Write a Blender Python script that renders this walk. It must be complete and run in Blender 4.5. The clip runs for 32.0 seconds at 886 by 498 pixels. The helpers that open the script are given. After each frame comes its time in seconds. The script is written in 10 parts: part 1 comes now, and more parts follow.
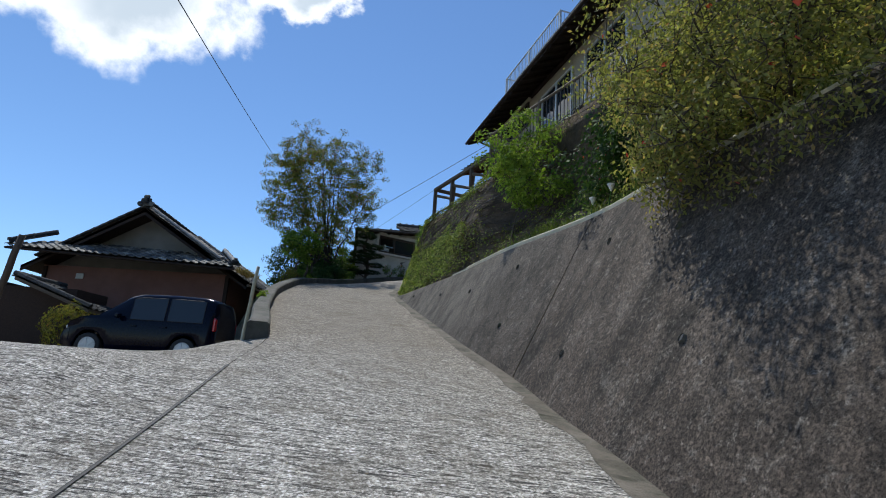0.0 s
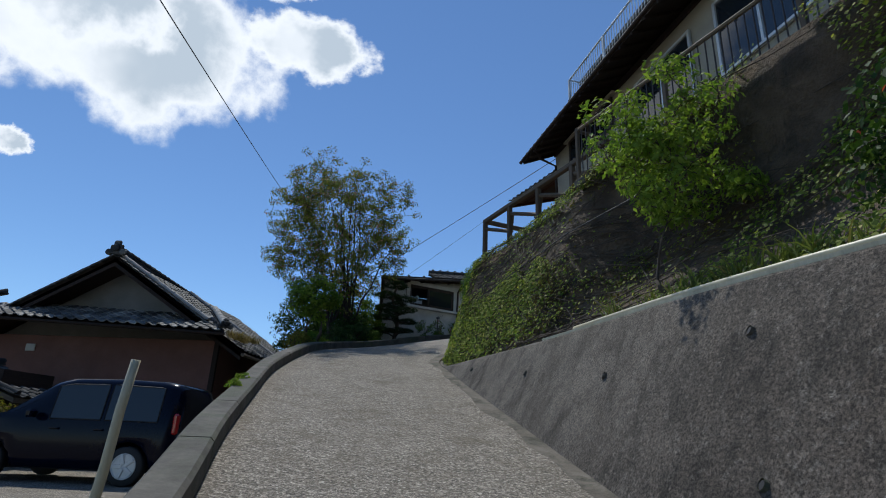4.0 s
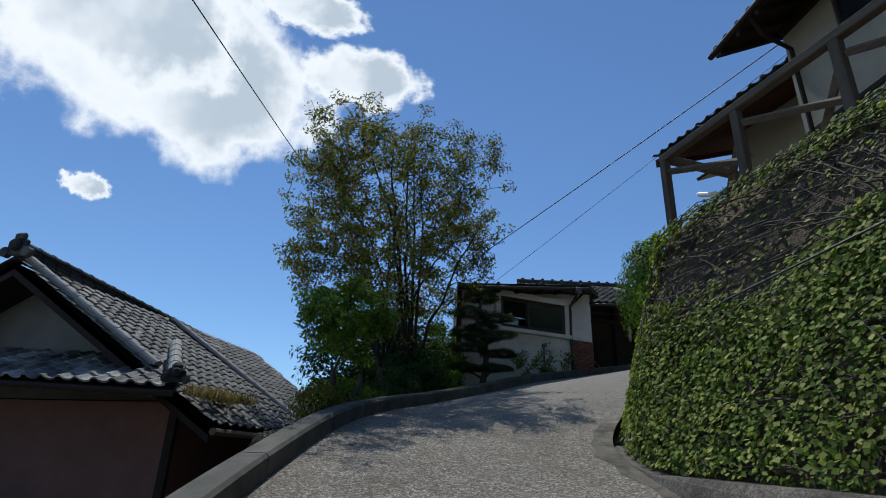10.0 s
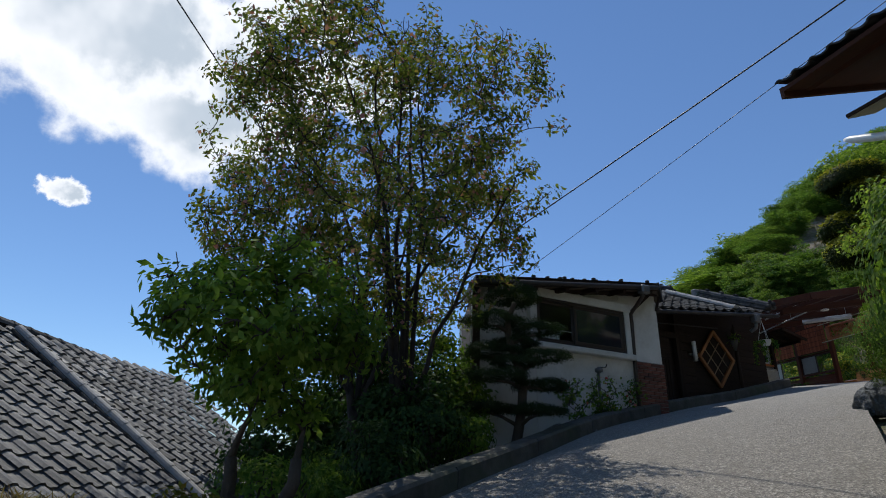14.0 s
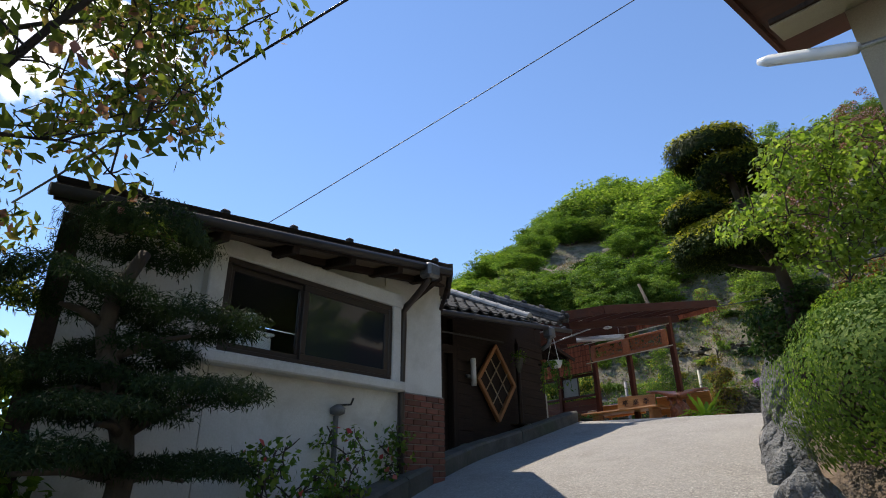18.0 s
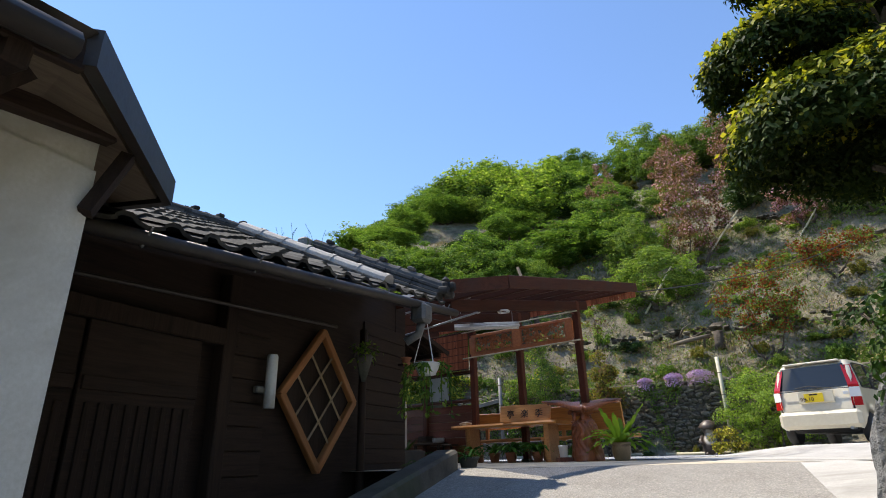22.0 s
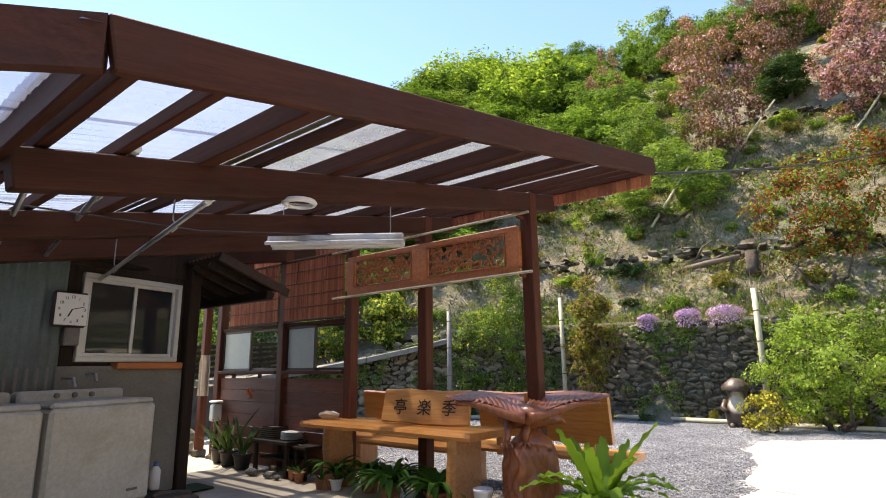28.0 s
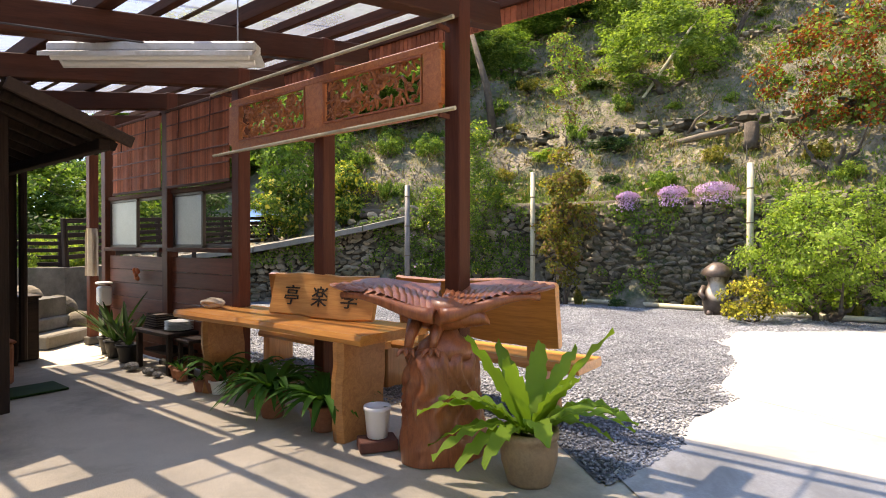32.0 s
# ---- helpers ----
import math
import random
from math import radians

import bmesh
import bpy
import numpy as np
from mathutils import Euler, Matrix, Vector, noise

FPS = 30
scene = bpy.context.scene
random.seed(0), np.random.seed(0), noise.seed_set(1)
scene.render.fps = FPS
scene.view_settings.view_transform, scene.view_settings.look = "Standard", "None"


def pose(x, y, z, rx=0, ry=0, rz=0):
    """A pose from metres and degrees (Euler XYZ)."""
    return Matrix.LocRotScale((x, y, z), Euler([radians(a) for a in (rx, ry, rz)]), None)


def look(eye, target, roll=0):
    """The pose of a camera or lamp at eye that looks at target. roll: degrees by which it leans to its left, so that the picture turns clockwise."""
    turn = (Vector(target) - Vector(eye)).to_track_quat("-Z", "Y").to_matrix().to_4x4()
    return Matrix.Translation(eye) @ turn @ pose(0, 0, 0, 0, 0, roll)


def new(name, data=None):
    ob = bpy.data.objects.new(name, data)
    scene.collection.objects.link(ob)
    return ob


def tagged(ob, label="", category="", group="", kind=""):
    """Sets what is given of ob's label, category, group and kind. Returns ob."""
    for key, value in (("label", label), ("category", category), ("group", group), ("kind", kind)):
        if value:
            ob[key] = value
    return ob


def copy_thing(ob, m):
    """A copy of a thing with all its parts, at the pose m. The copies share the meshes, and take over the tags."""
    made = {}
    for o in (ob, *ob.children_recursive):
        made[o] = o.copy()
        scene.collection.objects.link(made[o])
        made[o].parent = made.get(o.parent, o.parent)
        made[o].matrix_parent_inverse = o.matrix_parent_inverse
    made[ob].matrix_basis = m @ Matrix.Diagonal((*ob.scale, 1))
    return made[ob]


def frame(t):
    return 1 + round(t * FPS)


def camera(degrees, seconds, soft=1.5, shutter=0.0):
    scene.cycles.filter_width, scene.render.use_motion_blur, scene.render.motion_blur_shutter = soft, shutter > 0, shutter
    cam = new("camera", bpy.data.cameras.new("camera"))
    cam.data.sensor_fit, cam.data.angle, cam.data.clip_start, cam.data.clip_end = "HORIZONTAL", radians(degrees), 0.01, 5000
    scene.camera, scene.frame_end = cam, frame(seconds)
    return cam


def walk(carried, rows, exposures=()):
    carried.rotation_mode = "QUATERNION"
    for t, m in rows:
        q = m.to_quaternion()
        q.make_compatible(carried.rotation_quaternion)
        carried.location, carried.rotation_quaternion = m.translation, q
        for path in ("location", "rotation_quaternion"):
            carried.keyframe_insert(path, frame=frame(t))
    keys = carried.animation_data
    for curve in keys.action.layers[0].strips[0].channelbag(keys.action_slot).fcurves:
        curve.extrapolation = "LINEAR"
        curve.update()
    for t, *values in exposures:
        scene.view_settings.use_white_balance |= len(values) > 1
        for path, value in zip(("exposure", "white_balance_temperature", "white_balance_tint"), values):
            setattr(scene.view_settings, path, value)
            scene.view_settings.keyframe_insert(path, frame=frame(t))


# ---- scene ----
cam = camera(77.7, 32.0, soft=1.0)
PATH = [
    (0, (0.093, 0.096, 1.944), (0.044, 2.038, 2.421), 3.5),
    (0.5, (0.03, 0.639, 2.128), (-0.018, 2.572, 2.638), 3.4),
    (1, (-0.094, 1.078, 2.321), (-0.147, 3.006, 2.852), 3.3),
    (1.5, (-0.212, 1.644, 2.466), (-0.269, 3.547, 3.079), 3.1),
    (2, (-0.419, 2.23, 2.563), (-0.491, 4.128, 3.189), 2.9),
    (2.5, (-0.507, 2.83, 2.624), (-0.581, 4.726, 3.256), 2.8),
    (3, (-0.635, 3.535, 2.759), (-0.733, 5.428, 3.396), 2.6),
    (3.5, (-0.741, 4.135, 2.882), (-0.857, 6.025, 3.524), 2.5),
    (5.5, (-1.458, 6.367, 3.482), (-1.672, 8.241, 4.146), 2.4),
    (6, (-1.597, 6.945, 3.552), (-1.829, 8.816, 4.218), 2.2),
    (6.5, (-1.746, 7.535, 3.668), (-2.0, 9.402, 4.337), 2.1),
    (7, (-1.833, 8.113, 3.764), (-2.09, 9.979, 4.437), 2.0),
    (7.5, (-1.976, 8.696, 3.903), (-2.24, 10.558, 4.585), 2.0),
    (8, (-2.065, 9.232, 4.077), (-2.339, 11.09, 4.764), 2.0),
    (8.5, (-2.135, 9.862, 4.232), (-2.419, 11.715, 4.931), 2.0),
    (9, (-2.297, 10.44, 4.362), (-2.601, 12.288, 5.065), 2.0),
    (9.5, (-2.406, 11.052, 4.468), (-2.726, 12.893, 5.179), 2.0),
    (10, (-2.605, 11.669, 4.598), (-2.949, 13.502, 5.32), 2.1),
    (10.5, (-2.783, 12.236, 4.708), (-3.142, 14.065, 5.435), 2.2),
    (11, (-3.057, 12.852, 4.868), (-3.434, 14.674, 5.601), 2.7),
    (11.5, (-3.244, 13.349, 4.985), (-3.633, 15.167, 5.724), 2.7),
    (12, (-3.415, 13.927, 5.173), (-3.821, 15.74, 5.915), 2.7),
    (12.5, (-3.45, 14.421, 5.298), (-3.878, 16.227, 6.043), 2.5),
    (13, (-3.538, 14.97, 5.444), (-3.945, 16.778, 6.194), 2.4),
    (13.5, (-3.693, 15.495, 5.559), (-4.07, 17.307, 6.317), 2.3),
    (15.5, (-3.916, 18.093, 6.367), (-3.83, 19.944, 7.118), 0.4),
    (16, (-3.851, 18.642, 6.504), (-3.68, 20.486, 7.259), 0.2),
    (16.5, (-3.714, 19.19, 6.587), (-3.416, 21.015, 7.348), -0.1),
    (17, (-3.565, 19.768, 6.687), (-3.184, 21.573, 7.458), -0.4),
    (17.5, (-3.373, 20.333, 6.761), (-2.896, 22.112, 7.541), -0.8),
    (18, (-3.146, 20.883, 6.914), (-2.607, 22.645, 7.693), -0.9),
    (18.5, (-2.976, 21.337, 7.049), (-2.366, 23.075, 7.829), -1.0),
    (19, (-2.709, 21.916, 7.241), (-2.019, 23.625, 8.019), -0.8),
    (19.5, (-2.527, 22.486, 7.368), (-1.803, 24.177, 8.152), -1.2),
    (20, (-2.212, 22.993, 7.463), (-1.447, 24.668, 8.244), -1.2),
    (20.5, (-1.947, 23.574, 7.6), (-1.138, 25.23, 8.376), -1.3),
    (21, (-1.662, 24.034, 7.721), (-0.774, 25.661, 8.472), -1.1),
    (21.5, (-1.327, 24.52, 7.867), (-0.383, 26.115, 8.619), -1.4),
    (22, (-1.059, 24.969, 8.01), (-0.089, 26.567, 8.72), -1.4),
    (22.5, (-0.652, 25.408, 8.102), (0.356, 26.985, 8.806), -1.6),
    (23, (-0.342, 25.784, 8.213), (0.683, 27.364, 8.886), -1.6),
    (23.5, (0.064, 26.097, 8.255), (1.09, 27.682, 8.914), -1.6),
    (24, (0.453, 26.426, 8.34), (1.484, 28.029, 8.946), -1.4),
    (24.5, (0.842, 26.72, 8.491), (1.873, 28.334, 9.067), -1.3),
    (25, (1.257, 27.061, 8.628), (2.302, 28.668, 9.198), -1.4),
    (25.5, (1.702, 27.369, 8.729), (2.742, 28.995, 9.253), -1.4),
    (26, (2.018, 27.595, 8.759), (3.063, 29.233, 9.231), -1.2),
    (26.5, (2.343, 27.839, 8.881), (3.383, 29.489, 9.324), -1.1),
    (28.5, (3.584, 28.996, 9.268), (4.589, 30.678, 9.667), -0.6),
    (29, (3.891, 29.282, 9.284), (4.915, 30.958, 9.662), -0.6),
    (29.5, (4.115, 29.419, 9.294), (5.145, 31.093, 9.664), -0.6),
    (30, (4.372, 29.602, 9.278), (5.413, 31.276, 9.616), -0.6),
    (30.5, (4.559, 29.682, 9.273), (5.605, 31.366, 9.538), -0.5),
    (31, (4.652, 29.703, 9.213), (5.685, 31.41, 9.349), -0.3),
    (31.5, (4.652, 29.696, 9.206), (5.683, 31.409, 9.224), 0.0),
    (32, (4.637, 29.671, 9.197), (5.704, 31.363, 9.184), 0.0),
]
walk(cam, [(t, look(eye, target, roll)) for t, eye, target, roll in PATH], exposures=[(0, -0.13, 6150, 7), (2, -0.3, 6050, 7), (4, -0.42, 6050, 7), (9, -0.45, 6050, 6), (13.5, -0.5, 6100, 8), (15.5, 0.57, 6850, 12), (19, 0.55, 6750, 12), (20, 0.58, 6800, 11), (21.3, 0.84, 6850, 11), (24, 0.8, 7000, 11), (26.5, 1.06, 7400, 13), (29, 1.72, 8150, 16), (32, 1.78, 8500, 17)])

# ---- light ----
SUN = Vector((-0.198, 0.426, 0.883)).normalized()
world = bpy.data.worlds.new("sky")
scene.world = world
world.use_nodes = True
_w = world.node_tree
_sky = _w.nodes.new("ShaderNodeTexSky")
_sky.sky_type, _sky.sun_disc = "NISHITA", False
_sky.sun_elevation = math.asin(SUN.z)
_sky.sun_rotation = math.atan2(SUN.x, SUN.y) % (2 * math.pi)
_sky.air_density, _sky.dust_density, _sky.ozone_density, _sky.altitude = 1.0, 0.0, 7.0, 100
_w.nodes["Background"].inputs["Strength"].default_value = 0.15
_w.links.new(_sky.outputs[0], _w.nodes["Background"].inputs["Color"])
sun_data = bpy.data.lights.new("sun", "SUN")
sun_data.energy, sun_data.angle, sun_data.color = 4.0, radians(0.53), (1.0, 0.94, 0.85)
sun = new("sun", sun_data)
sun.rotation_mode = "QUATERNION"
sun.rotation_quaternion = (-SUN).to_track_quat("-Z", "Y")


# ---- clouds ----
def cloud_material():
    m = bpy.data.materials.new("cloud")
    m.use_nodes = True
    nt = m.node_tree
    nt.nodes.clear()
    nd, ln = nt.nodes.new, nt.links.new
    co = nd("ShaderNodeTexCoord").outputs["Object"]
    seed = nd("ShaderNodeObjectInfo").outputs["Random"]

    def fbm(scale, detail):
        n = nd("ShaderNodeTexNoise")
        n.noise_dimensions = "4D"
        n.inputs["Scale"].default_value, n.inputs["Detail"].default_value, n.inputs["Roughness"].default_value = scale, detail, 0.58
        w = nd("ShaderNodeMath")
        w.operation, w.inputs[1].default_value = "MULTIPLY", 40.0
        ln(seed, w.inputs[0])
        ln(w.outputs[0], n.inputs["W"])
        ln(co, n.inputs["Vector"])
        return n.outputs["Fac"]

    def op(kind, a, b):
        n = nd("ShaderNodeMath")
        n.operation = kind
        for i, v in enumerate((a, b)):
            if isinstance(v, (int, float)):
                n.inputs[i].default_value = v
            else:
                ln(v, n.inputs[i])
        return n.outputs[0]

    def span(v, a, b, lo, hi):
        r = nd("ShaderNodeMapRange")
        r.interpolation_type = "SMOOTHSTEP"
        r.inputs[1].default_value, r.inputs[2].default_value, r.inputs[3].default_value, r.inputs[4].default_value = a, b, lo, hi
        ln(v, r.inputs[0])
        return r.outputs[0]

    sc = nd("ShaderNodeVectorMath")
    sc.operation = "LENGTH"
    half = nd("ShaderNodeMapping")
    half.inputs["Scale"].default_value = (1 / 120, 1 / 120, 1 / 70)
    ln(co, half.inputs["Vector"])
    ln(half.outputs[0], sc.inputs[0])
    body = op("SUBTRACT", 0.62, sc.outputs["Value"])
    dens = op("ADD", op("MULTIPLY", body, 1.05), op("SUBTRACT", fbm(0.026, 10.0), 0.40))
    alpha = span(dens, 0.02, 0.22, 0.0, 1.0)
    thick = span(dens, 0.16, 0.42, 0.0, 1.0)
    col = nd("ShaderNodeMix")
    col.data_type = "RGBA"
    col.inputs[6].default_value, col.inputs[7].default_value = (0.98, 0.98, 1.0, 1), (0.54, 0.60, 0.67, 1)
    ln(op("MULTIPLY", thick, span(fbm(0.012, 4.0), 0.35, 0.6, 0.25, 1.0)), col.inputs[0])
    em, tr, mx, out = nd("ShaderNodeEmission"), nd("ShaderNodeBsdfTransparent"), nd("ShaderNodeMixShader"), nd("ShaderNodeOutputMaterial")
    em.inputs["Strength"].default_value = 1.35
    ln(col.outputs[2], em.inputs["Color"])
    ln(alpha, mx.inputs[0])
    ln(tr.outputs[0], mx.inputs[1])
    ln(em.outputs[0], mx.inputs[2])
    ln(mx.outputs[0], out.inputs["Surface"])
    return m


CLOUD = cloud_material()


def cloud(az, el, half_w, half_h):
    """A far bank of cloud: a sheet some 600 m off, its outline eaten away by noise."""
    R = 600.0 + 8 * half_w
    a, e = radians(az), radians(el)
    c = Vector((math.cos(a) * math.cos(e), math.sin(a) * math.cos(e), math.sin(e))) * R
    me = bpy.data.meshes.new("cloud")
    me.from_pydata([(-120, 0, -70), (120, 0, -70), (120, 0, 70), (-120, 0, 70)], [], [(0, 1, 2, 3)])
    me.materials.append(CLOUD)
    ob = new("cloud", me)
    sx, sz = R * math.tan(radians(half_w)) / 74.0, R * math.tan(radians(half_h)) / 43.0
    ob.matrix_basis = Matrix.Translation(c) @ Matrix.Rotation(a - math.pi / 2, 4, "Z") @ Matrix.Rotation(e, 4, "X") @ Matrix.Diagonal((sx, 1, sz, 1))
    tagged(ob, "white cumulus cloud with a grey underside", "cloud", kind="structure")


for _c in ((131.5, 34.0, 13.0, 7.6), (138.5, 37.5, 10.0, 6.5), (111.2, 37.2, 6.0, 2.9), (118.5, 42.5, 5.0, 2.0), (136.0, 22.0, 1.8, 1.1)):
    cloud(*_c)

# ---- mesh tools ----
IDENT = Matrix.Identity(4)


def shift(x, y, z):
    return Matrix.Translation((x, y, z))


def turn_z(deg):
    return Matrix.Rotation(radians(deg), 4, "Z")


class MB:
    """Collects vertices and faces, then makes one mesh."""

    def __init__(self):
        self.v, self.f = [], []

    def add(self, verts, faces, m=None):
        n = len(self.v)
        self.v += [tuple(m @ Vector(p)) for p in verts] if m is not None else [tuple(p) for p in verts]
        self.f += [tuple(i + n for i in f) for f in faces]
        return self

    def box(self, c, s, m=None, b=0.0):
        """A box with its centre c, its size s and chamfered edges b."""
        hx, hy, hz = s[0] / 2, s[1] / 2, s[2] / 2
        b = min(b, hx * 0.9, hy * 0.9, hz * 0.9)
        cx, cy, cz = c
        if b <= 0:
            vs = [(cx + i * hx, cy + j * hy, cz + k * hz) for i in (-1, 1) for j in (-1, 1) for k in (-1, 1)]
            return self.add(vs, [(0, 1, 3, 2), (4, 6, 7, 5), (0, 4, 5, 1), (2, 3, 7, 6), (0, 2, 6, 4), (1, 5, 7, 3)], m)
        vs, idx = [], {}
        for i in (-1, 1):
            for j in (-1, 1):
                for k in (-1, 1):
                    for a in range(3):
                        h = [hx, hy, hz]
                        for o in range(3):
                            if o != a:
                                h[o] -= b
                        idx[(i, j, k, a)] = len(vs)
                        vs.append((cx + i * h[0], cy + j * h[1], cz + k * h[2]))
        fs = []
        q = [(-1, -1), (1, -1), (1, 1), (-1, 1)]
        for sg in (-1, 1):
            for a in range(3):
                f = []
                for s1, s2 in q:
                    key = [s1, s2]
                    key.insert(a, sg)
                    f.append(idx[(*key, a)])
                fs.append(tuple(f))
        for a in range(3):
            o1, o2 = [o for o in range(3) if o != a]
            for s1 in (-1, 1):
                for s2 in (-1, 1):
                    k0, k1 = [0, 0, 0], [0, 0, 0]
                    k0[a], k1[a] = -1, 1
                    for kk in (k0, k1):
                        kk[o1], kk[o2] = s1, s2
                    fs.append((idx[(*k0, o1)], idx[(*k1, o1)], idx[(*k1, o2)], idx[(*k0, o2)]))
        for i in (-1, 1):
            for j in (-1, 1):
                for k in (-1, 1):
                    fs.append(tuple(idx[(i, j, k, a)] for a in range(3)))
        return self.add(vs, fs, m)

    def prism(self, poly, z0, z1, m=None):
        """An upright prism over a polygon in x and y."""
        n = len(poly)
        vs = [(x, y, z0) for x, y in poly] + [(x, y, z1) for x, y in poly]
        fs = [tuple(reversed(range(n))), tuple(range(n, 2 * n))]
        fs += [(i, (i + 1) % n, n + (i + 1) % n, n + i) for i in range(n)]
        return self.add(vs, fs, m)

    def tube(self, pts, r, n=8, cap=True):
        """A tube along points; r is one radius or one for each point."""
        pts = [Vector(p) for p in pts]
        rs = [r] * len(pts) if isinstance(r, (int, float)) else list(r)
        base = len(self.v)
        side = None
        for i, p in enumerate(pts):
            d = (pts[min(i + 1, len(pts) - 1)] - pts[max(i - 1, 0)]).normalized()
            if side is None:
                side = d.cross(Vector((0, 0, 1)) if abs(d.z) < 0.9 else Vector((1, 0, 0))).normalized()
            side = (side - d * side.dot(d)).normalized()
            up = d.cross(side)
            for k in range(n):
                a = 2 * math.pi * k / n
                self.v.append(tuple(p + (side * math.cos(a) + up * math.sin(a)) * rs[i]))
        for i in range(len(pts) - 1):
            for k in range(n):
                a, b = base + i * n + k, base + i * n + (k + 1) % n
                self.f.append((a, b, b + n, a + n))
        if cap:
            self.f.append(tuple(reversed(range(base, base + n))))
            e = base + (len(pts) - 1) * n
            self.f.append(tuple(range(e, e + n)))
        return self

    def lathe(self, prof, n=20, m=None):
        """A turned shape from (radius, height) pairs."""
        vs = [(r * math.cos(2 * math.pi * k / n), r * math.sin(2 * math.pi * k / n), z) for r, z in prof for k in range(n)]
        fs = [(i * n + k, i * n + (k + 1) % n, (i + 1) * n + (k + 1) % n, (i + 1) * n + k) for i in range(len(prof) - 1) for k in range(n)]
        fs += [tuple(reversed(range(n))), tuple(range((len(prof) - 1) * n, len(prof) * n))]
        return self.add(vs, fs, m)

    def grid(self, rows):
        """A sheet through rows of points."""
        n, base = len(rows[0]), len(self.v)
        for r in rows:
            self.v += [tuple(p) for p in r]
        for i in range(len(rows) - 1):
            for k in range(n - 1):
                a = base + i * n + k
                self.f.append((a, a + 1, a + n + 1, a + n))
        return self

    def sweep(self, line, sect, closed=True):
        """A section of (out, up) pairs swept along a line; out is to the right of the way, level."""
        line = [Vector(p) for p in line]
        n, base = len(sect), len(self.v)
        for i, p in enumerate(line):
            d = line[min(i + 1, len(line) - 1)] - line[max(i - 1, 0)]
            out = Vector((d.y, -d.x, 0)).normalized()
            self.v += [tuple(p + out * a + Vector((0, 0, b))) for a, b in sect]
        for i in range(len(line) - 1):
            for k in range(n if closed else n - 1):
                a, b = base + i * n + k, base + i * n + (k + 1) % n
                self.f.append((a, b, b + n, a + n))
        if closed:
            self.f.append(tuple(reversed(range(base, base + n))))
            self.f.append(tuple(range(base + (len(line) - 1) * n, base + len(line) * n)))
        return self

    def mesh(self, mat=None, smooth=False, m=None):
        me = bpy.data.meshes.new("mesh")
        me.from_pydata([tuple(m @ Vector(p)) for p in self.v] if m is not None else self.v, [], self.f)
        bm = bmesh.new()
        bm.from_mesh(me)
        bmesh.ops.recalc_face_normals(bm, faces=bm.faces)
        bm.to_mesh(me)
        bm.free()
        if smooth:
            me.polygons.foreach_set("use_smooth", [True] * len(me.polygons))
        if mat:
            me.materials.append(mat)
        return me


def np_mesh(verts, faces, mat, smooth=False):
    """A mesh from arrays, all faces with the same number of corners."""
    me = bpy.data.meshes.new("mesh")
    nf, k = faces.shape
    me.vertices.add(len(verts))
    me.vertices.foreach_set("co", np.ascontiguousarray(verts, dtype=np.float32).ravel())
    me.loops.add(nf * k)
    me.loops.foreach_set("vertex_index", np.ascontiguousarray(faces, dtype=np.int32).ravel())
    me.polygons.add(nf)
    me.polygons.foreach_set("loop_start", np.arange(0, nf * k, k, dtype=np.int32))
    me.update(calc_edges=True)
    if smooth:
        me.polygons.foreach_set("use_smooth", np.ones(nf, dtype=bool))
    me.materials.append(mat)
    me.validate()
    return me


def part(name, shape, mat, parent, label="", smooth=False, m=None):
    """One mesh object under a thing or under a part."""
    me = shape.mesh(mat, smooth) if isinstance(shape, MB) else shape
    ob = new(name, me)
    ob.parent = parent
    if m is not None:
        ob.matrix_basis = m
    if label:
        ob["label"] = label
    return ob


def thing(name, label, category, m=None, shape=None, mat=None, group="", kind="", smooth=False):
    """A top-level thing: an Empty, or one mesh where a shape is given."""
    me = None
    if shape is not None:
        me = shape.mesh(mat, smooth) if isinstance(shape, MB) else shape
    ob = new(name, me)
    if m is not None:
        ob.matrix_basis = m
    return tagged(ob, label, category, group, kind)


def lerp(a, b, t):
    return a + (b - a) * t


def along(table, x):
    """A value read from rows of (x, value, ...)."""
    if x <= table[0][0]:
        return table[0][1:]
    for p, q in zip(table, table[1:]):
        if x <= q[0]:
            t = (x - p[0]) / (q[0] - p[0])
            return tuple(lerp(a, b, t) for a, b in zip(p[1:], q[1:]))
    return table[-1][1:]


def smooth01(x):
    x = min(max(x, 0.0), 1.0)
    return x * x * (3 - 2 * x)


def rnd(a, b):
    return random.uniform(a, b)


def leaf_cloud(points, normals, size, mat, seed=0, aspect=0.5, droop=0.3, jitter=0.7, spread=0.25):
    """Many small folded leaves at points: each is two triangles with a crease along the middle."""
    rg = np.random.RandomState(seed)
    n = len(points)
    pts = np.asarray(points, float)
    nor = np.asarray(normals, float) + rg.normal(0, jitter, (n, 3))
    nor /= np.linalg.norm(nor, axis=1, keepdims=True) + 1e-9
    t = rg.normal(0, 1, (n, 3))
    t[:, 2] -= droop * 2
    t -= nor * (t * nor).sum(1, keepdims=True)
    t /= np.linalg.norm(t, axis=1, keepdims=True) + 1e-9
    b = np.cross(nor, t)
    s = size * (1 + rg.uniform(-spread * 1.6, spread * 1.6, (n, 1)))
    tip, mid = pts + t * s, pts + t * s * 0.45 - nor * s * 0.10
    left, right = mid + b * s * aspect * 0.5 + nor * s * 0.14, mid - b * s * aspect * 0.5 + nor * s * 0.14
    verts = np.stack([pts, left, tip, right], 1).reshape(-1, 3)
    k = np.arange(n)[:, None] * 4
    faces = np.concatenate([k + [0, 2, 1], k + [0, 3, 2]], 0)
    return np_mesh(verts, faces, mat)

# ---- materials ----
def ramp(nt, fac, stops):
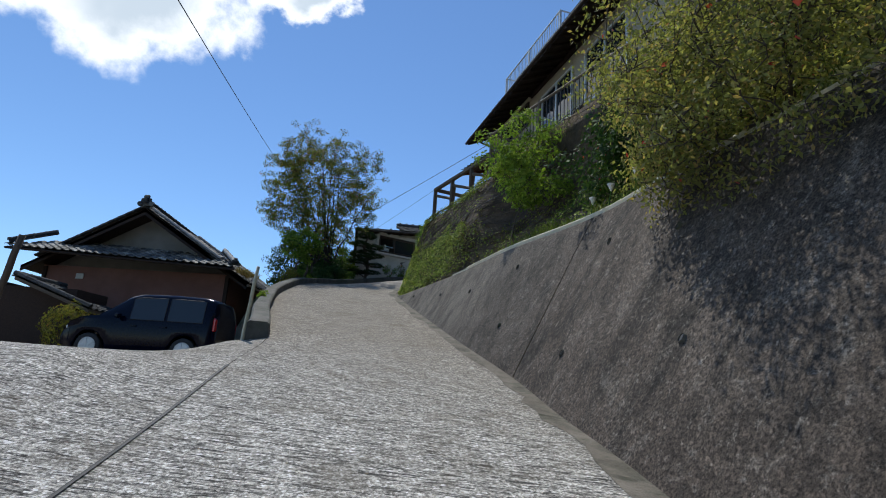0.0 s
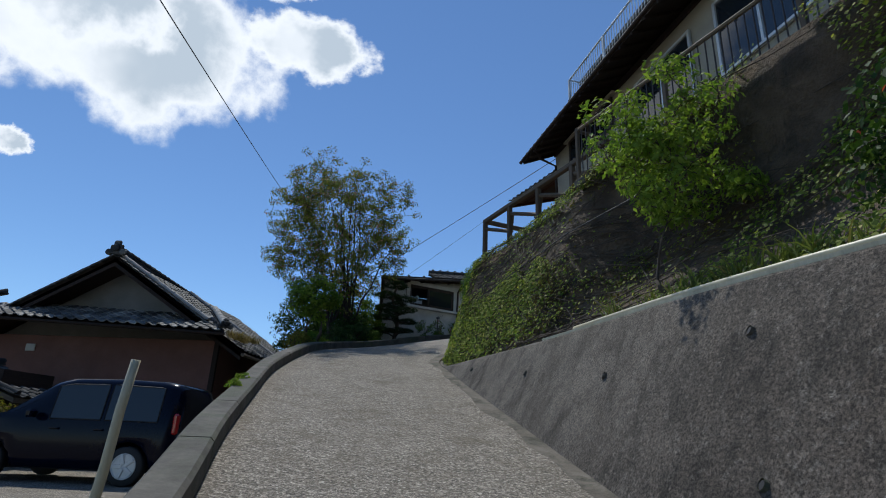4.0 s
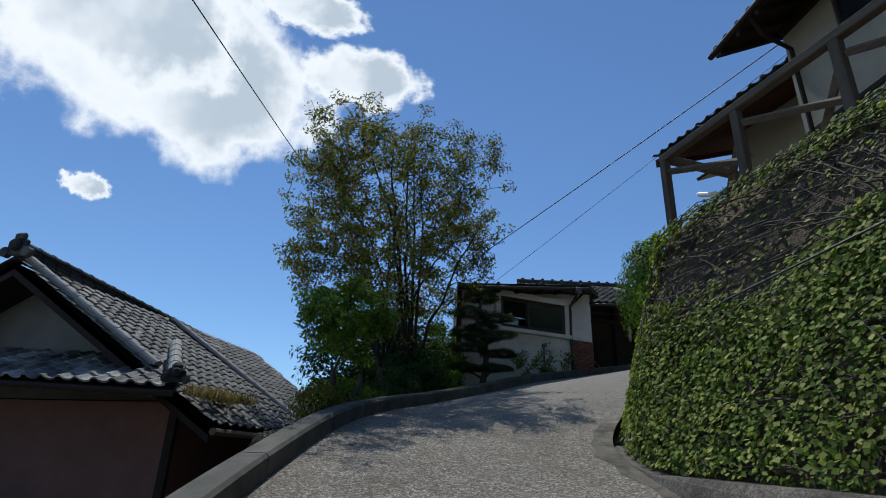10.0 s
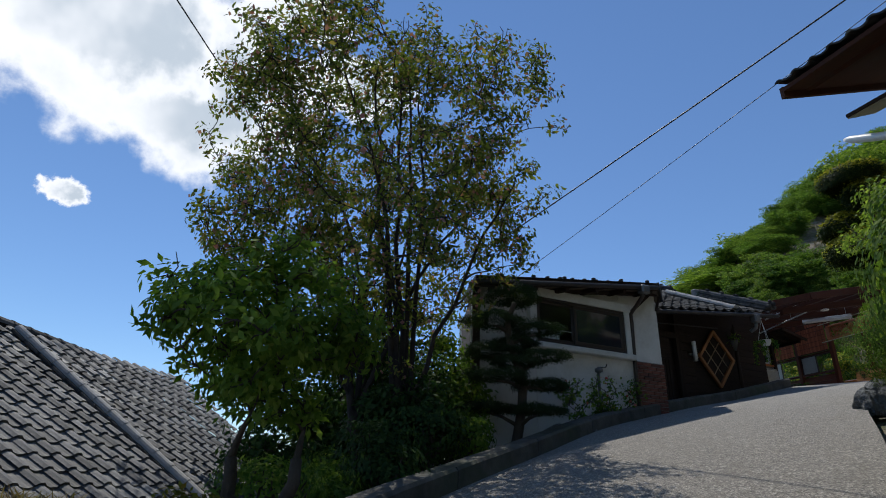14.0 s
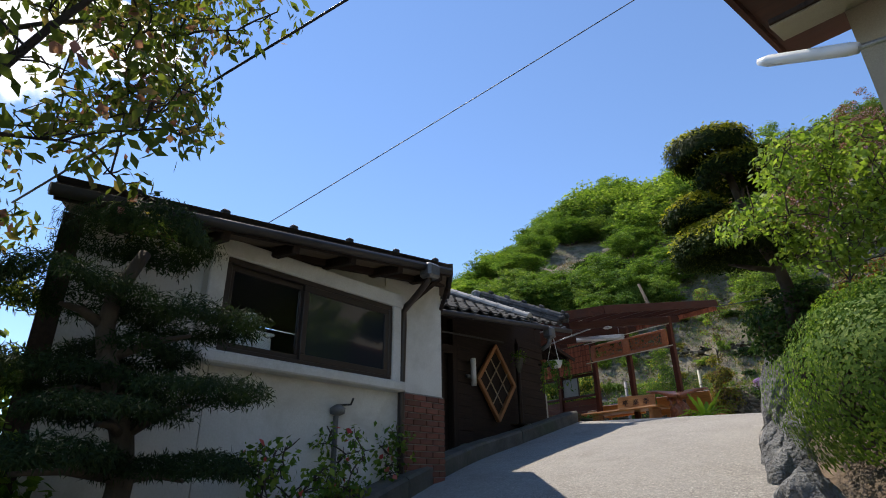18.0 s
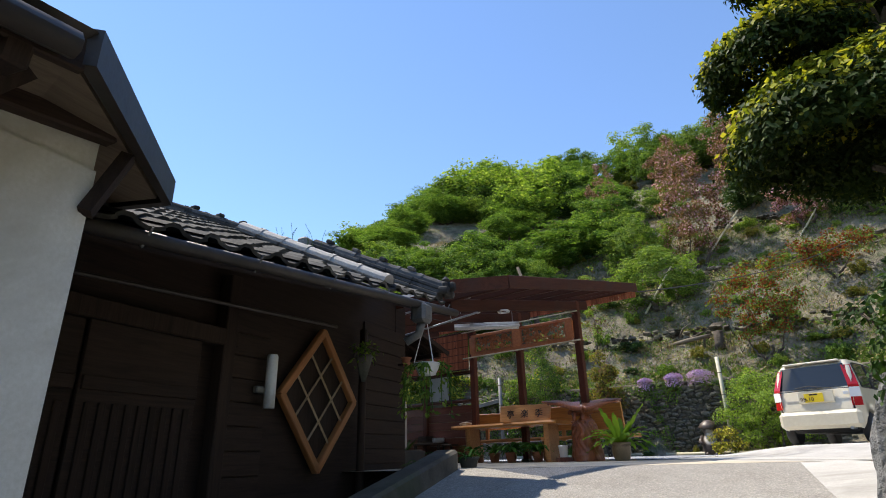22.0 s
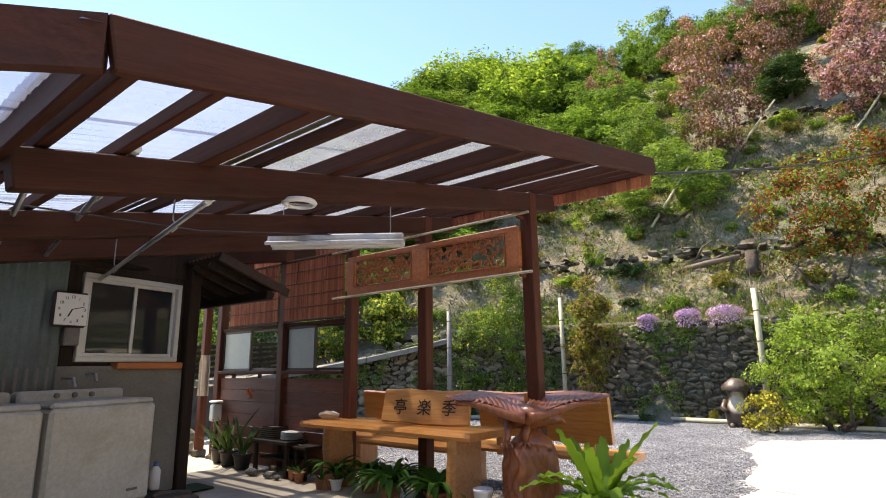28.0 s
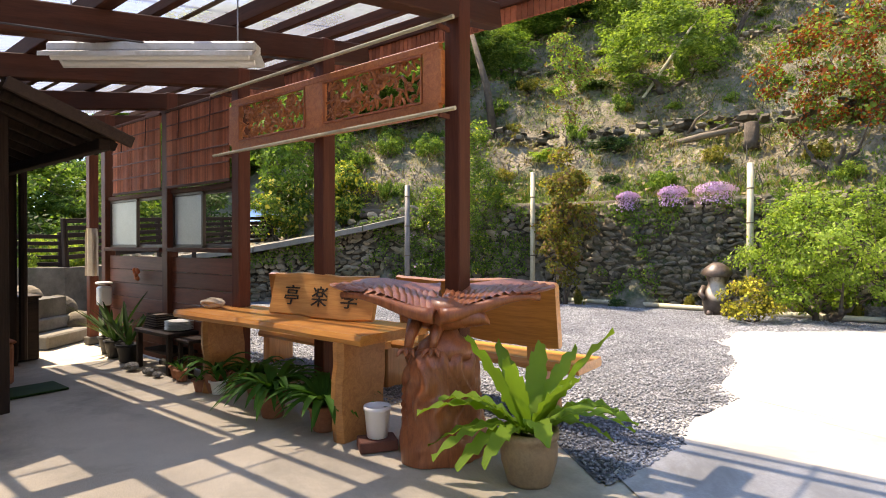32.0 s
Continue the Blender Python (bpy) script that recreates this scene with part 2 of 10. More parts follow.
    r = nt.nodes.new("ShaderNodeValToRGB")
    e = r.color_ramp.elements
    while len(e) < len(stops):
        e.new(0.5)
    for el, (p, c) in zip(e, stops):
        el.position, el.color = p, (*c, 1) if len(c) == 3 else (c[0], c[0], c[0], 1)
    nt.links.new(fac, r.inputs[0])
    return r.outputs[0]


def tex_noise(nt, vec, scale, detail=4.0, rough=0.6, distort=0.0):
    n = nt.nodes.new("ShaderNodeTexNoise")
    n.inputs["Scale"].default_value, n.inputs["Detail"].default_value = scale, detail
    n.inputs["Roughness"].default_value, n.inputs["Distortion"].default_value = rough, distort
    nt.links.new(vec, n.inputs["Vector"])
    return n.outputs["Fac"]


def mapped(nt, vec, scale=(1, 1, 1), rot=(0, 0, 0)):
    m = nt.nodes.new("ShaderNodeMapping")
    m.inputs["Scale"].default_value = scale
    m.inputs["Rotation"].default_value = rot
    nt.links.new(vec, m.inputs["Vector"])
    return m.outputs[0]


def mixed(nt, fac, a, b, mode="MIX"):
    m = nt.nodes.new("ShaderNodeMix")
    m.data_type, m.blend_type = "RGBA", mode
    for i, v in ((0, fac), (6, a), (7, b)):
        if isinstance(v, (int, float)):
            m.inputs[i].default_value = v
        elif isinstance(v, tuple):
            m.inputs[i].default_value = (*v, 1)
        else:
            nt.links.new(v, m.inputs[i])
    return m.outputs[2]


def bumped(nt, height, strength, dist, before=None):
    b = nt.nodes.new("ShaderNodeBump")
    b.inputs["Strength"].default_value, b.inputs["Distance"].default_value = strength, dist
    nt.links.new(height, b.inputs["Height"])
    if before is not None:
        nt.links.new(before, b.inputs["Normal"])
    return b.outputs[0]


def blank(name):
    m = bpy.data.materials.new(name)
    m.use_nodes = True
    nt = m.node_tree
    p = nt.nodes["Principled BSDF"]
    co = nt.nodes.new("ShaderNodeTexCoord").outputs["Object"]
    return m, nt, p, co


def surf(name, a, b, big=1.5, fine=40.0, rough=0.8, bump=0.3, dist=0.004, metal=0.0, spec=0.5, streak=None, random_=0.0, island=0.0, stain=None, stain_scale=0.6, wave=None, rough_var=0.12):
    """A worn surface: colour a to b in large patches, fine grain, relief; streak: scale of a stretched noise; stain: a third colour in patches."""
    m, nt, p, co = blank(name)
    big_n = tex_noise(nt, co, big, 5, 0.65)
    col = ramp(nt, big_n, [(0.3, a), (0.7, b)])
    vec = mapped(nt, co, streak) if streak else co
    fine_n = tex_noise(nt, vec, fine, 4, 0.7)
    col = mixed(nt, 0.55, col, ramp(nt, fine_n, [(0.25, (0.35, 0.35, 0.35)), (0.75, (0.68, 0.68, 0.68))]), "OVERLAY")
    if stain:
        sf = ramp(nt, tex_noise(nt, co, stain_scale, 6, 0.7, 0.6), [(0.48, (0,)), (0.66, (1,))])
        col = mixed(nt, sf, col, stain)
    if random_:
        oi = nt.nodes.new("ShaderNodeObjectInfo").outputs["Random"]
        col = mixed(nt, random_, col, ramp(nt, oi, [(0.0, (0.15, 0.15, 0.15)), (1.0, (0.85, 0.85, 0.85))]), "OVERLAY")
    if island:
        oi = nt.nodes.new("ShaderNodeNewGeometry").outputs["Random Per Island"]
        col = mixed(nt, island, col, ramp(nt, oi, [(0.0, (0.15, 0.15, 0.15)), (1.0, (0.85, 0.85, 0.85))]), "OVERLAY")
    nt.links.new(col, p.inputs["Base Color"])
    rr = nt.nodes.new("ShaderNodeMapRange")
    nt.links.new(fine_n, rr.inputs[0])
    rr.inputs[3].default_value, rr.inputs[4].default_value = max(rough - rough_var, 0.02), min(rough + rough_var, 1.0)
    nt.links.new(rr.outputs[0], p.inputs["Roughness"])
    p.inputs["Metallic"].default_value = metal
    p.inputs["Specular IOR Level"].default_value = spec
    if bump:
        nrm = bumped(nt, fine_n, bump, dist)
        nrm = bumped(nt, big_n, bump * 0.7, dist * 6, nrm)
        nt.links.new(nrm, p.inputs["Normal"])
    return m


def wood(name, a, b, along_axis=0, rough=0.5, scale=6.0, random_=0.3, coat=0.0, dark=None):
    """Planed wood with grain along one of its own axes."""
    m, nt, p, co = blank(name)
    sc = [1.0, 1.0, 1.0]
    sc[along_axis] = 0.06
    vec = mapped(nt, co, tuple(sc))
    g = tex_noise(nt, vec, scale * 5, 5, 0.65, 1.2)
    fine = tex_noise(nt, vec, scale * 40, 3, 0.6)
    col = ramp(nt, g, [(0.3, a), (0.52, tuple(lerp(x, y, 0.6) for x, y in zip(a, b))), (0.72, b)])
    col = mixed(nt, 0.4, col, ramp(nt, fine, [(0.3, (0.3, 0.3, 0.3)), (0.7, (0.65, 0.65, 0.65))]), "OVERLAY")
    if dark:
        sf = ramp(nt, tex_noise(nt, co, 1.6, 5, 0.7, 0.5), [(0.5, (0,)), (0.75, (1,))])
        col = mixed(nt, sf, col, dark)
    if random_:
        oi = nt.nodes.new("ShaderNodeObjectInfo").outputs["Random"]
        col = mixed(nt, random_, col, ramp(nt, oi, [(0.0, (0.2, 0.2, 0.2)), (1.0, (0.8, 0.8, 0.8))]), "OVERLAY")
    nt.links.new(col, p.inputs["Base Color"])
    p.inputs["Roughness"].default_value = rough
    p.inputs["Coat Weight"].default_value = coat
    p.inputs["Coat Roughness"].default_value = 0.15
    nt.links.new(bumped(nt, g, 0.25, 0.003, bumped(nt, fine, 0.3, 0.0012)), p.inputs["Normal"])
    return m


def leafy(name, a, b, c=None, through_=0.5, rough=0.62, vary=0.55):
    """Leaves: colour varies from leaf to leaf and in large patches; light passes through."""
    m, nt, p, co = blank(name)
    isl = nt.nodes.new("ShaderNodeNewGeometry").outputs["Random Per Island"]
    stops = [(0.0, a), (0.75, b), (1.0, c or b)]
    col = ramp(nt, isl, stops)
    patch = tex_noise(nt, co, 1.1, 3, 0.6)
    col = mixed(nt, vary, col, ramp(nt, patch, [(0.3, (0.28, 0.28, 0.28)), (0.7, (0.72, 0.72, 0.72))]), "OVERLAY")
    nt.links.new(col, p.inputs["Base Color"])
    p.inputs["Roughness"].default_value = rough
    p.inputs["Specular IOR Level"].default_value = 0.3 if rough < 0.6 else 0.12
    tr = nt.nodes.new("ShaderNodeBsdfTranslucent")
    nt.links.new(mixed(nt, 1.0, col, (1.15, 1.2, 0.55), "MULTIPLY"), tr.inputs["Color"])
    mx = nt.nodes.new("ShaderNodeMixShader")
    mx.inputs[0].default_value = through_
    nt.links.new(p.outputs[0], mx.inputs[1])
    nt.links.new(tr.outputs[0], mx.inputs[2])
    nt.links.new(mx.outputs[0], nt.nodes["Material Output"].inputs["Surface"])
    return m


def plain(name, c, rough=0.5, metal=0.0, coat=0.0, spec=0.5):
    m, nt, p, co = blank(name)
    n = tex_noise(nt, co, 18, 4, 0.6)
    nt.links.new(mixed(nt, 0.25, c, ramp(nt, n, [(0.3, (0.38, 0.38, 0.38)), (0.7, (0.62, 0.62, 0.62))]), "OVERLAY"), p.inputs["Base Color"])
    p.inputs["Roughness"].default_value, p.inputs["Metallic"].default_value = rough, metal
    p.inputs["Coat Weight"].default_value, p.inputs["Specular IOR Level"].default_value = coat, spec
    return m


def glass(name, tint=(0.9, 0.95, 0.95), rough=0.0, dark=None):
    m, nt, p, co = blank(name)
    if dark:
        p.inputs["Base Color"].default_value = (*dark, 1)
        p.inputs["Roughness"].default_value = 0.04
        p.inputs["Specular IOR Level"].default_value = 0.6
        return m
    p.inputs["Base Color"].default_value = (*tint, 1)
    p.inputs["Roughness"].default_value = rough
    p.inputs["Transmission Weight"].default_value = 1.0
    p.inputs["IOR"].default_value = 1.2
    return m


def road_material():
    """Broom-finished concrete worn down to its aggregate: pale and dark chips, cross grooves, browner and smoother up the lane."""
    m, nt, p, co = blank("road_concrete")
    groove = tex_noise(nt, mapped(nt, co, (5.0, 42, 42), (0, 0, radians(-4))), 1.0, 5, 0.7, 0.8)
    grit = tex_noise(nt, co, 72, 3, 0.75)
    mid = tex_noise(nt, co, 30, 4, 0.75)
    big = tex_noise(nt, co, 0.5, 6, 0.65)
    dirt = tex_noise(nt, co, 1.7, 6, 0.72, 0.4)
    chips = nt.nodes.new("ShaderNodeTexVoronoi")
    chips.inputs["Scale"].default_value = 55
    nt.links.new(co, chips.inputs["Vector"])
    sep = nt.nodes.new("ShaderNodeSeparateXYZ")
    nt.links.new(co, sep.inputs[0])
    up = nt.nodes.new("ShaderNodeMapRange")
    up.inputs[1].default_value, up.inputs[2].default_value = 4.0, 9.0
    nt.links.new(sep.outputs["Y"], up.inputs[0])
    tone = ramp(nt, chips.outputs["Color"], [(0.0, (0.11, 0.10, 0.088)), (0.4, (0.25, 0.235, 0.207)), (0.75, (0.43, 0.41, 0.375)), (1.0, (0.82, 0.79, 0.75))])
    col = ramp(nt, big, [(0.3, (0.27, 0.253, 0.225)), (0.7, (0.39, 0.37, 0.335))])
    col = mixed(nt, 0.72, col, tone)
    cut = mixed(nt, up.outputs[0], ramp(nt, groove, [(0.40, (0.06, 0.06, 0.06)), (0.48, (0.52, 0.52, 0.52)), (0.62, (0.90, 0.90, 0.90))]), ramp(nt, groove, [(0.36, (0.34, 0.34, 0.34)), (0.64, (0.58, 0.58, 0.58))]))
    col = mixed(nt, 0.9, col, cut, "OVERLAY")
    col = mixed(nt, 0.6, col, ramp(nt, mid, [(0.38, (0.16, 0.16, 0.16)), (0.62, (0.84, 0.84, 0.84))]), "OVERLAY")
    col = mixed(nt, 0.6, col, ramp(nt, grit, [(0.38, (0.05, 0.05, 0.05)), (0.62, (0.95, 0.95, 0.95))]), "OVERLAY")
    col = mixed(nt, ramp(nt, dirt, [(0.48, (0,)), (0.72, (0.6,))]), col, (0.14, 0.118, 0.085))
    col = mixed(nt, up.outputs[0], col, mixed(nt, 1.0, col, (0.80, 0.75, 0.675), "MULTIPLY"))
    top = nt.nodes.new("ShaderNodeMapRange")
    top.inputs[1].default_value, top.inputs[2].default_value, top.inputs[4].default_value = 18.5, 27.0, 0.75
    nt.links.new(sep.outputs["Y"], top.inputs[0])
    worn = mixed(nt, 0.35, ramp(nt, dirt, [(0.3, (0.26, 0.248, 0.228)), (0.72, (0.39, 0.377, 0.35))]), ramp(nt, grit, [(0.36, (0.2, 0.2, 0.2)), (0.64, (0.8, 0.8, 0.8))]), "OVERLAY")
    col = mixed(nt, top.outputs[0], col, worn)
    nt.links.new(col, p.inputs["Base Color"])
    p.inputs["Roughness"].default_value = 0.9
    p.inputs["Specular IOR Level"].default_value = 0.25
    n = bumped(nt, groove, 0.7, 0.012)
    n = bumped(nt, chips.outputs["Distance"], 0.7, 0.008, n)
    nt.links.new(bumped(nt, grit, 0.9, 0.006, n), p.inputs["Normal"])
    return m


def wall_material():
    """Old cast concrete: brown stain and dark algae running down in streaks, pale scoured patches, exposed chips, open pores."""
    m, nt, p, co = blank("stained_concrete")
    base = tex_noise(nt, co, 0.8, 6, 0.7, 0.4)
    streaks = tex_noise(nt, mapped(nt, co, (1.0, 1.0, 0.12)), 3.2, 6, 0.72, 0.3)
    blot = tex_noise(nt, co, 2.3, 6, 0.78, 0.8)
    flake = tex_noise(nt, co, 13, 5, 0.8, 0.3)
    grit = tex_noise(nt, co, 50, 4, 0.8)
    pores = nt.nodes.new("ShaderNodeTexVoronoi")
    pores.inputs["Scale"].default_value = 16
    nt.links.new(co, pores.inputs["Vector"])
    col = ramp(nt, base, [(0.25, (0.043, 0.033, 0.026)), (0.5, (0.088, 0.069, 0.054)), (0.75, (0.145, 0.117, 0.094))])
    col = mixed(nt, ramp(nt, streaks, [(0.46, (0,)), (0.66, (0.9,))]), col, (0.02, 0.0175, 0.015))
    col = mixed(nt, ramp(nt, blot, [(0.54, (0,)), (0.72, (0.6,))]), col, (0.235, 0.205, 0.17))
    col = mixed(nt, ramp(nt, flake, [(0.55, (0,)), (0.68, (0.5,))]), col, (0.30, 0.27, 0.23))
    col = mixed(nt, 0.8, col, ramp(nt, grit, [(0.38, (0.06, 0.06, 0.06)), (0.62, (0.92, 0.92, 0.92))]), "OVERLAY")
    chips = nt.nodes.new("ShaderNodeTexVoronoi")
    chips.inputs["Scale"].default_value = 38
    nt.links.new(co, chips.inputs["Vector"])
    col = mixed(nt, 0.5, col, ramp(nt, chips.outputs["Color"], [(0.1, (0.18, 0.18, 0.18)), (0.6, (0.5, 0.5, 0.5)), (0.95, (1.0, 0.98, 0.95))]), "OVERLAY")
    sep = nt.nodes.new("ShaderNodeSeparateXYZ")
    nt.links.new(co, sep.inputs[0])
    up = nt.nodes.new("ShaderNodeMapRange")
    up.inputs[1].default_value, up.inputs[2].default_value, up.inputs[4].default_value = 6.5, 11.5, 0.6
    nt.links.new(sep.outputs["Y"], up.inputs[0])
    cement = mixed(nt, 0.6, ramp(nt, base, [(0.3, (0.11, 0.096, 0.077)), (0.7, (0.25, 0.224, 0.186))]), ramp(nt, grit, [(0.38, (0.05, 0.05, 0.05)), (0.62, (0.95, 0.95, 0.95))]), "OVERLAY")
    cement = mixed(nt, ramp(nt, streaks, [(0.48, (0,)), (0.66, (0.7,))]), cement, (0.05, 0.043, 0.034))
    col = mixed(nt, up.outputs[0], col, cement)
    hole = ramp(nt, pores.outputs["Distance"], [(0.04, (1,)), (0.11, (0,))])
    col = mixed(nt, hole, col, (0.05, 0.045, 0.04))
    nt.links.new(col, p.inputs["Base Color"])
    p.inputs["Roughness"].default_value = 0.92
    p.inputs["Specular IOR Level"].default_value = 0.25
    n = bumped(nt, blot, 0.35, 0.01)
    n = bumped(nt, flake, 0.5, 0.008, n)
    nt.links.new(bumped(nt, grit, 0.6, 0.004, n), p.inputs["Normal"])
    return m


M = {
    "road": road_material(),
    "wall": wall_material(),
    "kerb": surf("kerb_concrete", (0.05, 0.045, 0.037), (0.135, 0.124, 0.102), 3.5, 60, 0.9, 0.5, 0.006, stain=(0.06, 0.07, 0.04)),
    # very dark concrete, for the plinth under the washing machines
    "plinth": surf("dark_concrete", (0.03, 0.028, 0.025), (0.075, 0.07, 0.062), 3.5, 60, 0.9, 0.5, 0.006),
    "step": surf("step_concrete", (0.12, 0.108, 0.086), (0.24, 0.22, 0.18), 2.0, 40, 0.9, 0.5, 0.006, stain=(0.10, 0.10, 0.06)),
    "yard": surf("yard_concrete", (0.37, 0.357, 0.332), (0.50, 0.484, 0.452), 0.8, 60, 0.85, 0.35, 0.003, stain=(0.27, 0.26, 0.235)),
    "terrace": surf("terrace_concrete", (0.43, 0.375, 0.285), (0.58, 0.515, 0.405), 0.9, 70, 0.85, 0.25, 0.002, stain=(0.31, 0.28, 0.22), streak=(6, 0.6, 1)),
    "dirt": surf("washed_grit", (0.10, 0.082, 0.06), (0.20, 0.175, 0.14), 3.0, 60, 0.95, 0.9, 0.01, stain=(0.05, 0.05, 0.03), stain_scale=2.5),
    "bank": surf("bank_earth", (0.06, 0.043, 0.028), (0.17, 0.122, 0.08), 1.6, 26, 0.95, 1.0, 0.03, stain=(0.045, 0.036, 0.026), stain_scale=2.2),
    "soil": surf("soil", (0.055, 0.042, 0.028), (0.11, 0.085, 0.056), 0.9, 18, 0.95, 0.7, 0.02, stain=(0.07, 0.085, 0.03)),
    "hill": surf("hill_soil", (0.095, 0.081, 0.054), (0.285, 0.243, 0.17), 1.1, 13, 0.95, 1.0, 0.06, stain=(0.055, 0.08, 0.026), stain_scale=0.9),
    "tile": surf("roof_tile", (0.035, 0.036, 0.037), (0.10, 0.10, 0.099), 2.6, 30, 0.85, 0.3, 0.003, spec=0.12, island=0.55, random_=0.5, stain=(0.15, 0.145, 0.13), stain_scale=2.2),
    "tile_old": surf("old_roof_tile", (0.06, 0.06, 0.058), (0.21, 0.205, 0.195), 2.6, 30, 0.72, 0.3, 0.003, spec=0.3, island=0.8, random_=0.7, stain=(0.30, 0.285, 0.25), stain_scale=2.6),
    "tile_pale": surf("ridge_mortar", (0.23, 0.225, 0.215), (0.36, 0.352, 0.335), 3, 40, 0.8, 0.4, 0.004, stain=(0.2, 0.19, 0.17)),
    "redmud": surf("red_mud_wall", (0.155, 0.072, 0.054), (0.225, 0.112, 0.085), 1.1, 45, 0.92, 0.35, 0.004, stain=(0.17, 0.08, 0.06)),
    "white": surf("white_plaster", (0.56, 0.545, 0.49), (0.68, 0.665, 0.61), 1.0, 60, 0.85, 0.25, 0.002, stain=(0.47, 0.45, 0.39), stain_scale=0.8),
    "beige": surf("beige_plaster", (0.32, 0.28, 0.21), (0.42, 0.375, 0.29), 0.9, 60, 0.88, 0.25, 0.002, stain=(0.34, 0.3, 0.23)),
    "greywall": surf("grey_plaster", (0.15, 0.145, 0.13), (0.23, 0.22, 0.20), 1.1, 40, 0.9, 0.3, 0.003),
    "brick": surf("brick", (0.11, 0.036, 0.022), (0.19, 0.066, 0.042), 5, 60, 0.75, 0.4, 0.003, random_=0.5),
    "mortar": surf("mortar", (0.18, 0.165, 0.145), (0.27, 0.25, 0.22), 5, 80, 0.95, 0.4, 0.003),
    "dark": wood("dark_stained_wood", (0.015, 0.009, 0.0062), (0.040, 0.024, 0.0165), 2, 0.78, 5),
    "darkh": wood("dark_stained_board", (0.016, 0.0097, 0.0068), (0.043, 0.0255, 0.0175), 0, 0.75, 5),
    "brown": wood("brown_painted_wood", (0.085, 0.023, 0.012), (0.145, 0.045, 0.024), 2, 0.5, 4),
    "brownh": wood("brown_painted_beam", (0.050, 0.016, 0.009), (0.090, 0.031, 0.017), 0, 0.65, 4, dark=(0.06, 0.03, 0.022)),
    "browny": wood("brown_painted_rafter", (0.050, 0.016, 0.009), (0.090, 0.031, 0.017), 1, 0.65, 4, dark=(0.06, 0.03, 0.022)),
    # honey wood darkened for the shade on the diamond window frame
    "honey_dim": wood("shaded_frame_wood", (0.24, 0.095, 0.032), (0.37, 0.16, 0.058), 0, 0.5, 3),
    "honeyz": wood("honey_oiled_leg", (0.34, 0.135, 0.038), (0.52, 0.24, 0.08), 2, 0.4, 3, 0.25, 0.2),
    "carve": wood("carved_red_wood", (0.22, 0.058, 0.022), (0.44, 0.14, 0.05), 2, 0.40, 4, 0.2, 0.2),
    "panelwood": wood("carved_panel_wood", (0.36, 0.10, 0.03), (0.56, 0.20, 0.06), 0, 0.45, 4, 0.2, 0.15),
    "blind": surf("bamboo_blind", (0.30, 0.088, 0.042), (0.45, 0.15, 0.075), 2, 30, 0.7, 0.4, 0.003, island=0.5),
    "grey_wood": wood("weathered_wood", (0.085, 0.062, 0.042), (0.18, 0.14, 0.098), 0, 0.85, 5),
    "grey_woodz": wood("weathered_post", (0.078, 0.056, 0.037), (0.16, 0.12, 0.082), 2, 0.85, 5),
    "bark_dark": surf("cherry_bark", (0.02, 0.015, 0.012), (0.05, 0.038, 0.03), 4, 22, 0.9, 0.9, 0.012, streak=(1, 1, 3)),
    "bark": surf("bark", (0.045, 0.034, 0.025), (0.10, 0.078, 0.058), 4, 22, 0.95, 0.9, 0.012, streak=(1, 1, 0.25)),
    "rubble_core": surf("rubble_core", (0.05, 0.04, 0.026), (0.10, 0.082, 0.055), 3, 14, 0.95, 1.0, 0.03, stain=(0.06, 0.075, 0.03), stain_scale=1.5),
    "stone": surf("field_stone", (0.085, 0.07, 0.047), (0.20, 0.17, 0.12), 2.5, 25, 0.9, 0.8, 0.014, random_=0.6, island=0.6, stain=(0.06, 0.065, 0.03)),
    "rock": surf("grey_rock", (0.08, 0.083, 0.082), (0.27, 0.272, 0.262), 3.2, 26, 0.85, 1.0, 0.03, stain=(0.06, 0.055, 0.045), stain_scale=3.0),
    "gravel": surf("gravel", (0.16, 0.17, 0.19), (0.37, 0.385, 0.41), 1.2, 60, 0.85, 0.8, 0.01, island=0.7),
    "gravel_bed": surf("gravel_bed", (0.10, 0.108, 0.12), (0.22, 0.232, 0.25), 14, 75, 0.9, 1.0, 0.015),
    "board": wood("red_brown_board", (0.12, 0.032, 0.016), (0.20, 0.062, 0.032), 1, 0.6, 4),
    "steel": surf("galvanised_pipe", (0.35, 0.36, 0.36), (0.48, 0.49, 0.49), 6, 50, 0.35, 0.1, 0.001, metal=0.8),
    "white_paint": surf("white_painted_metal", (0.66, 0.68, 0.70), (0.75, 0.77, 0.78), 4, 40, 0.4, 0.1, 0.001, stain=(0.5, 0.48, 0.44), stain_scale=2.5),
    "plastic": plain("white_plastic", (0.78, 0.78, 0.76), 0.35),
    "enamel": surf("yellowed_enamel", (0.42, 0.415, 0.385), (0.52, 0.515, 0.48), 1.5, 30, 0.4, 0.05, 0.001, stain=(0.36, 0.34, 0.28), stain_scale=1.5),
    "pipe": plain("ivory_pipe", (0.52, 0.47, 0.32), 0.45),
    "bamboo": surf("weathered_bamboo", (0.40, 0.36, 0.24), (0.55, 0.51, 0.37), 3, 30, 0.6, 0.2, 0.002, streak=(1, 1, 0.2)),
    "terracotta": surf("terracotta", (0.27, 0.10, 0.05), (0.36, 0.15, 0.08), 5, 40, 0.8, 0.3, 0.003),
    "glaze": surf("brown_glaze", (0.22, 0.15, 0.085), (0.32, 0.23, 0.14), 5, 40, 0.45, 0.2, 0.002),
    "black": plain("black_rubber", (0.02, 0.02, 0.02), 0.7),
    "wire": plain("cable", (0.03, 0.03, 0.035), 0.6),
    "pane": glass("window_glass"),
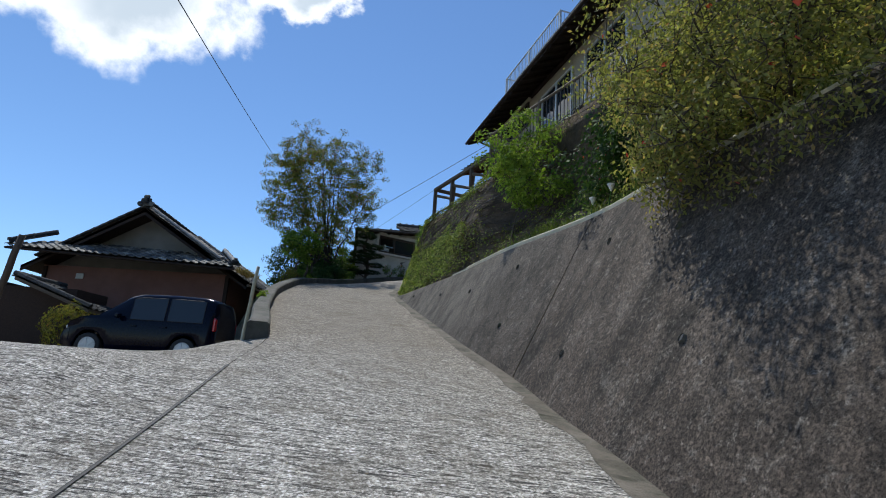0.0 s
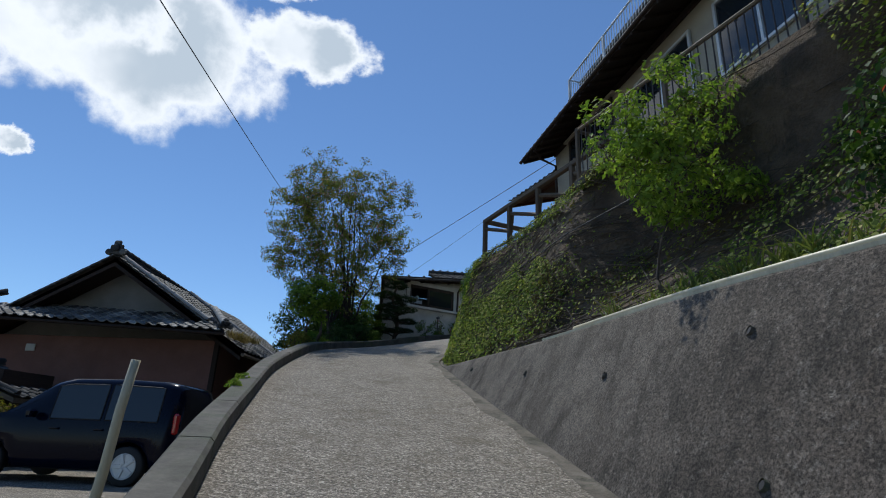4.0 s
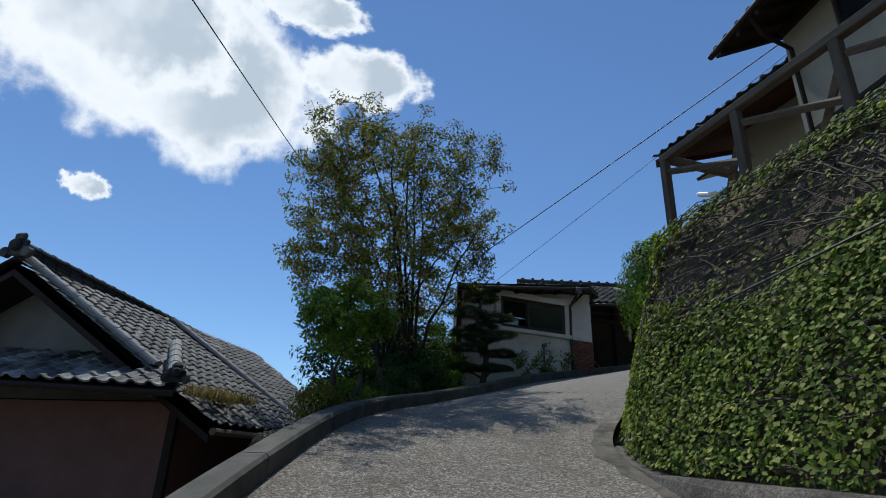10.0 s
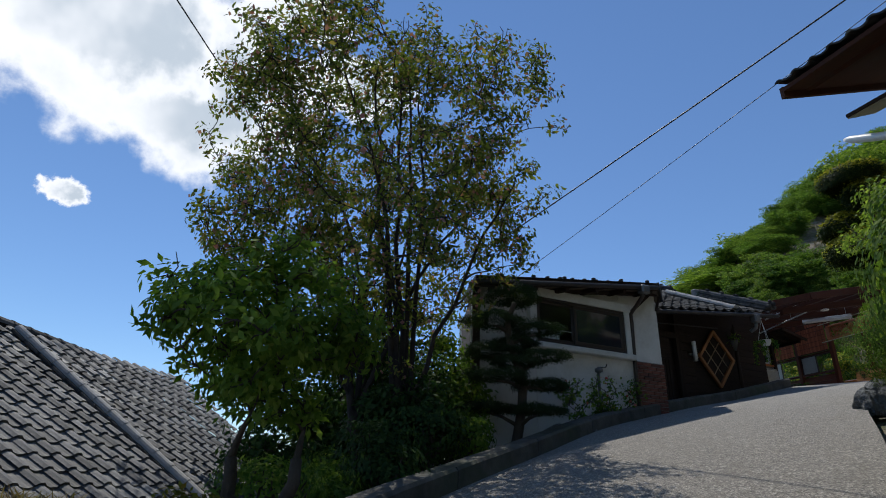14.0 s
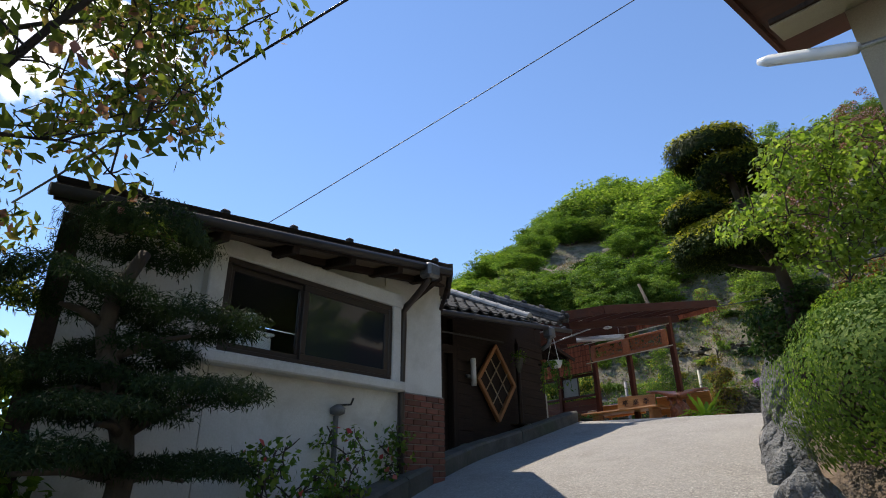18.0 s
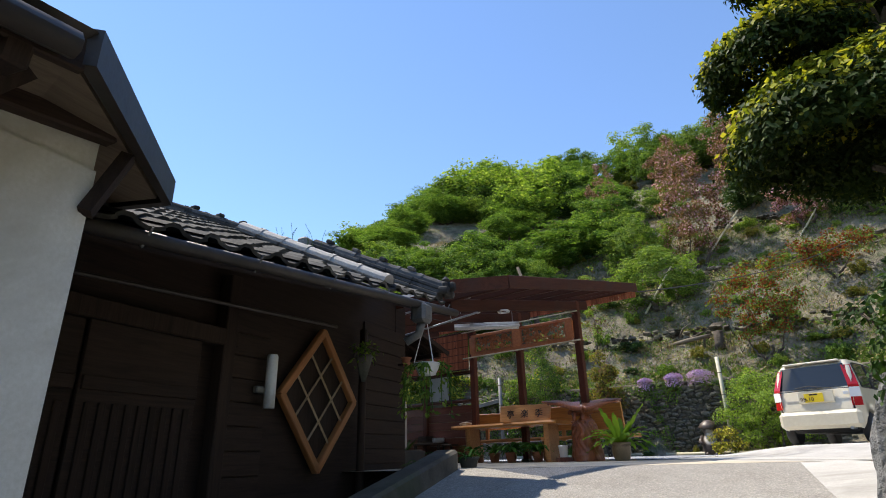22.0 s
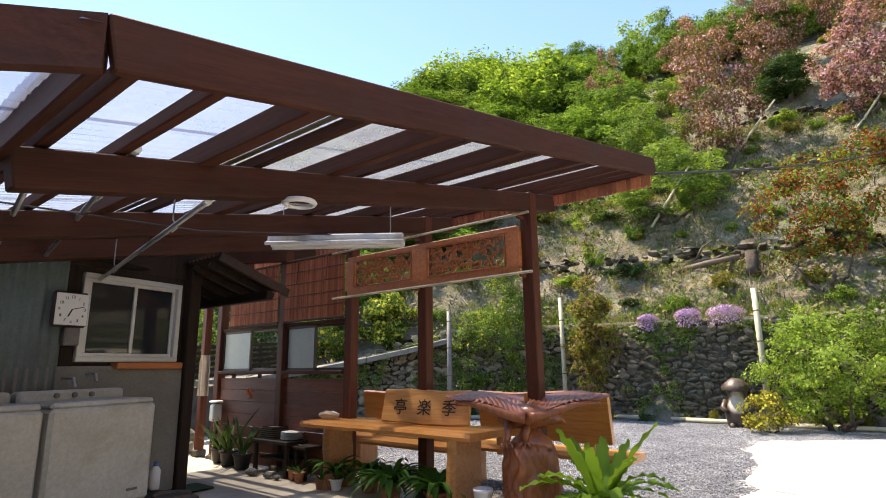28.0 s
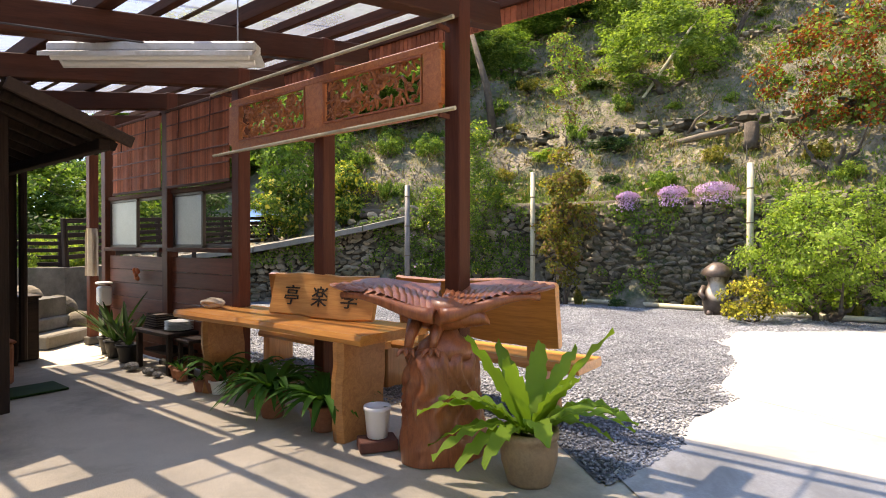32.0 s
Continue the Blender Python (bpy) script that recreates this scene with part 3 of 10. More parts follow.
    "pane_dark": glass("dark_window_glass", dark=(0.02, 0.025, 0.03)),
    "frost": surf("frosted_glass", (0.34, 0.38, 0.36), (0.42, 0.46, 0.44), 2, 60, 0.35, 0.1, 0.001),
    "alu": plain("aluminium_frame", (0.62, 0.63, 0.62), 0.4, 0.3),
    "bronze": plain("brown_window_frame", (0.05, 0.036, 0.028), 0.45, 0.2),
    "leaf_tree": leafy("tree_leaves", (0.07, 0.105, 0.026), (0.17, 0.20, 0.05), (0.30, 0.20, 0.09), 0.5, 0.6),
    "leaf_light": leafy("light_leaves", (0.12, 0.20, 0.034), (0.23, 0.33, 0.06), (0.34, 0.42, 0.11)),
    "leaf_mid": leafy("mid_leaves", (0.06, 0.125, 0.024), (0.15, 0.24, 0.045), (0.27, 0.345, 0.08)),
    "leaf_fresh": leafy("fresh_leaves", (0.10, 0.18, 0.028), (0.20, 0.30, 0.05), (0.30, 0.38, 0.085)),
    "leaf_dark": leafy("dark_leaves", (0.02, 0.05, 0.014), (0.05, 0.095, 0.026), (0.09, 0.145, 0.04), 0.3, 0.62),
    "leaf_pine": leafy("pine_needles", (0.014, 0.03, 0.012), (0.032, 0.055, 0.02), (0.055, 0.075, 0.03), 0.25),
    # topiary pads: shaded body and sunlit tops put into two leaf colours
    "leaf_topiary": leafy("topiary_leaves", (0.014, 0.03, 0.008), (0.035, 0.058, 0.012), (0.09, 0.11, 0.02), 0.18),
    "leaf_tips": leafy("topiary_sunlit_leaves", (0.16, 0.20, 0.022), (0.38, 0.37, 0.04), (0.50, 0.44, 0.06), 0.4),
    "leaf_red": leafy("reddish_leaves", (0.14, 0.075, 0.04), (0.20, 0.12, 0.065), (0.13, 0.16, 0.05)),
    "leaf_maple": leafy("red_maple_leaves", (0.17, 0.035, 0.015), (0.25, 0.075, 0.025), (0.09, 0.14, 0.03)),
    "leaf_wood": leafy("woodland_leaves", (0.06, 0.125, 0.026), (0.135, 0.225, 0.046), (0.23, 0.32, 0.08)),
    "leaf_spring": leafy("spring_leaves", (0.09, 0.16, 0.036), (0.185, 0.27, 0.06), (0.28, 0.36, 0.10)),
    "leaf_olive": leafy("bronze_green_leaves", (0.11, 0.12, 0.026), (0.24, 0.235, 0.05), (0.32, 0.20, 0.055), 0.55),
    "leaf_azalea": leafy("azalea_leaves", (0.15, 0.16, 0.06), (0.31, 0.31, 0.125), (0.40, 0.28, 0.13), 0.55),
    "ivy": leafy("ivy_leaves", (0.09, 0.15, 0.028), (0.27, 0.34, 0.06), (0.60, 0.55, 0.20), 0.42, 0.65),
    "ivy_dry": leafy("dry_ivy", (0.10, 0.075, 0.03), (0.16, 0.14, 0.045), (0.2, 0.19, 0.06), 0.25),
    "grass": leafy("grass_blades", (0.08, 0.12, 0.03), (0.15, 0.19, 0.05), (0.25, 0.22, 0.09), 0.3),
    "twig": surf("dead_twigs", (0.06, 0.048, 0.035), (0.20, 0.17, 0.135), 2, 20, 0.9, 0.3, 0.004, island=0.8),
    "straw": leafy("dry_grass", (0.22, 0.165, 0.085), (0.36, 0.28, 0.155), (0.18, 0.18, 0.06), 0.3),
    "pink": leafy("pink_blossom", (0.42, 0.17, 0.26), (0.58, 0.32, 0.42), (0.65, 0.45, 0.5), 0.35),
    "blossom": leafy("faded_cherry_blossom", (0.30, 0.13, 0.13), (0.40, 0.20, 0.20), (0.16, 0.17, 0.05), 0.35),
    "lilac": leafy("lilac_phlox", (0.40, 0.22, 0.48), (0.55, 0.36, 0.62), (0.6, 0.45, 0.65), 0.3),
    "yellow": leafy("yellow_flowers", (0.42, 0.36, 0.04), (0.58, 0.52, 0.08), (0.3, 0.38, 0.05), 0.3),
    "redflower": leafy("red_flowers", (0.5, 0.05, 0.05), (0.6, 0.12, 0.1), (0.55, 0.2, 0.18), 0.3),
    "fern": leafy("fern_fronds", (0.16, 0.28, 0.035), (0.24, 0.38, 0.05), (0.3, 0.43, 0.07), 0.4),
    "clivia": leafy("strap_leaves", (0.03, 0.10, 0.015), (0.06, 0.17, 0.025), (0.1, 0.23, 0.04), 0.3),
}

for _name, _gloss in (("dark", 0.3), ("darkh", 0.3), ("brown", 0.22), ("brownh", 0.2), ("browny", 0.2), ("blind", 0.15)):
    M[_name].node_tree.nodes["Principled BSDF"].inputs["Specular IOR Level"].default_value = _gloss


# ---- ground, road, walls ----
# Stations of the lane: left edge, right edge, top of the planted bank on the right.
LANE = [
    ((-1.2, -8.0, -1.5), (2.95, -8.0, -1.35), (7.6, -7.0, 7.0)),
    ((-1.35, -2.0, 0.12), (2.05, -2.0, 0.05), (5.6, -1.6, 7.1)),
    ((-1.62, 2.68, 1.36), (1.46, 3.0, 1.27), (4.3, 3.8, 7.3)),
    ((-1.97, 5.3, 2.0), (1.1, 5.4, 1.74), (3.7, 6.2, 7.45)),
    ((-2.3, 7.3, 2.4), (0.87, 7.1, 2.07), (3.2, 8.1, 7.5)),
    ((-3.2, 9.9, 2.95), (0.2, 9.5, 2.66), (2.5, 10.3, 7.6)),
    ((-3.95, 12.3, 3.45), (-0.4, 12.3, 3.27), (1.4, 12.7, 7.6)),
    ((-4.6, 14.6, 4.0), (-0.98, 14.6, 3.83), (0.75, 14.9, 7.6)),
    ((-4.93, 16.6, 4.5), (-1.45, 16.4, 4.3), (0.1, 16.7, 7.6)),
    ((-5.08, 18.5, 4.97), (-1.85, 18.2, 4.76), (-0.85, 18.5, 7.5)),
    ((-5.0, 20.2, 5.3), (-1.6, 19.7, 5.22), (-0.75, 19.6, 7.45)),
    ((-4.5, 21.8, 5.6), (-1.1, 20.9, 5.68), (-0.15, 20.6, 7.4)),
    ((-3.7, 23.4, 5.98), (-0.2, 22.7, 6.25), (0.75, 22.2, 7.4)),
    ((-2.7, 25.2, 6.45), (0.7, 24.5, 6.78), (1.65, 23.9, 7.5)),
    ((-1.6, 26.85, 6.82), (1.5, 25.5, 7.12), (2.5, 24.7, 7.7)),
    ((-0.5, 28.2, 7.15), (2.6, 26.5, 7.45), (3.5, 25.6, 8.1)),
    ((0.7, 29.3, 7.45), (3.8, 27.4, 7.72), (4.6, 26.6, 7.6)),
    ((2.3, 30.3, 7.893), (5.0, 28.2, 7.893), (5.6, 27.4, 7.5)),
]


def catmull(pts, k):
    """A smooth line through points, k steps between each pair."""
    pts = [Vector(p) for p in pts]
    out = []
    for i in range(len(pts) - 1):
        a, b, c, d = pts[max(i - 1, 0)], pts[i], pts[i + 1], pts[min(i + 2, len(pts) - 1)]
        for s in range(k):
            t = s / k
            out.append(0.5 * ((2 * b) + (c - a) * t + (2 * a - 5 * b + 4 * c - d) * t * t + (3 * b - a - 3 * c + d) * t**3))
    return out + [pts[-1]]


STEP = 6
LEFT, RIGHT, BANK = (catmull([row[i] for row in LANE], STEP) for i in range(3))
WALL_TOP, LEDGE = [], []
for i, p in enumerate(RIGHT):
    d = RIGHT[min(i + 1, len(RIGHT) - 1)] - RIGHT[max(i - 1, 0)]
    n = Vector((d.y, -d.x, 0)).normalized()
    h = max(4.3 + 0.025 * (p.y - 7) - p.z, 0.0) if p.y < 18.6 else 0.0
    WALL_TOP.append(p + n * (0.49 * h) + Vector((0, 0, h)))
    LEDGE.append(WALL_TOP[-1] + n * 0.24)
MIDDLE = [(a + b) / 2 for a, b in zip(LEFT, RIGHT)]
_mid = np.array([(p.x, p.y) for p in MIDDLE])
_lef = np.array([(p.x, p.y, p.z) for p in LEFT])
_rig = np.array([(p.x, p.y, p.z) for p in RIGHT])
FOOT = [(19.0, 18.0), (17.3, 25.0), (16.6, 31.0), (15.6, 35.3), (13.4, 39.4), (10.4, 41.3), (5.0, 44.0), (1.0, 47.0), (-3.0, 54.0), (-6.0, 70.0), (-8.0, 140.0)]


def past_foot(x, y):
    """How far a place lies behind the foot of the hill (minus: before it)."""
    best, sign = 1e9, -1.0
    for (ax, ay), (bx, by) in zip(FOOT, FOOT[1:]):
        dx, dy = bx - ax, by - ay
        t = min(max(((x - ax) * dx + (y - ay) * dy) / (dx * dx + dy * dy), 0.0), 1.0)
        qx, qy = ax + dx * t, ay + dy * t
        dist = math.hypot(x - qx, y - qy)
        if dist < best:
            best, sign = dist, 1.0 if dx * (y - ay) - dy * (x - ax) < 0 else -1.0
    return best * sign


def wall_rise(x):
    """Height of the stone wall at the foot of the hill."""
    return lerp(1.15, 2.35, smooth01((x - 7.2) / 4.6))


def hill_z(x, y):
    s = past_foot(x, y)
    if s < 0:
        return None
    steep = lerp(0.50, 0.70, smooth01((x - 2) / 12))
    top = wall_rise(x) * smooth01((s - 0.45) / 0.5)
    run = max(s - lerp(3.2, 0.9, smooth01((x - 7.5) / 3.5)), 0.0)
    cap = lerp(14.0, 44.0, smooth01((x - 2) / 22))
    run = run if run < cap else cap + (run - cap) * 0.05
    z = 7.85 + top + run * steep
    # terraces on the cleared part
    z += 0.45 * math.sin(run * 1.15 + 0.4 * math.sin(x * 0.4)) * smooth01(run / 2) * (1 - smooth01((run - 18) / 8))
    return z + 0.35 * noise.noise(Vector((x * 0.35, y * 0.35, 0))) * smooth01(run / 3)


def ground_z(x, y):
    k = int(((_mid - (x, y)) ** 2).sum(1).argmin())
    (lx, ly, lz), (rx, ry, rz) = _lef[k], _rig[k]
    w = math.hypot(rx - lx, ry - ly)
    t = ((x - lx) * (rx - lx) + (y - ly) * (ry - ly)) / (w * w)
    zl = lerp(lz, rz, min(max(t, 0), 1)) - 0.3
    hz = hill_z(x, y)
    if hz is not None:
        return hz
    if y < 18.2:
        zl -= 1.3 * (1 - smooth01(t / 0.4)) * (1 if y > 8 else 0.3)
    if t < 0:
        d = -t * w
        keep = smooth01((y - 18.4) / 1.6) * (1 - 0.5 * smooth01((-x - 6.6) / 1.2))
        low = min(2.0, lz - 0.3) if y < 40 else 2.0
        shelf = lerp(0.0, 1.7, keep)
        zl = lerp(zl + 0.2 * keep, low, smooth01((d - shelf) / lerp(0.5, 4.0, keep)))
        if y < 4:
            zl = min(lz - 0.3, 1.7)
        zl -= max(d - 14, 0) * 0.22 if d < 70 else 56 * 0.22
    if y > 29:
        zl = lerp(zl, 7.6, smooth01((x + 2) / 3))
    if y < -8:
        zl += (y + 8) * 0.2 if y > -70 else -12.4
    return zl


def build_ground():
    xs = np.concatenate([[-1500, -700, -350, -180, -100, -60], np.arange(-40, 62, 1.0), [75, 100, 160, 300, 700, 1500]])
    ys = np.concatenate([[-1500, -600, -250, -120, -60, -35], np.arange(-22, 92, 1.0), [110, 150, 250, 500, 1500]])
    rows = [[(x, y, ground_z(float(x), float(y))) for x in xs] for y in ys]
    mb = MB().grid(rows)
    tagged(new("ground", mb.mesh(M["hill"], True)), "brown hillside soil with patchy grass and leaf litter", "ground", kind="structure")


build_ground()


def build_lane():
    mb = MB()
    cols = 8
    mb.grid([[a.lerp(b, k / cols) for k in range(cols + 1)] for a, b in zip(LEFT, RIGHT)])
    rows = []
    for a, b in zip(LEFT, RIGHT):
        if b.y > 19.5:
            break
        w = 0.22 + 0.16 * noise.noise(Vector((0, b.y * 0.8, 3))) + 0.10 * noise.noise(Vector((0, b.y * 3.1, 7)))
        d = (a - b).normalized()
        rows.append([b + d * (w * k / 3) + Vector((0, 0, 0.008 - 0.0015 * k)) for k in range(4)])
    tagged(new("road_dirt", MB().grid(rows).mesh(M["dirt"], True)), "brown grit washed against the foot of the wall", "dirt", kind="stuff")
    edge = [Vector(p) for p in ((1.75, 25.75, 7.2), (2.45, 26.35, 7.415), (3.1, 26.87, 7.55), (3.8, 27.38, 7.70), (5.0, 28.2, 7.88))]
    mb2 = MB().grid([[p.lerp(p + Vector((0.9, -1.0, 0.03)), k / 3) + Vector((-0.3, 0.33, -0.02)) for k in range(4)] for p in edge])
    tagged(new("pavement", mb2.mesh(M["road"], True)), "worn concrete strip beside the lane under the rocks", "pavement", kind="structure")
    tagged(new("road", mb.mesh(M["road"], True)), "steep grey broom-finished concrete lane with bare aggregate", "road", kind="structure")
    # parking apron that leaves the lane on the left
    edge = [p for p in LEFT if p.y <= 7.4]
    rows = []
    for p in edge:
        row = [(p.x - 0.012, p.y, p.z - 0.004)]
        for d in (0.5, 1.2, 2.2, 3.6, 6, 9, 14, 20):
            lev = 2.06 if p.y > 4.6 else 2.06 + (p.y - 4.6) * 0.27
            row.append((p.x - d, p.y, lerp(p.z, lev + (0.03 if p.y > 4 else 0), smooth01(d / 1.6))))
        rows.append(row)
    for y in (8.5, 10, 13, 16.0, 19.2):
        x0 = along([(7.4, -2.35), (9.9, -3.5), (12.3, -4.3), (14.6, -4.95), (16.6, -5.25), (19.2, -5.4)], y)[0] - 0.1
        rows.append([(x0 - d, y, 2.06 if d or y > 9 else 2.2) for d in (0, 0.5, 1.2, 2.2, 3.6, 6, 9, 14, 20)])
    mb = MB().grid(rows)
    tagged(new("pavement", mb.mesh(M["road"], True)), "worn grey concrete parking apron beside the lane", "pavement", kind="structure")
    # slab joints
    mb = MB()
    mb.sweep([p + Vector((0, 0, 0.006)) for p in LEFT if -7 < p.y < 5.5], [(-0.012, 0), (0.012, 0), (0.012, 0.002), (-0.012, 0.002)])
    tagged(new("joint", mb.mesh(M["black"])), "dark open joint between concrete slabs", "joint", kind="structure")


build_lane()


def build_kerb():
    line = [p for p in LEFT if p.y > 7.2]
    run = 0.0
    pieces, cur = [], [line[0]]
    for a, b in zip(line, line[1:]):
        cur.append(b)
        run += (b - a).length
        if run > 1.75:
            pieces.append(cur)
            cur, run = [b], 0.0
    if len(cur) > 1:
        pieces.append(cur)
    kerb = thing("kerb", "low weathered concrete kerb along the lane", "kerb", kind="structure")
    sect = [(-0.30, -0.9), (-0.01, -0.9), (0.0, 0.17), (-0.03, 0.20), (-0.25, 0.20), (-0.28, 0.17)]
    for pc in pieces:
        pc = [Vector(p) for p in pc]
        pc[0] = pc[0].lerp(pc[1], 0.03)
        pc[-1] = pc[-1].lerp(pc[-2], 0.03)
        part("kerb_block", MB().sweep(pc, sect), M["kerb"], kerb)
    # the bank below the kerb, down to the parking ground
    rows = []
    for p in LEFT:
        if 7.0 < p.y < 19.6:
            rows.append([(p.x - 0.24, p.y, p.z - 0.02), (p.x - 0.30, p.y, (p.z + 2.0) / 2), (p.x - 0.36, p.y, 1.95)])
    tagged(new("retaining_wall", MB().grid(rows).mesh(M["wall"], True)), "mossy concrete retaining face below the lane", "retaining wall", kind="structure")


build_kerb()


def build_right_wall():
    wall = thing("retaining_wall", "tall battered concrete retaining wall, stained dark", "retaining wall", kind="structure")
    idx = [i for i, p in enumerate(RIGHT) if p.y < 18.7]
    # bays between expansion joints
    cuts = [0, min(idx, key=lambda i: abs(RIGHT[i].y + 2.0)), min(idx, key=lambda i: abs(RIGHT[i].y - 7.02)), idx[-1]]
    for a, z in zip(cuts, cuts[1:]):
        rows = []
        for i in range(a, z + 1):
            b, t, l = RIGHT[i], WALL_TOP[i], LEDGE[i]
            if i in (a, z):
                go = (RIGHT[i + 1] - b if i == a else RIGHT[i - 1] - b).normalized() * 0.011
                b, t, l = b + go, t + go, l + go
            n = (l - t).normalized()
            rows.append([b - Vector((0, 0, 0.3)), b, b.lerp(t, 0.25), b.lerp(t, 0.5), b.lerp(t, 0.75), t - Vector((0, 0, 0.03)), t + n * 0.03, l, l - Vector((0, 0, 0.8))])
        part("wall_bay", MB().grid(rows), M["wall"], wall)
    part("coping", MB().sweep([t + Vector((0, 0, 0.012)) for i, t in enumerate(WALL_TOP) if -7 < t.y < 13], [(0.02, -0.02), (0.24, -0.02), (0.24, 0.015), (0.02, 0.015)]), M["bamboo"], wall, "pale cement edge along the wall top")
    k = cuts[2]
    b, t = RIGHT[k], WALL_TOP[k]
    back = Vector((0.05, 0.0, -0.02))
    part("expansion_joint", MB().tube([b + back, t + back], 0.035, 6), M["black"], wall, "dark open expansion joint")
    # weep holes: short pipes set into the face
    for y, f in ((1.2, 0.3), (1.9, 0.72), (3.9, 0.32), (4.6, 0.7), (8.3, 0.25), (8.6, 0.75), (10.6, 0.55), (12.9, 0.55), (15.3, 0.55), (5.9, 0.2), (6.2, 0.75)):
        k = min(range(len(RIGHT)), key=lambda i: abs(RIGHT[i].y - y))
        b, t = RIGHT[k], WALL_TOP[k]
        c = b.lerp(t, f)
        n = Vector((-(t - b).z, 0, (t - b).x)).normalized() if (t - b).length else Vector((-1, 0, 0))
        r = 0.03
        part("weep_hole", MB().tube([c - n * 0.05, c + n * 0.012], r, 10), M["black"], wall)
        part("pipe_rim", MB().tube([c - n * 0.02, c + n * 0.018], r * 1.35, 10, cap=False), M["kerb"], wall)


build_right_wall()


def hollow(y, t):
    """How far the nearer stretch of the bank is hollowed out under its overhanging lip."""
    return 0.95 * (1 - smooth01((y - 12.6) / 1.4)) * math.sin(math.pi * min(max(t, 0.0) * 1.06, 1.0)) ** 0.8


def build_bank():
    rows = []
    for i in range(len(RIGHT)):
        a, b = LEDGE[i], BANK[i]
        row = []
        for k in range(9):
            t = k / 8
            p = a.lerp(b, t)
            p.z = lerp(a.z, b.z, t) - 0.05
            nz = noise.noise(Vector((p.x * 0.9, p.y * 0.9, p.z * 0.9))) * 0.14
            p.x += hollow(p.y, t)
            row.append((p.x + nz, p.y, p.z + nz * 0.3))
        row[0] = tuple(a - Vector((0, 0, 0.08)))
        row += [(b.x + 2.5, b.y - 0.6, b.z), (b.x + 14, b.y - 3, b.z + 0.1)]
        rows.append(row)
    tagged(new("bank", MB().grid(rows).mesh(M["bank"], True)), "steep earth bank above the retaining wall", "bank", kind="structure")


build_bank()


YARD_RISE = 0.19


def build_yard():
    poly = [(2.3, 30.3), (5.0, 28.2), (7.5, 24.5), (12, 20), (19.5, 17), (17.6, 25), (17.0, 31.2), (16.0, 35.6), (13.7, 39.8), (10.6, 41.8), (5.0, 44.5), (2.5, 46), (-3, 40), (-1.5, 34), (0.9, 31.2)]
    mb = MB().add([(x, y, 7.895) for x, y in poly], [tuple(range(len(poly)))])
    tagged(new("floor", mb.mesh(M["terrace"])), "smooth grey-brown concrete terrace floor", "floor", kind="structure")
    grav = [(6.95, 31.75), (7.3, 32.6), (6.4, 34.9), (5.2, 38.2), (4.9, 44.6), (10.6, 41.9), (13.7, 39.9), (16.1, 35.6), (17.1, 31.2), (16.8, 29.0), (12.0, 30.0)]
    mb = MB().add([(x, y, 7.900) for x, y in grav], [tuple(range(len(grav)))])
    tagged(new("gravel_bed", mb.mesh(M["gravel_bed"])), "blue-grey gravel bed between terrace and hill", "gravel", kind="structure")
    rg = random.Random(5)
    edge = [(7.1, 31.75), (7.8, 31.9), (8.4, 32.2), (9.2, 32.3), (9.5, 32.65), (10.6, 33.1), (11.6, 33.9), (12.7, 34.3), (14.2, 33.4), (16.6, 32.4)]
    jag = []
    for (ax, ay), (bx, by) in zip(edge, edge[1:]):
        for k in range(5):
            t = k / 5
            jag.append((lerp(ax, bx, t) + rg.uniform(-0.09, 0.09), lerp(ay, by, t) + rg.uniform(-0.09, 0.09)))
    rows = []
    n = len(jag)
    for i, (x, y) in enumerate(jag + [edge[-1]]):
        f = i / n
        dx, dy = lerp(-0.42, 0.35, f), -0.9
        row = []
        for d in (0, 0.4, 0.9, 1.5, 2.3, 3.4, 5.0, 7.5, 11.0):
            px_, py_ = x + dx * d, y + dy * d
            row.append((px_, py_, 7.905 + YARD_RISE * smooth01((px_ - 8.2) / 2.6) * smooth01(d / 2.6)))
        rows.append(row)
    mb = MB().grid(rows)
    tagged(new("pavement", mb.mesh(M["yard"])), "pale sunlit concrete slab of the yard", "pavement", kind="structure")

    rows = []
    for p in RIGHT:
        if p.y > 26.95:
            rows.append([tuple(p - Vector((0, 0, 0.004)))] + [(p.x + 0.62 * d, p.y - 0.78 * d, lerp(p.z, 7.93, smooth01(d / 1.4))) for d in (0.3, 0.7, 1.2, 2.0, 4.0, 8.0)])
    rows.append([(7.2, 31.6, 7.9)] + [(7.2 + 0.45 * d, 31.6 - 0.9 * d, 7.912) for d in (0.3, 0.8, 1.6, 3.0, 5.0, 9.0)])
    tagged(new("pavement", MB().grid(rows).mesh(M["yard"], True)), "pale concrete apron between lane and yard", "pavement", kind="structure")


build_yard()

# ---- plants ----
def env_points(rg, n, c, r, fill=0.55):
    """Clump centres inside an egg-shaped crown, more of them near its skin."""
    out = []
    ph = rg.uniform(0, 6.28, 4)
    while len(out) < n:
        p = rg.uniform(-1.15, 1.15, 3)
        a = math.atan2(p[1], p[0])
        d = np.linalg.norm(p) / (1 + 0.13 * math.sin(3 * a + ph[0] + 2.5 * p[2]) + 0.10 * math.sin(5 * a + ph[1] - 4 * p[2]) + 0.08 * math.sin(7 * p[2] + ph[2]))
        if d > 1 or (d < fill and rg.rand() < 0.65):
            continue
        out.append(np.array(c) + p * np.array(r) * rg.uniform(0.86, 1.12))
    return out


def woody(name, label, category, base, crown, radius, clumps=60, per=90, size=0.09, leaf="leaf_mid", clump_r=0.4, trunk_r=0.08, fork=0.35, seed=1, stems=1, aspect=0.5, extra=None, bark="bark", twigs=3, flat=0.6, group="", m=None, limbs=0):
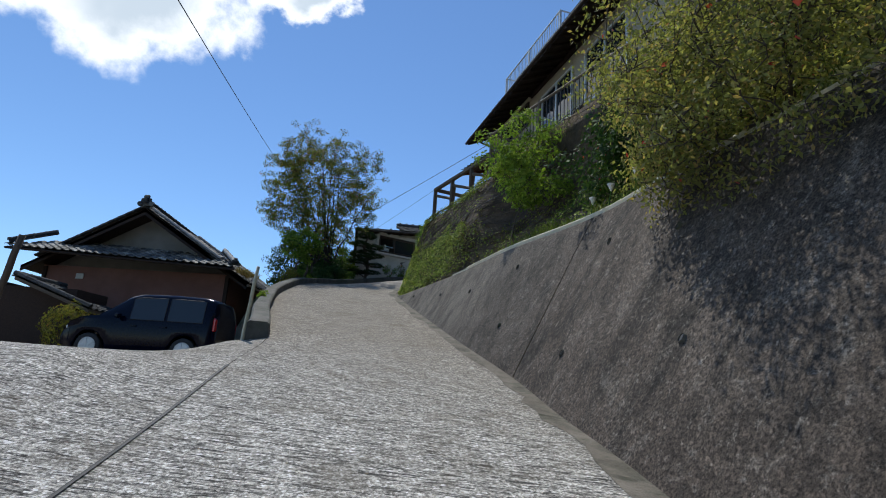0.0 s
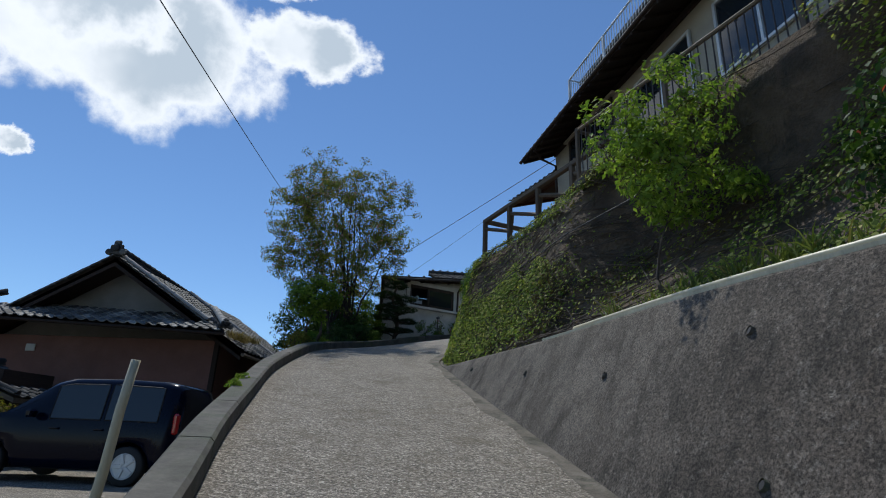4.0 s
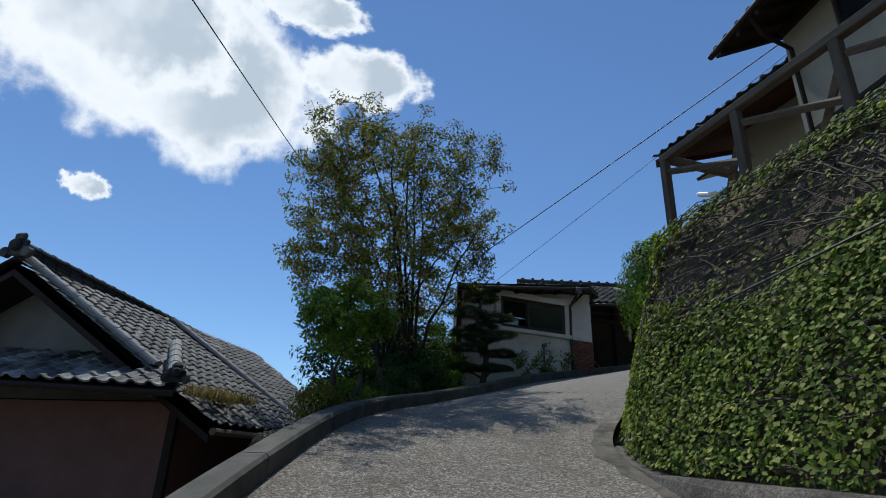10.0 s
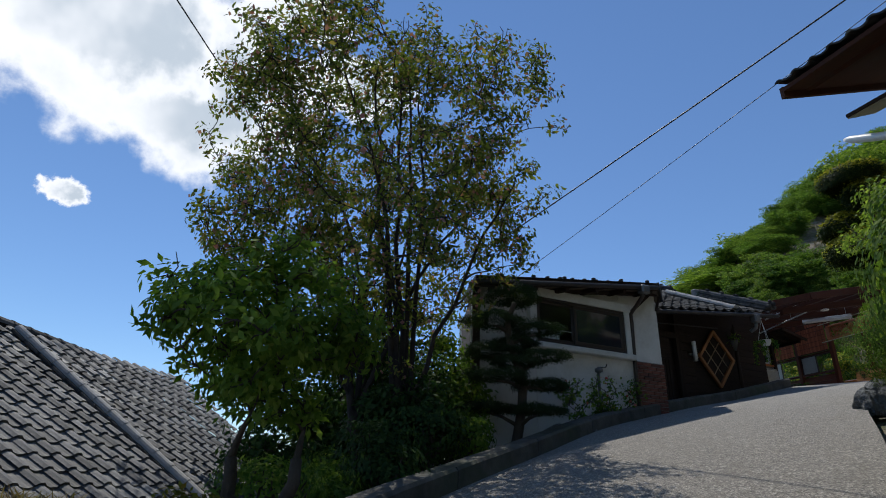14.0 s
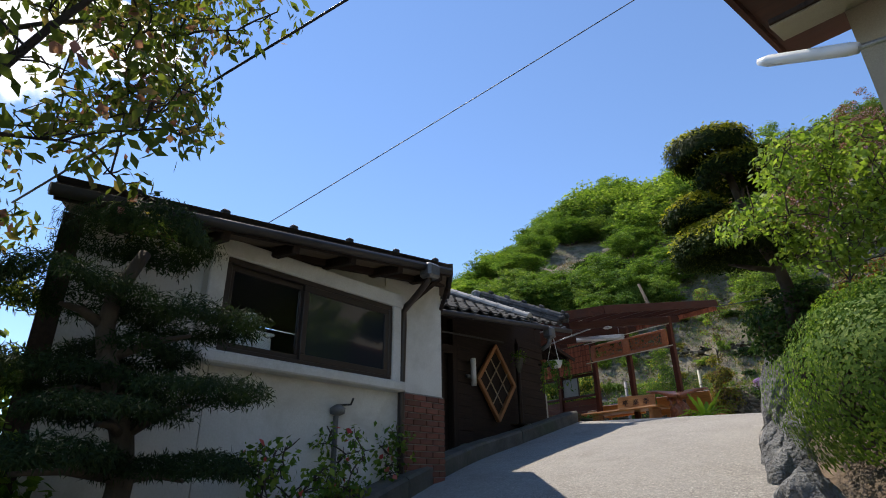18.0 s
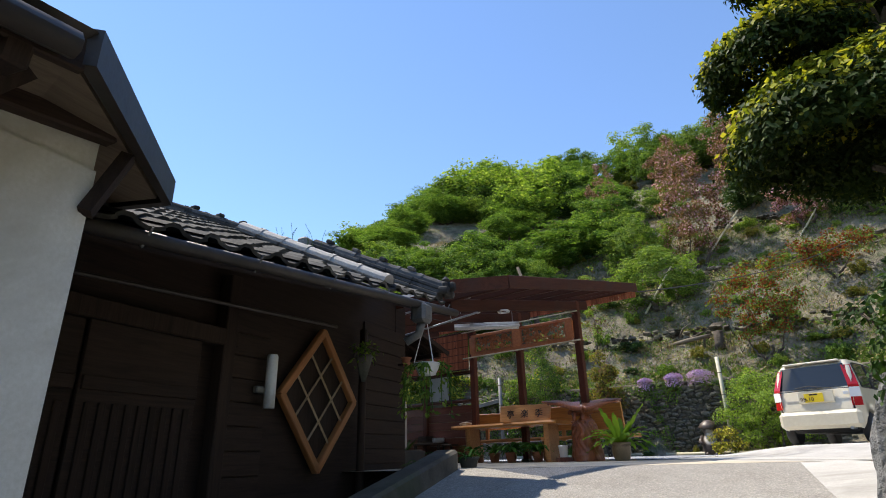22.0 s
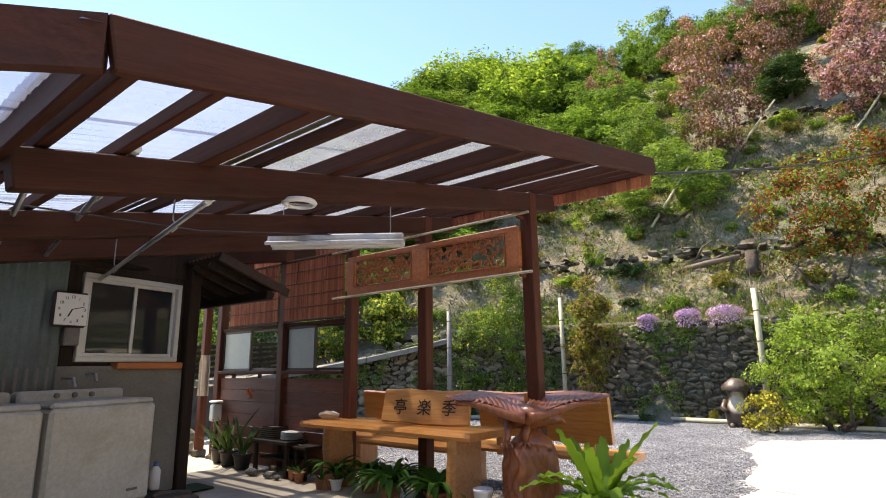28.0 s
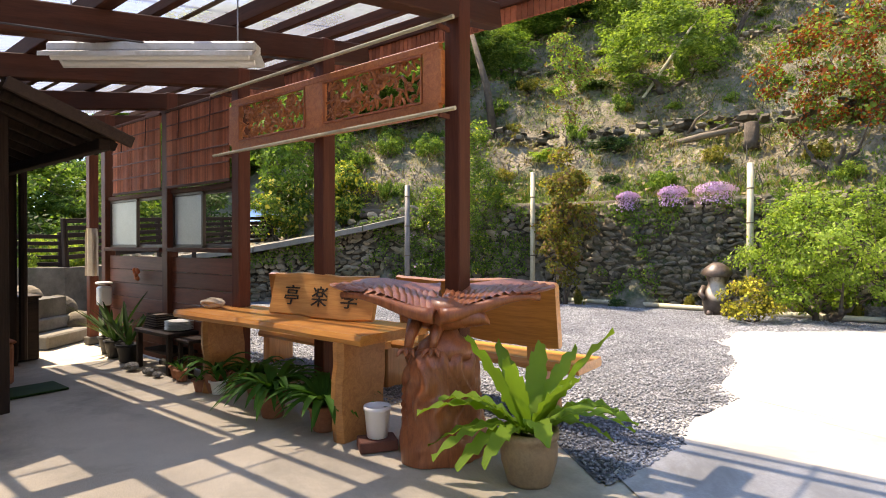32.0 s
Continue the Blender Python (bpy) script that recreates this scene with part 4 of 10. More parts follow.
    """A tree or bush: stems that fork towards clumps of leaves which fill an uneven crown."""
    rg = np.random.RandomState(seed)
    base, crown = np.array(base, float), np.array(crown, float)
    top = thing(name, label, category, m, group=group)
    nodes = []
    wood_mb, limb_mb = MB(), MB()
    for s in range(stems):
        a = 2 * math.pi * s / max(stems, 1) + rg.uniform(0, 1)
        b0 = base + (np.array([math.cos(a), math.sin(a), 0]) * trunk_r * 1.6 if stems > 1 else 0)
        aim = base + (crown - base) * fork + (np.array([math.cos(a), math.sin(a), 0]) * np.linalg.norm(radius[:2]) * (0.10 if limbs else 0.22) if stems > 1 else 0)
        pts = [b0 + (aim - b0) * t + rg.normal(0, trunk_r * 0.5, 3) * (0 < t < 1) for t in np.linspace(0, 1, 6)]
        pts[0][2] -= 0.15
        rs = [trunk_r * lerp(1.25, 0.75, t) for t in np.linspace(0, 1, 6)]
        wood_mb.tube([p for p in pts], rs, 9)
        nodes.append((pts[-1], rs[-1]))
        nodes.append((pts[-2], rs[-2]))
        if limbs:
            nodes += [(pts[-3] * 0.5 + pts[-2] * 0.5, rs[-3]), (pts[-1] * 0.5 + pts[-2] * 0.5, rs[-2])]
    starts = nodes[:]
    for s in range(limbs):
        a = 2.4 * s + rg.uniform(-0.3, 0.3)
        out = 0.25 + 0.65 * ((s * 0.618) % 1.0)
        aim = crown + np.array([math.cos(a) * radius[0] * out, math.sin(a) * radius[1] * out, radius[2] * (0.85 - 1.05 * out)])
        p0, r0 = starts[(s * 5) % len(starts)]
        d = aim - p0
        L = np.linalg.norm(d)
        bow = np.array([0, 0, 0.10 * L]) + rg.normal(0, 0.03 * L, 3)
        pts = [p0 + d * t + bow * math.sin(math.pi * t) + rg.normal(0, 0.025, 3) * (0 < t < 1) for t in np.linspace(0, 1, 10)]
        rs = [lerp(r0 * 0.60, 0.012, t ** 0.6) for t in np.linspace(0, 1, 10)]
        wood_mb.tube(pts, rs, 7, cap=False)
        nodes += [(pts[j], rs[j]) for j in range(3, 10)]
    cl = env_points(rg, clumps, crown, radius)
    cl.sort(key=lambda p: np.linalg.norm(p - nodes[0][0]))
    lp, ln = [], []
    for c in cl:
        k = min(range(len(nodes)), key=lambda i: np.linalg.norm(nodes[i][0] - c) + 1.2 * max(nodes[i][0][2] - c[2] + 0.1, 0))
        p0, r0 = nodes[k]
        d = c - p0
        L = np.linalg.norm(d)
        bend = np.array([0, 0, 0.14 * L]) + rg.normal(0, 0.07 * L, 3)
        pts = [p0 + d * t + bend * math.sin(math.pi * t) * (1 - t) for t in np.linspace(0, 1, 6)]
        r1 = max(min(r0 * 0.75, 0.02 + 0.022 * L), 0.007)
        limb_mb.tube(pts, [lerp(r1, 0.005, t) for t in np.linspace(0, 1, 6)], 5, cap=False)
        for j in (2, 3, 4, 5):
            nodes.append((pts[j], lerp(r1, 0.006, j / 5)))
        for _ in range(twigs):
            e = rg.normal(0, 1, 3)
            e = c + e / (np.linalg.norm(e) + 1e-9) * clump_r * rg.uniform(0.4, 1.0)
            limb_mb.tube([pts[4], (pts[4] + e) / 2 + rg.normal(0, 0.03, 3), e], [0.006, 0.005, 0.003], 4, cap=False)
        n = int(per * rg.uniform(0.6, 1.4))
        off = rg.normal(0, 1, (n, 3))
        off *= (clump_r * rg.uniform(0.35, 1.0, (n, 1)) ** 0.6) / (np.linalg.norm(off, axis=1, keepdims=True) + 1e-9)
        off[:, 2] *= flat
        lp.append(c + off)
        ln.append(off / clump_r + (c - crown) / np.array(radius) * 0.6 + [0, 0, 0.5])
    part("trunk", wood_mb, M[bark], top, smooth=True)
    part("limb", limb_mb, M[bark], top, smooth=True)
    P, N = np.concatenate(lp), np.concatenate(ln)
    part("crown", leaf_cloud(P, N, size, M[leaf], seed, aspect), None, top)
    if extra:
        mat, share, sz = extra
        pick = rg.rand(len(P)) < share
        part("blossom", leaf_cloud(P[pick] + rg.normal(0, 0.03, (pick.sum(), 3)), N[pick], sz, M[mat], seed + 9, 0.9), None, top)
    return top


def shrub(name, label, category, c, r, n=2500, size=0.05, leaf="leaf_mid", seed=1, rough_=0.12, aspect=0.5, shell=0.35, stem=True, m=None, group=""):
    """A clipped or rounded bush: leaves in a thick uneven skin over a twiggy core."""
    rg = np.random.RandomState(seed)
    top = thing(name, label, category, m, group=group)
    d = rg.normal(0, 1, (n, 3))
    d /= np.linalg.norm(d, axis=1, keepdims=True)
    d[:, 2] = np.where(d[:, 2] < -0.55, -d[:, 2], d[:, 2])
    ph = rg.uniform(0, 6.28, 6)
    lump = 1 + rough_ * (np.sin(d[:, 0] * 5 + ph[0]) + np.sin(d[:, 1] * 6 + ph[1]) + np.sin(d[:, 2] * 5 + ph[2]) + 0.7 * np.sin(d[:, 0] * 11 + d[:, 2] * 9 + ph[3])) * 0.6
    depth = 1 - shell * rg.rand(n) ** 2
    P = np.array(c) + d * np.array(r) * (lump * depth)[:, None]
    part("crown", leaf_cloud(P, d, size, M[leaf], seed, aspect), None, top)
    mb = MB()
    for _ in range(26):
        e = rg.normal(0, 1, 3)
        e /= np.linalg.norm(e)
        e[2] = abs(e[2])
        b = np.array(c) - [0, 0, r[2]] + rg.normal(0, 0.06, 3)
        q = np.array(c) + e * np.array(r) * 0.85
        mb.tube([b, (b + q) / 2 + rg.normal(0, 0.05, 3), q], [0.022, 0.014, 0.005], 5, cap=False)
    part("branch", mb, M["bark"], top, smooth=True)
    return top


def strap_plant(mb_leaf, c, n, length, width, rg, lift=0.9, arch=0.9, seg=6):
    """Long arching leaves from one crown."""
    for k in range(n):
        a = 2 * math.pi * k / n + rg.uniform(-0.3, 0.3)
        L, w = length * rg.uniform(0.75, 1.15), width * rg.uniform(0.8, 1.15)
        up = rg.uniform(0.5, 1.0) * lift
        out = Vector((math.cos(a), math.sin(a), 0))
        side = Vector((-math.sin(a), math.cos(a), 0))
        rows = []
        for i in range(seg + 1):
            t = i / seg
            p = Vector(c) + out * (L * (t * 0.85)) + Vector((0, 0, L * (up * t - arch * t * t * (0.55 + 0.3 * up))))
            ww = w * math.sin(math.pi * min(0.12 + t * 0.88, 1.0)) ** 0.7 + 0.002
            rows.append([p - side * ww, p - Vector((0, 0, ww * 0.35)), p + side * ww])
        mb_leaf.grid(rows)


def ivy_cover():
    """Ivy on the bank: dense and green at the far end, thin over brown stems nearer the corner."""
    rg = np.random.RandomState(11)
    lo = [i for i in range(len(RIGHT)) if 10.2 < RIGHT[i].y < 22.5]
    P, N, dry_p, dry_n = [], [], [], []
    for i in lo[:-1]:
        a0, b0, a1, b1 = LEDGE[i], BANK[i], LEDGE[i + 1], BANK[i + 1]
        area = (a1 - a0).length * (b0 - a0).length
        nor = (b0 - a0).cross(a1 - a0).normalized()
        if nor.x > 0:
            nor = -nor
        for _ in range(int(area * 2700)):
            s, t = rg.rand(), rg.rand() ** 0.9
            p = a0.lerp(a1, s).lerp(b0.lerp(b1, s), t)
            p.x += hollow(p.y, t)
            y = p.y
            far = smooth01((y - 12.3) / 3.2)
            patch = noise.noise(Vector((p.x * 1.1, y * 1.1, p.z * 1.1))) * 0.5 + 0.5 * noise.noise(Vector((p.x * 3, y * 3, p.z * 3)))
            want = lerp(0.28, 1.15, far) + patch * 0.9
            if y < 12.6:
                want *= 0.42 if t < 0.85 else 0.9
            if y > 12.6 and t > lerp(0.43, 0.56, far) + 0.28 * patch:
                want *= 0.07
            if t > 0.9:
                want = 0.95
            if t < 0.08 and y < 15.5:
                want *= 0.3
            if rg.rand() < want * 0.62:
                q = p + nor * rg.uniform(0.02, 0.16)
                if far < 0.6 and rg.rand() < 0.35:
                    dry_p.append(tuple(q)), dry_n.append(tuple(nor))
                else:
                    P.append(tuple(q)), N.append(tuple(nor))
    for i in [i for i in range(len(RIGHT) - 1) if -3 < RIGHT[i].y <= 10.2]:
        a0, b0, a1, b1 = LEDGE[i], BANK[i], LEDGE[i + 1], BANK[i + 1]
        area = (a1 - a0).length * (b0 - a0).length
        nor = (b0 - a0).cross(a1 - a0).normalized()
        if nor.x > 0:
            nor = -nor
        for _ in range(int(area * 700)):
            s, t = rg.rand(), rg.rand()
            p = a0.lerp(a1, s).lerp(b0.lerp(b1, s), t) + nor * rg.uniform(0.02, 0.2)
            p.x += hollow(p.y, t)
            if noise.noise(p * 0.8) > lerp(-0.5, 0.0, smooth01((p.y - 7.5) / 2.5)) + 0.35 * (t - 0.4):
                P.append(tuple(p)), N.append(tuple(nor))
    ivy = thing("ivy", "dense green ivy spreading over the bank, thinning to bare stems", "climbing plant", kind="stuff")
    part("foliage", leaf_cloud(P, np.array(N) + [0, 0, 0.3], 0.047, M["ivy"], 3, 0.95, 0.6, 0.35), None, ivy)
    part("dry_foliage", leaf_cloud(dry_p, np.array(dry_n) + [0, 0, 0.3], 0.05, M["ivy_dry"], 4, 0.9, 0.6, 0.5), None, ivy)
    mb = MB()
    for _ in range(420):
        i = rg.choice(lo[:-6])
        t = rg.rand()
        p = LEDGE[i].lerp(BANK[i], t)
        pts = []
        di, dt = rg.uniform(0.6, 1.6) * (1 if rg.rand() < 0.8 else -1), rg.uniform(-0.05, 0.10)
        for s in range(6):
            k = min(max(int(i + di * s), 0), len(RIGHT) - 2)
            tt = min(max(t + dt * s, 0.02), 0.98)
            q = LEDGE[k].lerp(BANK[k], tt)
            q.x += hollow(q.y, tt)
            pts.append(q + Vector((-0.05 - rg.uniform(0, 0.09), 0, 0.04 + rg.uniform(-0.05, 0.05))))
        mb.tube(pts, [0.010, 0.009, 0.008, 0.006, 0.005, 0.003], 4, cap=False)
    part("stem", mb, M["bark"], ivy, "bare brown ivy stems")


ivy_cover()


def grass_tufts(name, label, spots, mat, blades, length, seed, kind="stuff"):
    """Tufts of thin blades at spots (x, y, z)."""
    rg = np.random.RandomState(seed)
    n = len(spots) * blades
    P = np.repeat(np.asarray(spots, float), blades, 0) + rg.normal(0, 0.05, (n, 3)) * [1, 1, 0]
    d = rg.normal(0, 0.45, (n, 3))
    d[:, 2] = 1
    d /= np.linalg.norm(d, axis=1, keepdims=True)
    L = length * rg.uniform(0.5, 1.3, (n, 1))
    w = np.cross(d, rg.normal(0, 1, (n, 3)))
    w *= (0.006 + length * 0.012) / (np.linalg.norm(w, axis=1, keepdims=True) + 1e-9)
    mid = P + d * L * 0.6
    tip = P + d * L + [0, 0, -0.25] * L * rg.uniform(0.2, 1, (n, 1)) + d * [1, 1, 0] * L * 0.4
    V = np.stack([P - w, P + w, mid + w * 0.7, mid - w * 0.7, tip], 1).reshape(-1, 3)
    k = np.arange(n)[:, None] * 5
    F = np.concatenate([k + [0, 1, 2], k + [0, 2, 3], k + [3, 2, 4]], 0)
    return tagged(new(name, np_mesh(V, F, M[mat])), label, "grass", kind=kind)


# the tall cherry and its neighbours on the garden side of the lane
woody("cherry_tree", "spreading cherry tree with dark limbs and fresh green leaves", "tree", (-5.55, 23.3, 5.3), (-5.98, 22.95, 9.85), (2.4, 2.4, 2.65), 820, 50, 0.08, "leaf_tree", 0.23, 0.10, 0.26, 21, 2, 0.46, ("blossom", 0.09, 0.06), twigs=3, limbs=12, bark="bark_dark")
woody("small_tree", "small bushy tree with bright green leaves and a crooked trunk", "tree", (-5.5, 19.8, 5.2), (-5.6, 19.7, 6.68), (0.70, 0.64, 0.56), 110, 72, 0.075, "leaf_fresh", 0.17, 0.05, 0.4, 22, 2, 0.45)
woody("yellow_green_tree", "slender young tree with light yellow-green leaves", "tree", (1.45, 11.0, 4.45), (1.38, 11.05, 6.75), (0.85, 0.85, 1.1), 70, 85, 0.085, "leaf_light", 0.24, 0.035, 0.2, 23, 3, 0.45)
woody("camellia", "dark glossy camellia bush with a few red flowers", "bush", (3.0, 8.3, 4.5), (2.9, 8.3, 5.5), (1.0, 1.2, 0.9), 80, 110, 0.075, "leaf_dark", 0.3, 0.05, 0.25, 24, 3, 0.55, ("redflower", 0.003, 0.06))
woody("azalea", "large overhanging azalea with olive leaves and a few red flowers", "bush", (3.6, 5.2, 4.6), (2.98, 4.3, 5.4), (1.7, 2.2, 1.6), 260, 170, 0.048, "leaf_azalea", 0.40, 0.07, 0.25, 25, 5, 0.5, ("redflower", 0.002, 0.055))
woody("azalea", "large overhanging azalea with olive leaves and a few red flowers", "bush", (4.0, 0.6, 4.6), (3.2, 0.4, 5.6), (1.5, 2.0, 1.6), 120, 160, 0.05, "leaf_azalea", 0.42, 0.07, 0.25, 26, 5, 0.5)
woody("azalea", "azalea draped over the wall top with olive leaves", "bush", (3.1, 4.5, 4.3), (2.35, 4.4, 4.25), (0.72, 1.35, 0.95), 140, 110, 0.046, "leaf_azalea", 0.30, 0.06, 0.25, 126, 5, 0.5, ("redflower", 0.002, 0.055))
shrub("round_shrub", "tall rounded evergreen shrub at the corner of the bank", "bush", (-0.9, 20.0, 7.0), (0.52, 0.62, 0.95), 8000, 0.06, "leaf_mid", 31, 0.1)
shrub("hedge", "dense clipped hedge with fresh green tips", "hedge", (1.4, 23.7, 7.45), (1.02, 1.02, 0.92), 34000, 0.038, "leaf_mid", 32, 0.08)
for k, (x, y, h, r, leaf) in enumerate(((-6.6, 24.7, 1.9, 0.75, "leaf_dark"), (-7.3, 24.6, 2.8, 0.9, "leaf_dark"))):
    woody("garden_tree", "dense leafy tree growing below the cherry", "tree", (x, y, 4.6), (x, y, 4.9 + h * 0.6), (r, r, h * 0.5), 90, 85, 0.10, leaf, 0.34, 0.06, 0.2, 70 + k, 2, 0.5)
for k, (x, y, zb, h, r) in enumerate(((-5.5, 25.5, 6.2, 2.0, 0.75), (-6.3, 25.3, 6.0, 1.9, 0.75), (-5.1, 24.6, 6.2, 1.1, 0.55), (-5.8, 23.7, 5.6, 1.6, 0.65), (-5.2, 23.2, 5.8, 0.9, 0.5))):
    woody("garden_bush", "evergreen bush below the cherry tree", "bush", (x, y, zb), (x, y, zb + h * 0.58), (r, r, h * 0.5), 60, 80, 0.085, "leaf_mid" if k in (0, 2) else "leaf_dark", 0.28, 0.04, 0.2, 80 + k, 3, 0.5, group="evergreen bushes by the house end")
shrub("low_shrub", "low olive shrub beside the kerb", "bush", (-5.72, 19.2, 5.2), (0.4, 0.5, 0.42), 2200, 0.04, "leaf_olive", 33)
shrub("low_shrub", "low olive shrub beside the kerb", "bush", (-5.7, 20.2, 5.5), (0.4, 0.6, 0.3), 2200, 0.04, "leaf_mid", 34)
for k, (x, y, z, r) in enumerate(((-5.6, 21.2, 5.2, 0.4), (-5.4, 22.2, 5.6, 0.5), (-6.0, 22.6, 5.2, 0.5), (-5.0, 22.9, 5.9, 0.5), (-4.6, 23.4, 6.0, 0.35), (-5.2, 21.7, 5.5, 0.4), (-6.3, 23.6, 5.3, 0.6), (-5.6, 24.6, 6.3, 0.7))):
    shrub("garden_shrub", "dark leafy garden shrub under the trees", "bush", (x, y, z + r * 0.35), (r, r, r * 0.9), 2600, 0.055, "leaf_dark" if k % 2 else "leaf_mid", 40 + k, 0.2, group="shrubs under the cherry tree")


def cloud_tree(name, label, base, pads, leaf, size, trunk_r, seed, per, lean=()):
    """A clipped garden tree: leaf pads on bare limbs."""
    rg = np.random.RandomState(seed)
    top = thing(name, label, "tree")
    mb = MB()
    line = [Vector(base), *[Vector(p) for p in lean]]
    line = catmull(line, 4)
    mb.tube(line, [lerp(trunk_r, trunk_r * 0.45, i / (len(line) - 1)) for i in range(len(line))], 9)
    part("trunk", mb, M["bark"], top, smooth=True)
    for k, (x, y, z, r, h) in enumerate(pads):
        near = min(line, key=lambda p: (p - Vector((x, y, z - h))).length)
        limb = MB().tube([near, near.lerp(Vector((x, y, z - h * 0.6)), 0.55) + Vector((0, 0, 0.04)), (x, y, z - h * 0.4)], [trunk_r * 0.42, trunk_r * 0.3, trunk_r * 0.15], 6)
        part("limb", limb, M["bark"], top, smooth=True)
        n = int(per * r * r)
        d = rg.normal(0, 1, (n, 3))
        d /= np.linalg.norm(d, axis=1, keepdims=True)
        low = d[:, 2] < -0.25
        d[low, 2] *= -0.3
        d /= np.linalg.norm(d, axis=1, keepdims=True)
        lump = 1 + (0.13 if leaf == "leaf_pine" else 0.06) * (np.sin(d[:, 0] * 5 + k) + np.sin(d[:, 1] * 6 + k * 2)) + 0.06 * rg.normal(0, 1, n)
        P = np.array((x, y, z)) + d * [r, r, h] * (lump * (1 - 0.35 * rg.rand(n) ** 2))[:, None]
        # yellow new leaves on top only; they also paint in the pads' sunlit tops
        if leaf == "leaf_topiary":
            n2 = int(per * r * r * 0.42)
            u = rg.normal(0, 1, (n2, 3))
            u[:, 2] = abs(u[:, 2]) * 1.5 + 0.12
            u /= np.linalg.norm(u, axis=1, keepdims=True)
            keep = rg.rand(n2) < np.clip(u[:, 2] * 1.9 - 0.15, 0, 1)
            u = u[keep]
            Q = np.array((x, y, z)) + u * [r, r, h] * (1.02 + 0.05 * (np.sin(u[:, 0] * 5 + k) + np.sin(u[:, 1] * 6 + k * 2)) + 0.05 * rg.normal(0, 1, len(u)))[:, None]
            part("fresh_growth", leaf_cloud(Q, u + [0, 0, 0.5], size * 1.15, M["leaf_tips"], seed + 40 + k, 0.5), None, top, "yellowish new leaves that also stand for sunlit pad tops")
        part("leaf_pad", leaf_cloud(P, d + [0, 0, 0.4], size, M[leaf], seed + k, 0.45 if leaf != "leaf_pine" else 0.16), None, top)
    return top


cloud_tree("pine", "dark clipped garden pine with flat layered pads", (-4.04, 24.37, 5.95), [
    (-3.99, 24.42, 8.30, 0.44, 0.17), (-4.29, 24.17, 7.88, 0.44, 0.14), (-3.67, 24.52, 7.82, 0.40, 0.14), (-4.34, 24.47, 7.46, 0.45, 0.13), (-3.59, 24.37, 7.38, 0.36, 0.12), (-4.24, 23.97, 7.02, 0.42, 0.12),
    (-3.59, 24.57, 6.98, 0.40, 0.11), (-3.99, 24.67, 7.64, 0.38, 0.13), (-4.39, 24.37, 6.62, 0.44, 0.11), (-3.69, 24.17, 6.58, 0.38, 0.11), (-3.99, 24.17, 7.25, 0.36, 0.11)],
    "leaf_pine", 0.042, 0.08, 51, 42000, [(-3.89, 24.47, 6.95), (-4.09, 24.32, 7.74), (-3.99, 24.42, 8.24)])
cloud_tree("topiary_tree", "clipped cloud-pruned evergreen with yellowish pads", (3.0, 26.1, 7.4), [
    (2.15, 25.9, 10.86, 0.52, 0.36), (2.42, 25.75, 10.5, 0.54, 0.34), (1.95, 26.15, 10.02, 0.42, 0.30), (2.1, 25.95, 9.5, 0.62, 0.40), (2.85, 26.0, 9.62, 0.5, 0.3)],
    "leaf_topiary", 0.042, 0.10, 52, 46000, [(2.95, 26.05, 8.2), (2.68, 25.72, 9.05), (2.5, 25.8, 9.7), (2.35, 25.85, 10.6)])
woody("maple_tree", "light green maple with fine young leaves", "tree", (1.5, 24.4, 7.4), (1.9, 24.45, 9.5), (0.8, 0.85, 0.70), 90, 60, 0.062, "leaf_light", 0.22, 0.05, 0.35, 27, 2, 0.6)

woody("dark_bush", "dark bush among the rocks below the topiary tree", "bush", (2.8, 25.95, 7.6), (2.85, 25.9, 8.6), (0.5, 0.45, 0.42), 60, 90, 0.06, "leaf_dark", 0.2, 0.03, 0.2, 28, 3, 0.5)
woody("dark_bush", "dark bush among the rocks below the topiary tree", "bush", (3.5, 26.2, 7.6), (3.5, 26.2, 8.7), (0.5, 0.45, 0.5), 50, 90, 0.06, "leaf_dark", 0.2, 0.03, 0.2, 29, 3, 0.5)

# dark wood colour that also holds the shadow on shed and end wall
M["dark_rough"] = wood("dark_wood_and_shade", (0.03, 0.018, 0.012), (0.06, 0.036, 0.024), 1, 0.95, 5)

# ---- tiled roofs ----
TILE_W, TILE_L = 0.28, 0.245


def tile_shape():
    """One pantile: an S-shaped sheet with a thick lower edge. x along the eave, y up the slope."""
    prof = [(-0.15, 0.030), (-0.11, 0.052), (-0.06, 0.050), (-0.02, 0.020), (0.04, 0.003), (0.10, 0.006), (0.15, 0.024)]
    up = [(x, -0.02, z + 0.030) for x, z in prof]
    back = [(x, TILE_L + 0.05, z + 0.002) for x, z in prof]
    low = [(x, -0.02, z + 0.004) for x, z in prof]
    vs = up + back + low
    n = len(prof)
    fs = [(i, i + 1, n + i + 1, n + i) for i in range(n - 1)] + [(2 * n + i, 2 * n + i + 1, i + 1, i) for i in range(n - 1)]
    return np.array(vs), fs


_tv, _tf = tile_shape()
TILE_MESH = MB().add([tuple(v) for v in _tv], _tf).mesh(M["tile_old"], False)


def plane_matrix(o, e, s):
    """A frame on a roof plane: x along the eave, y up the slope, z out of it."""
    e, s = Vector(e).normalized(), Vector(s).normalized()
    n = e.cross(s).normalized()
    s = n.cross(e)
    m = Matrix((e, s, n)).transposed().to_4x4()
    m.translation = o
    return m


def tile_roof(parent, o, e, s, length, height, inside=None, singles=0, seed=1, mat="tile"):
    """Courses of pantiles on a plane. inside(u, v) says where the roof is; the first ones are parts, the rest one mesh."""
    rg = random.Random(seed)
    pm = plane_matrix(o, e, s)
    ncol, nrow = int(length / TILE_W), int(height / TILE_L)
    vs, fs, count = [], [], 0
    for r in range(nrow):
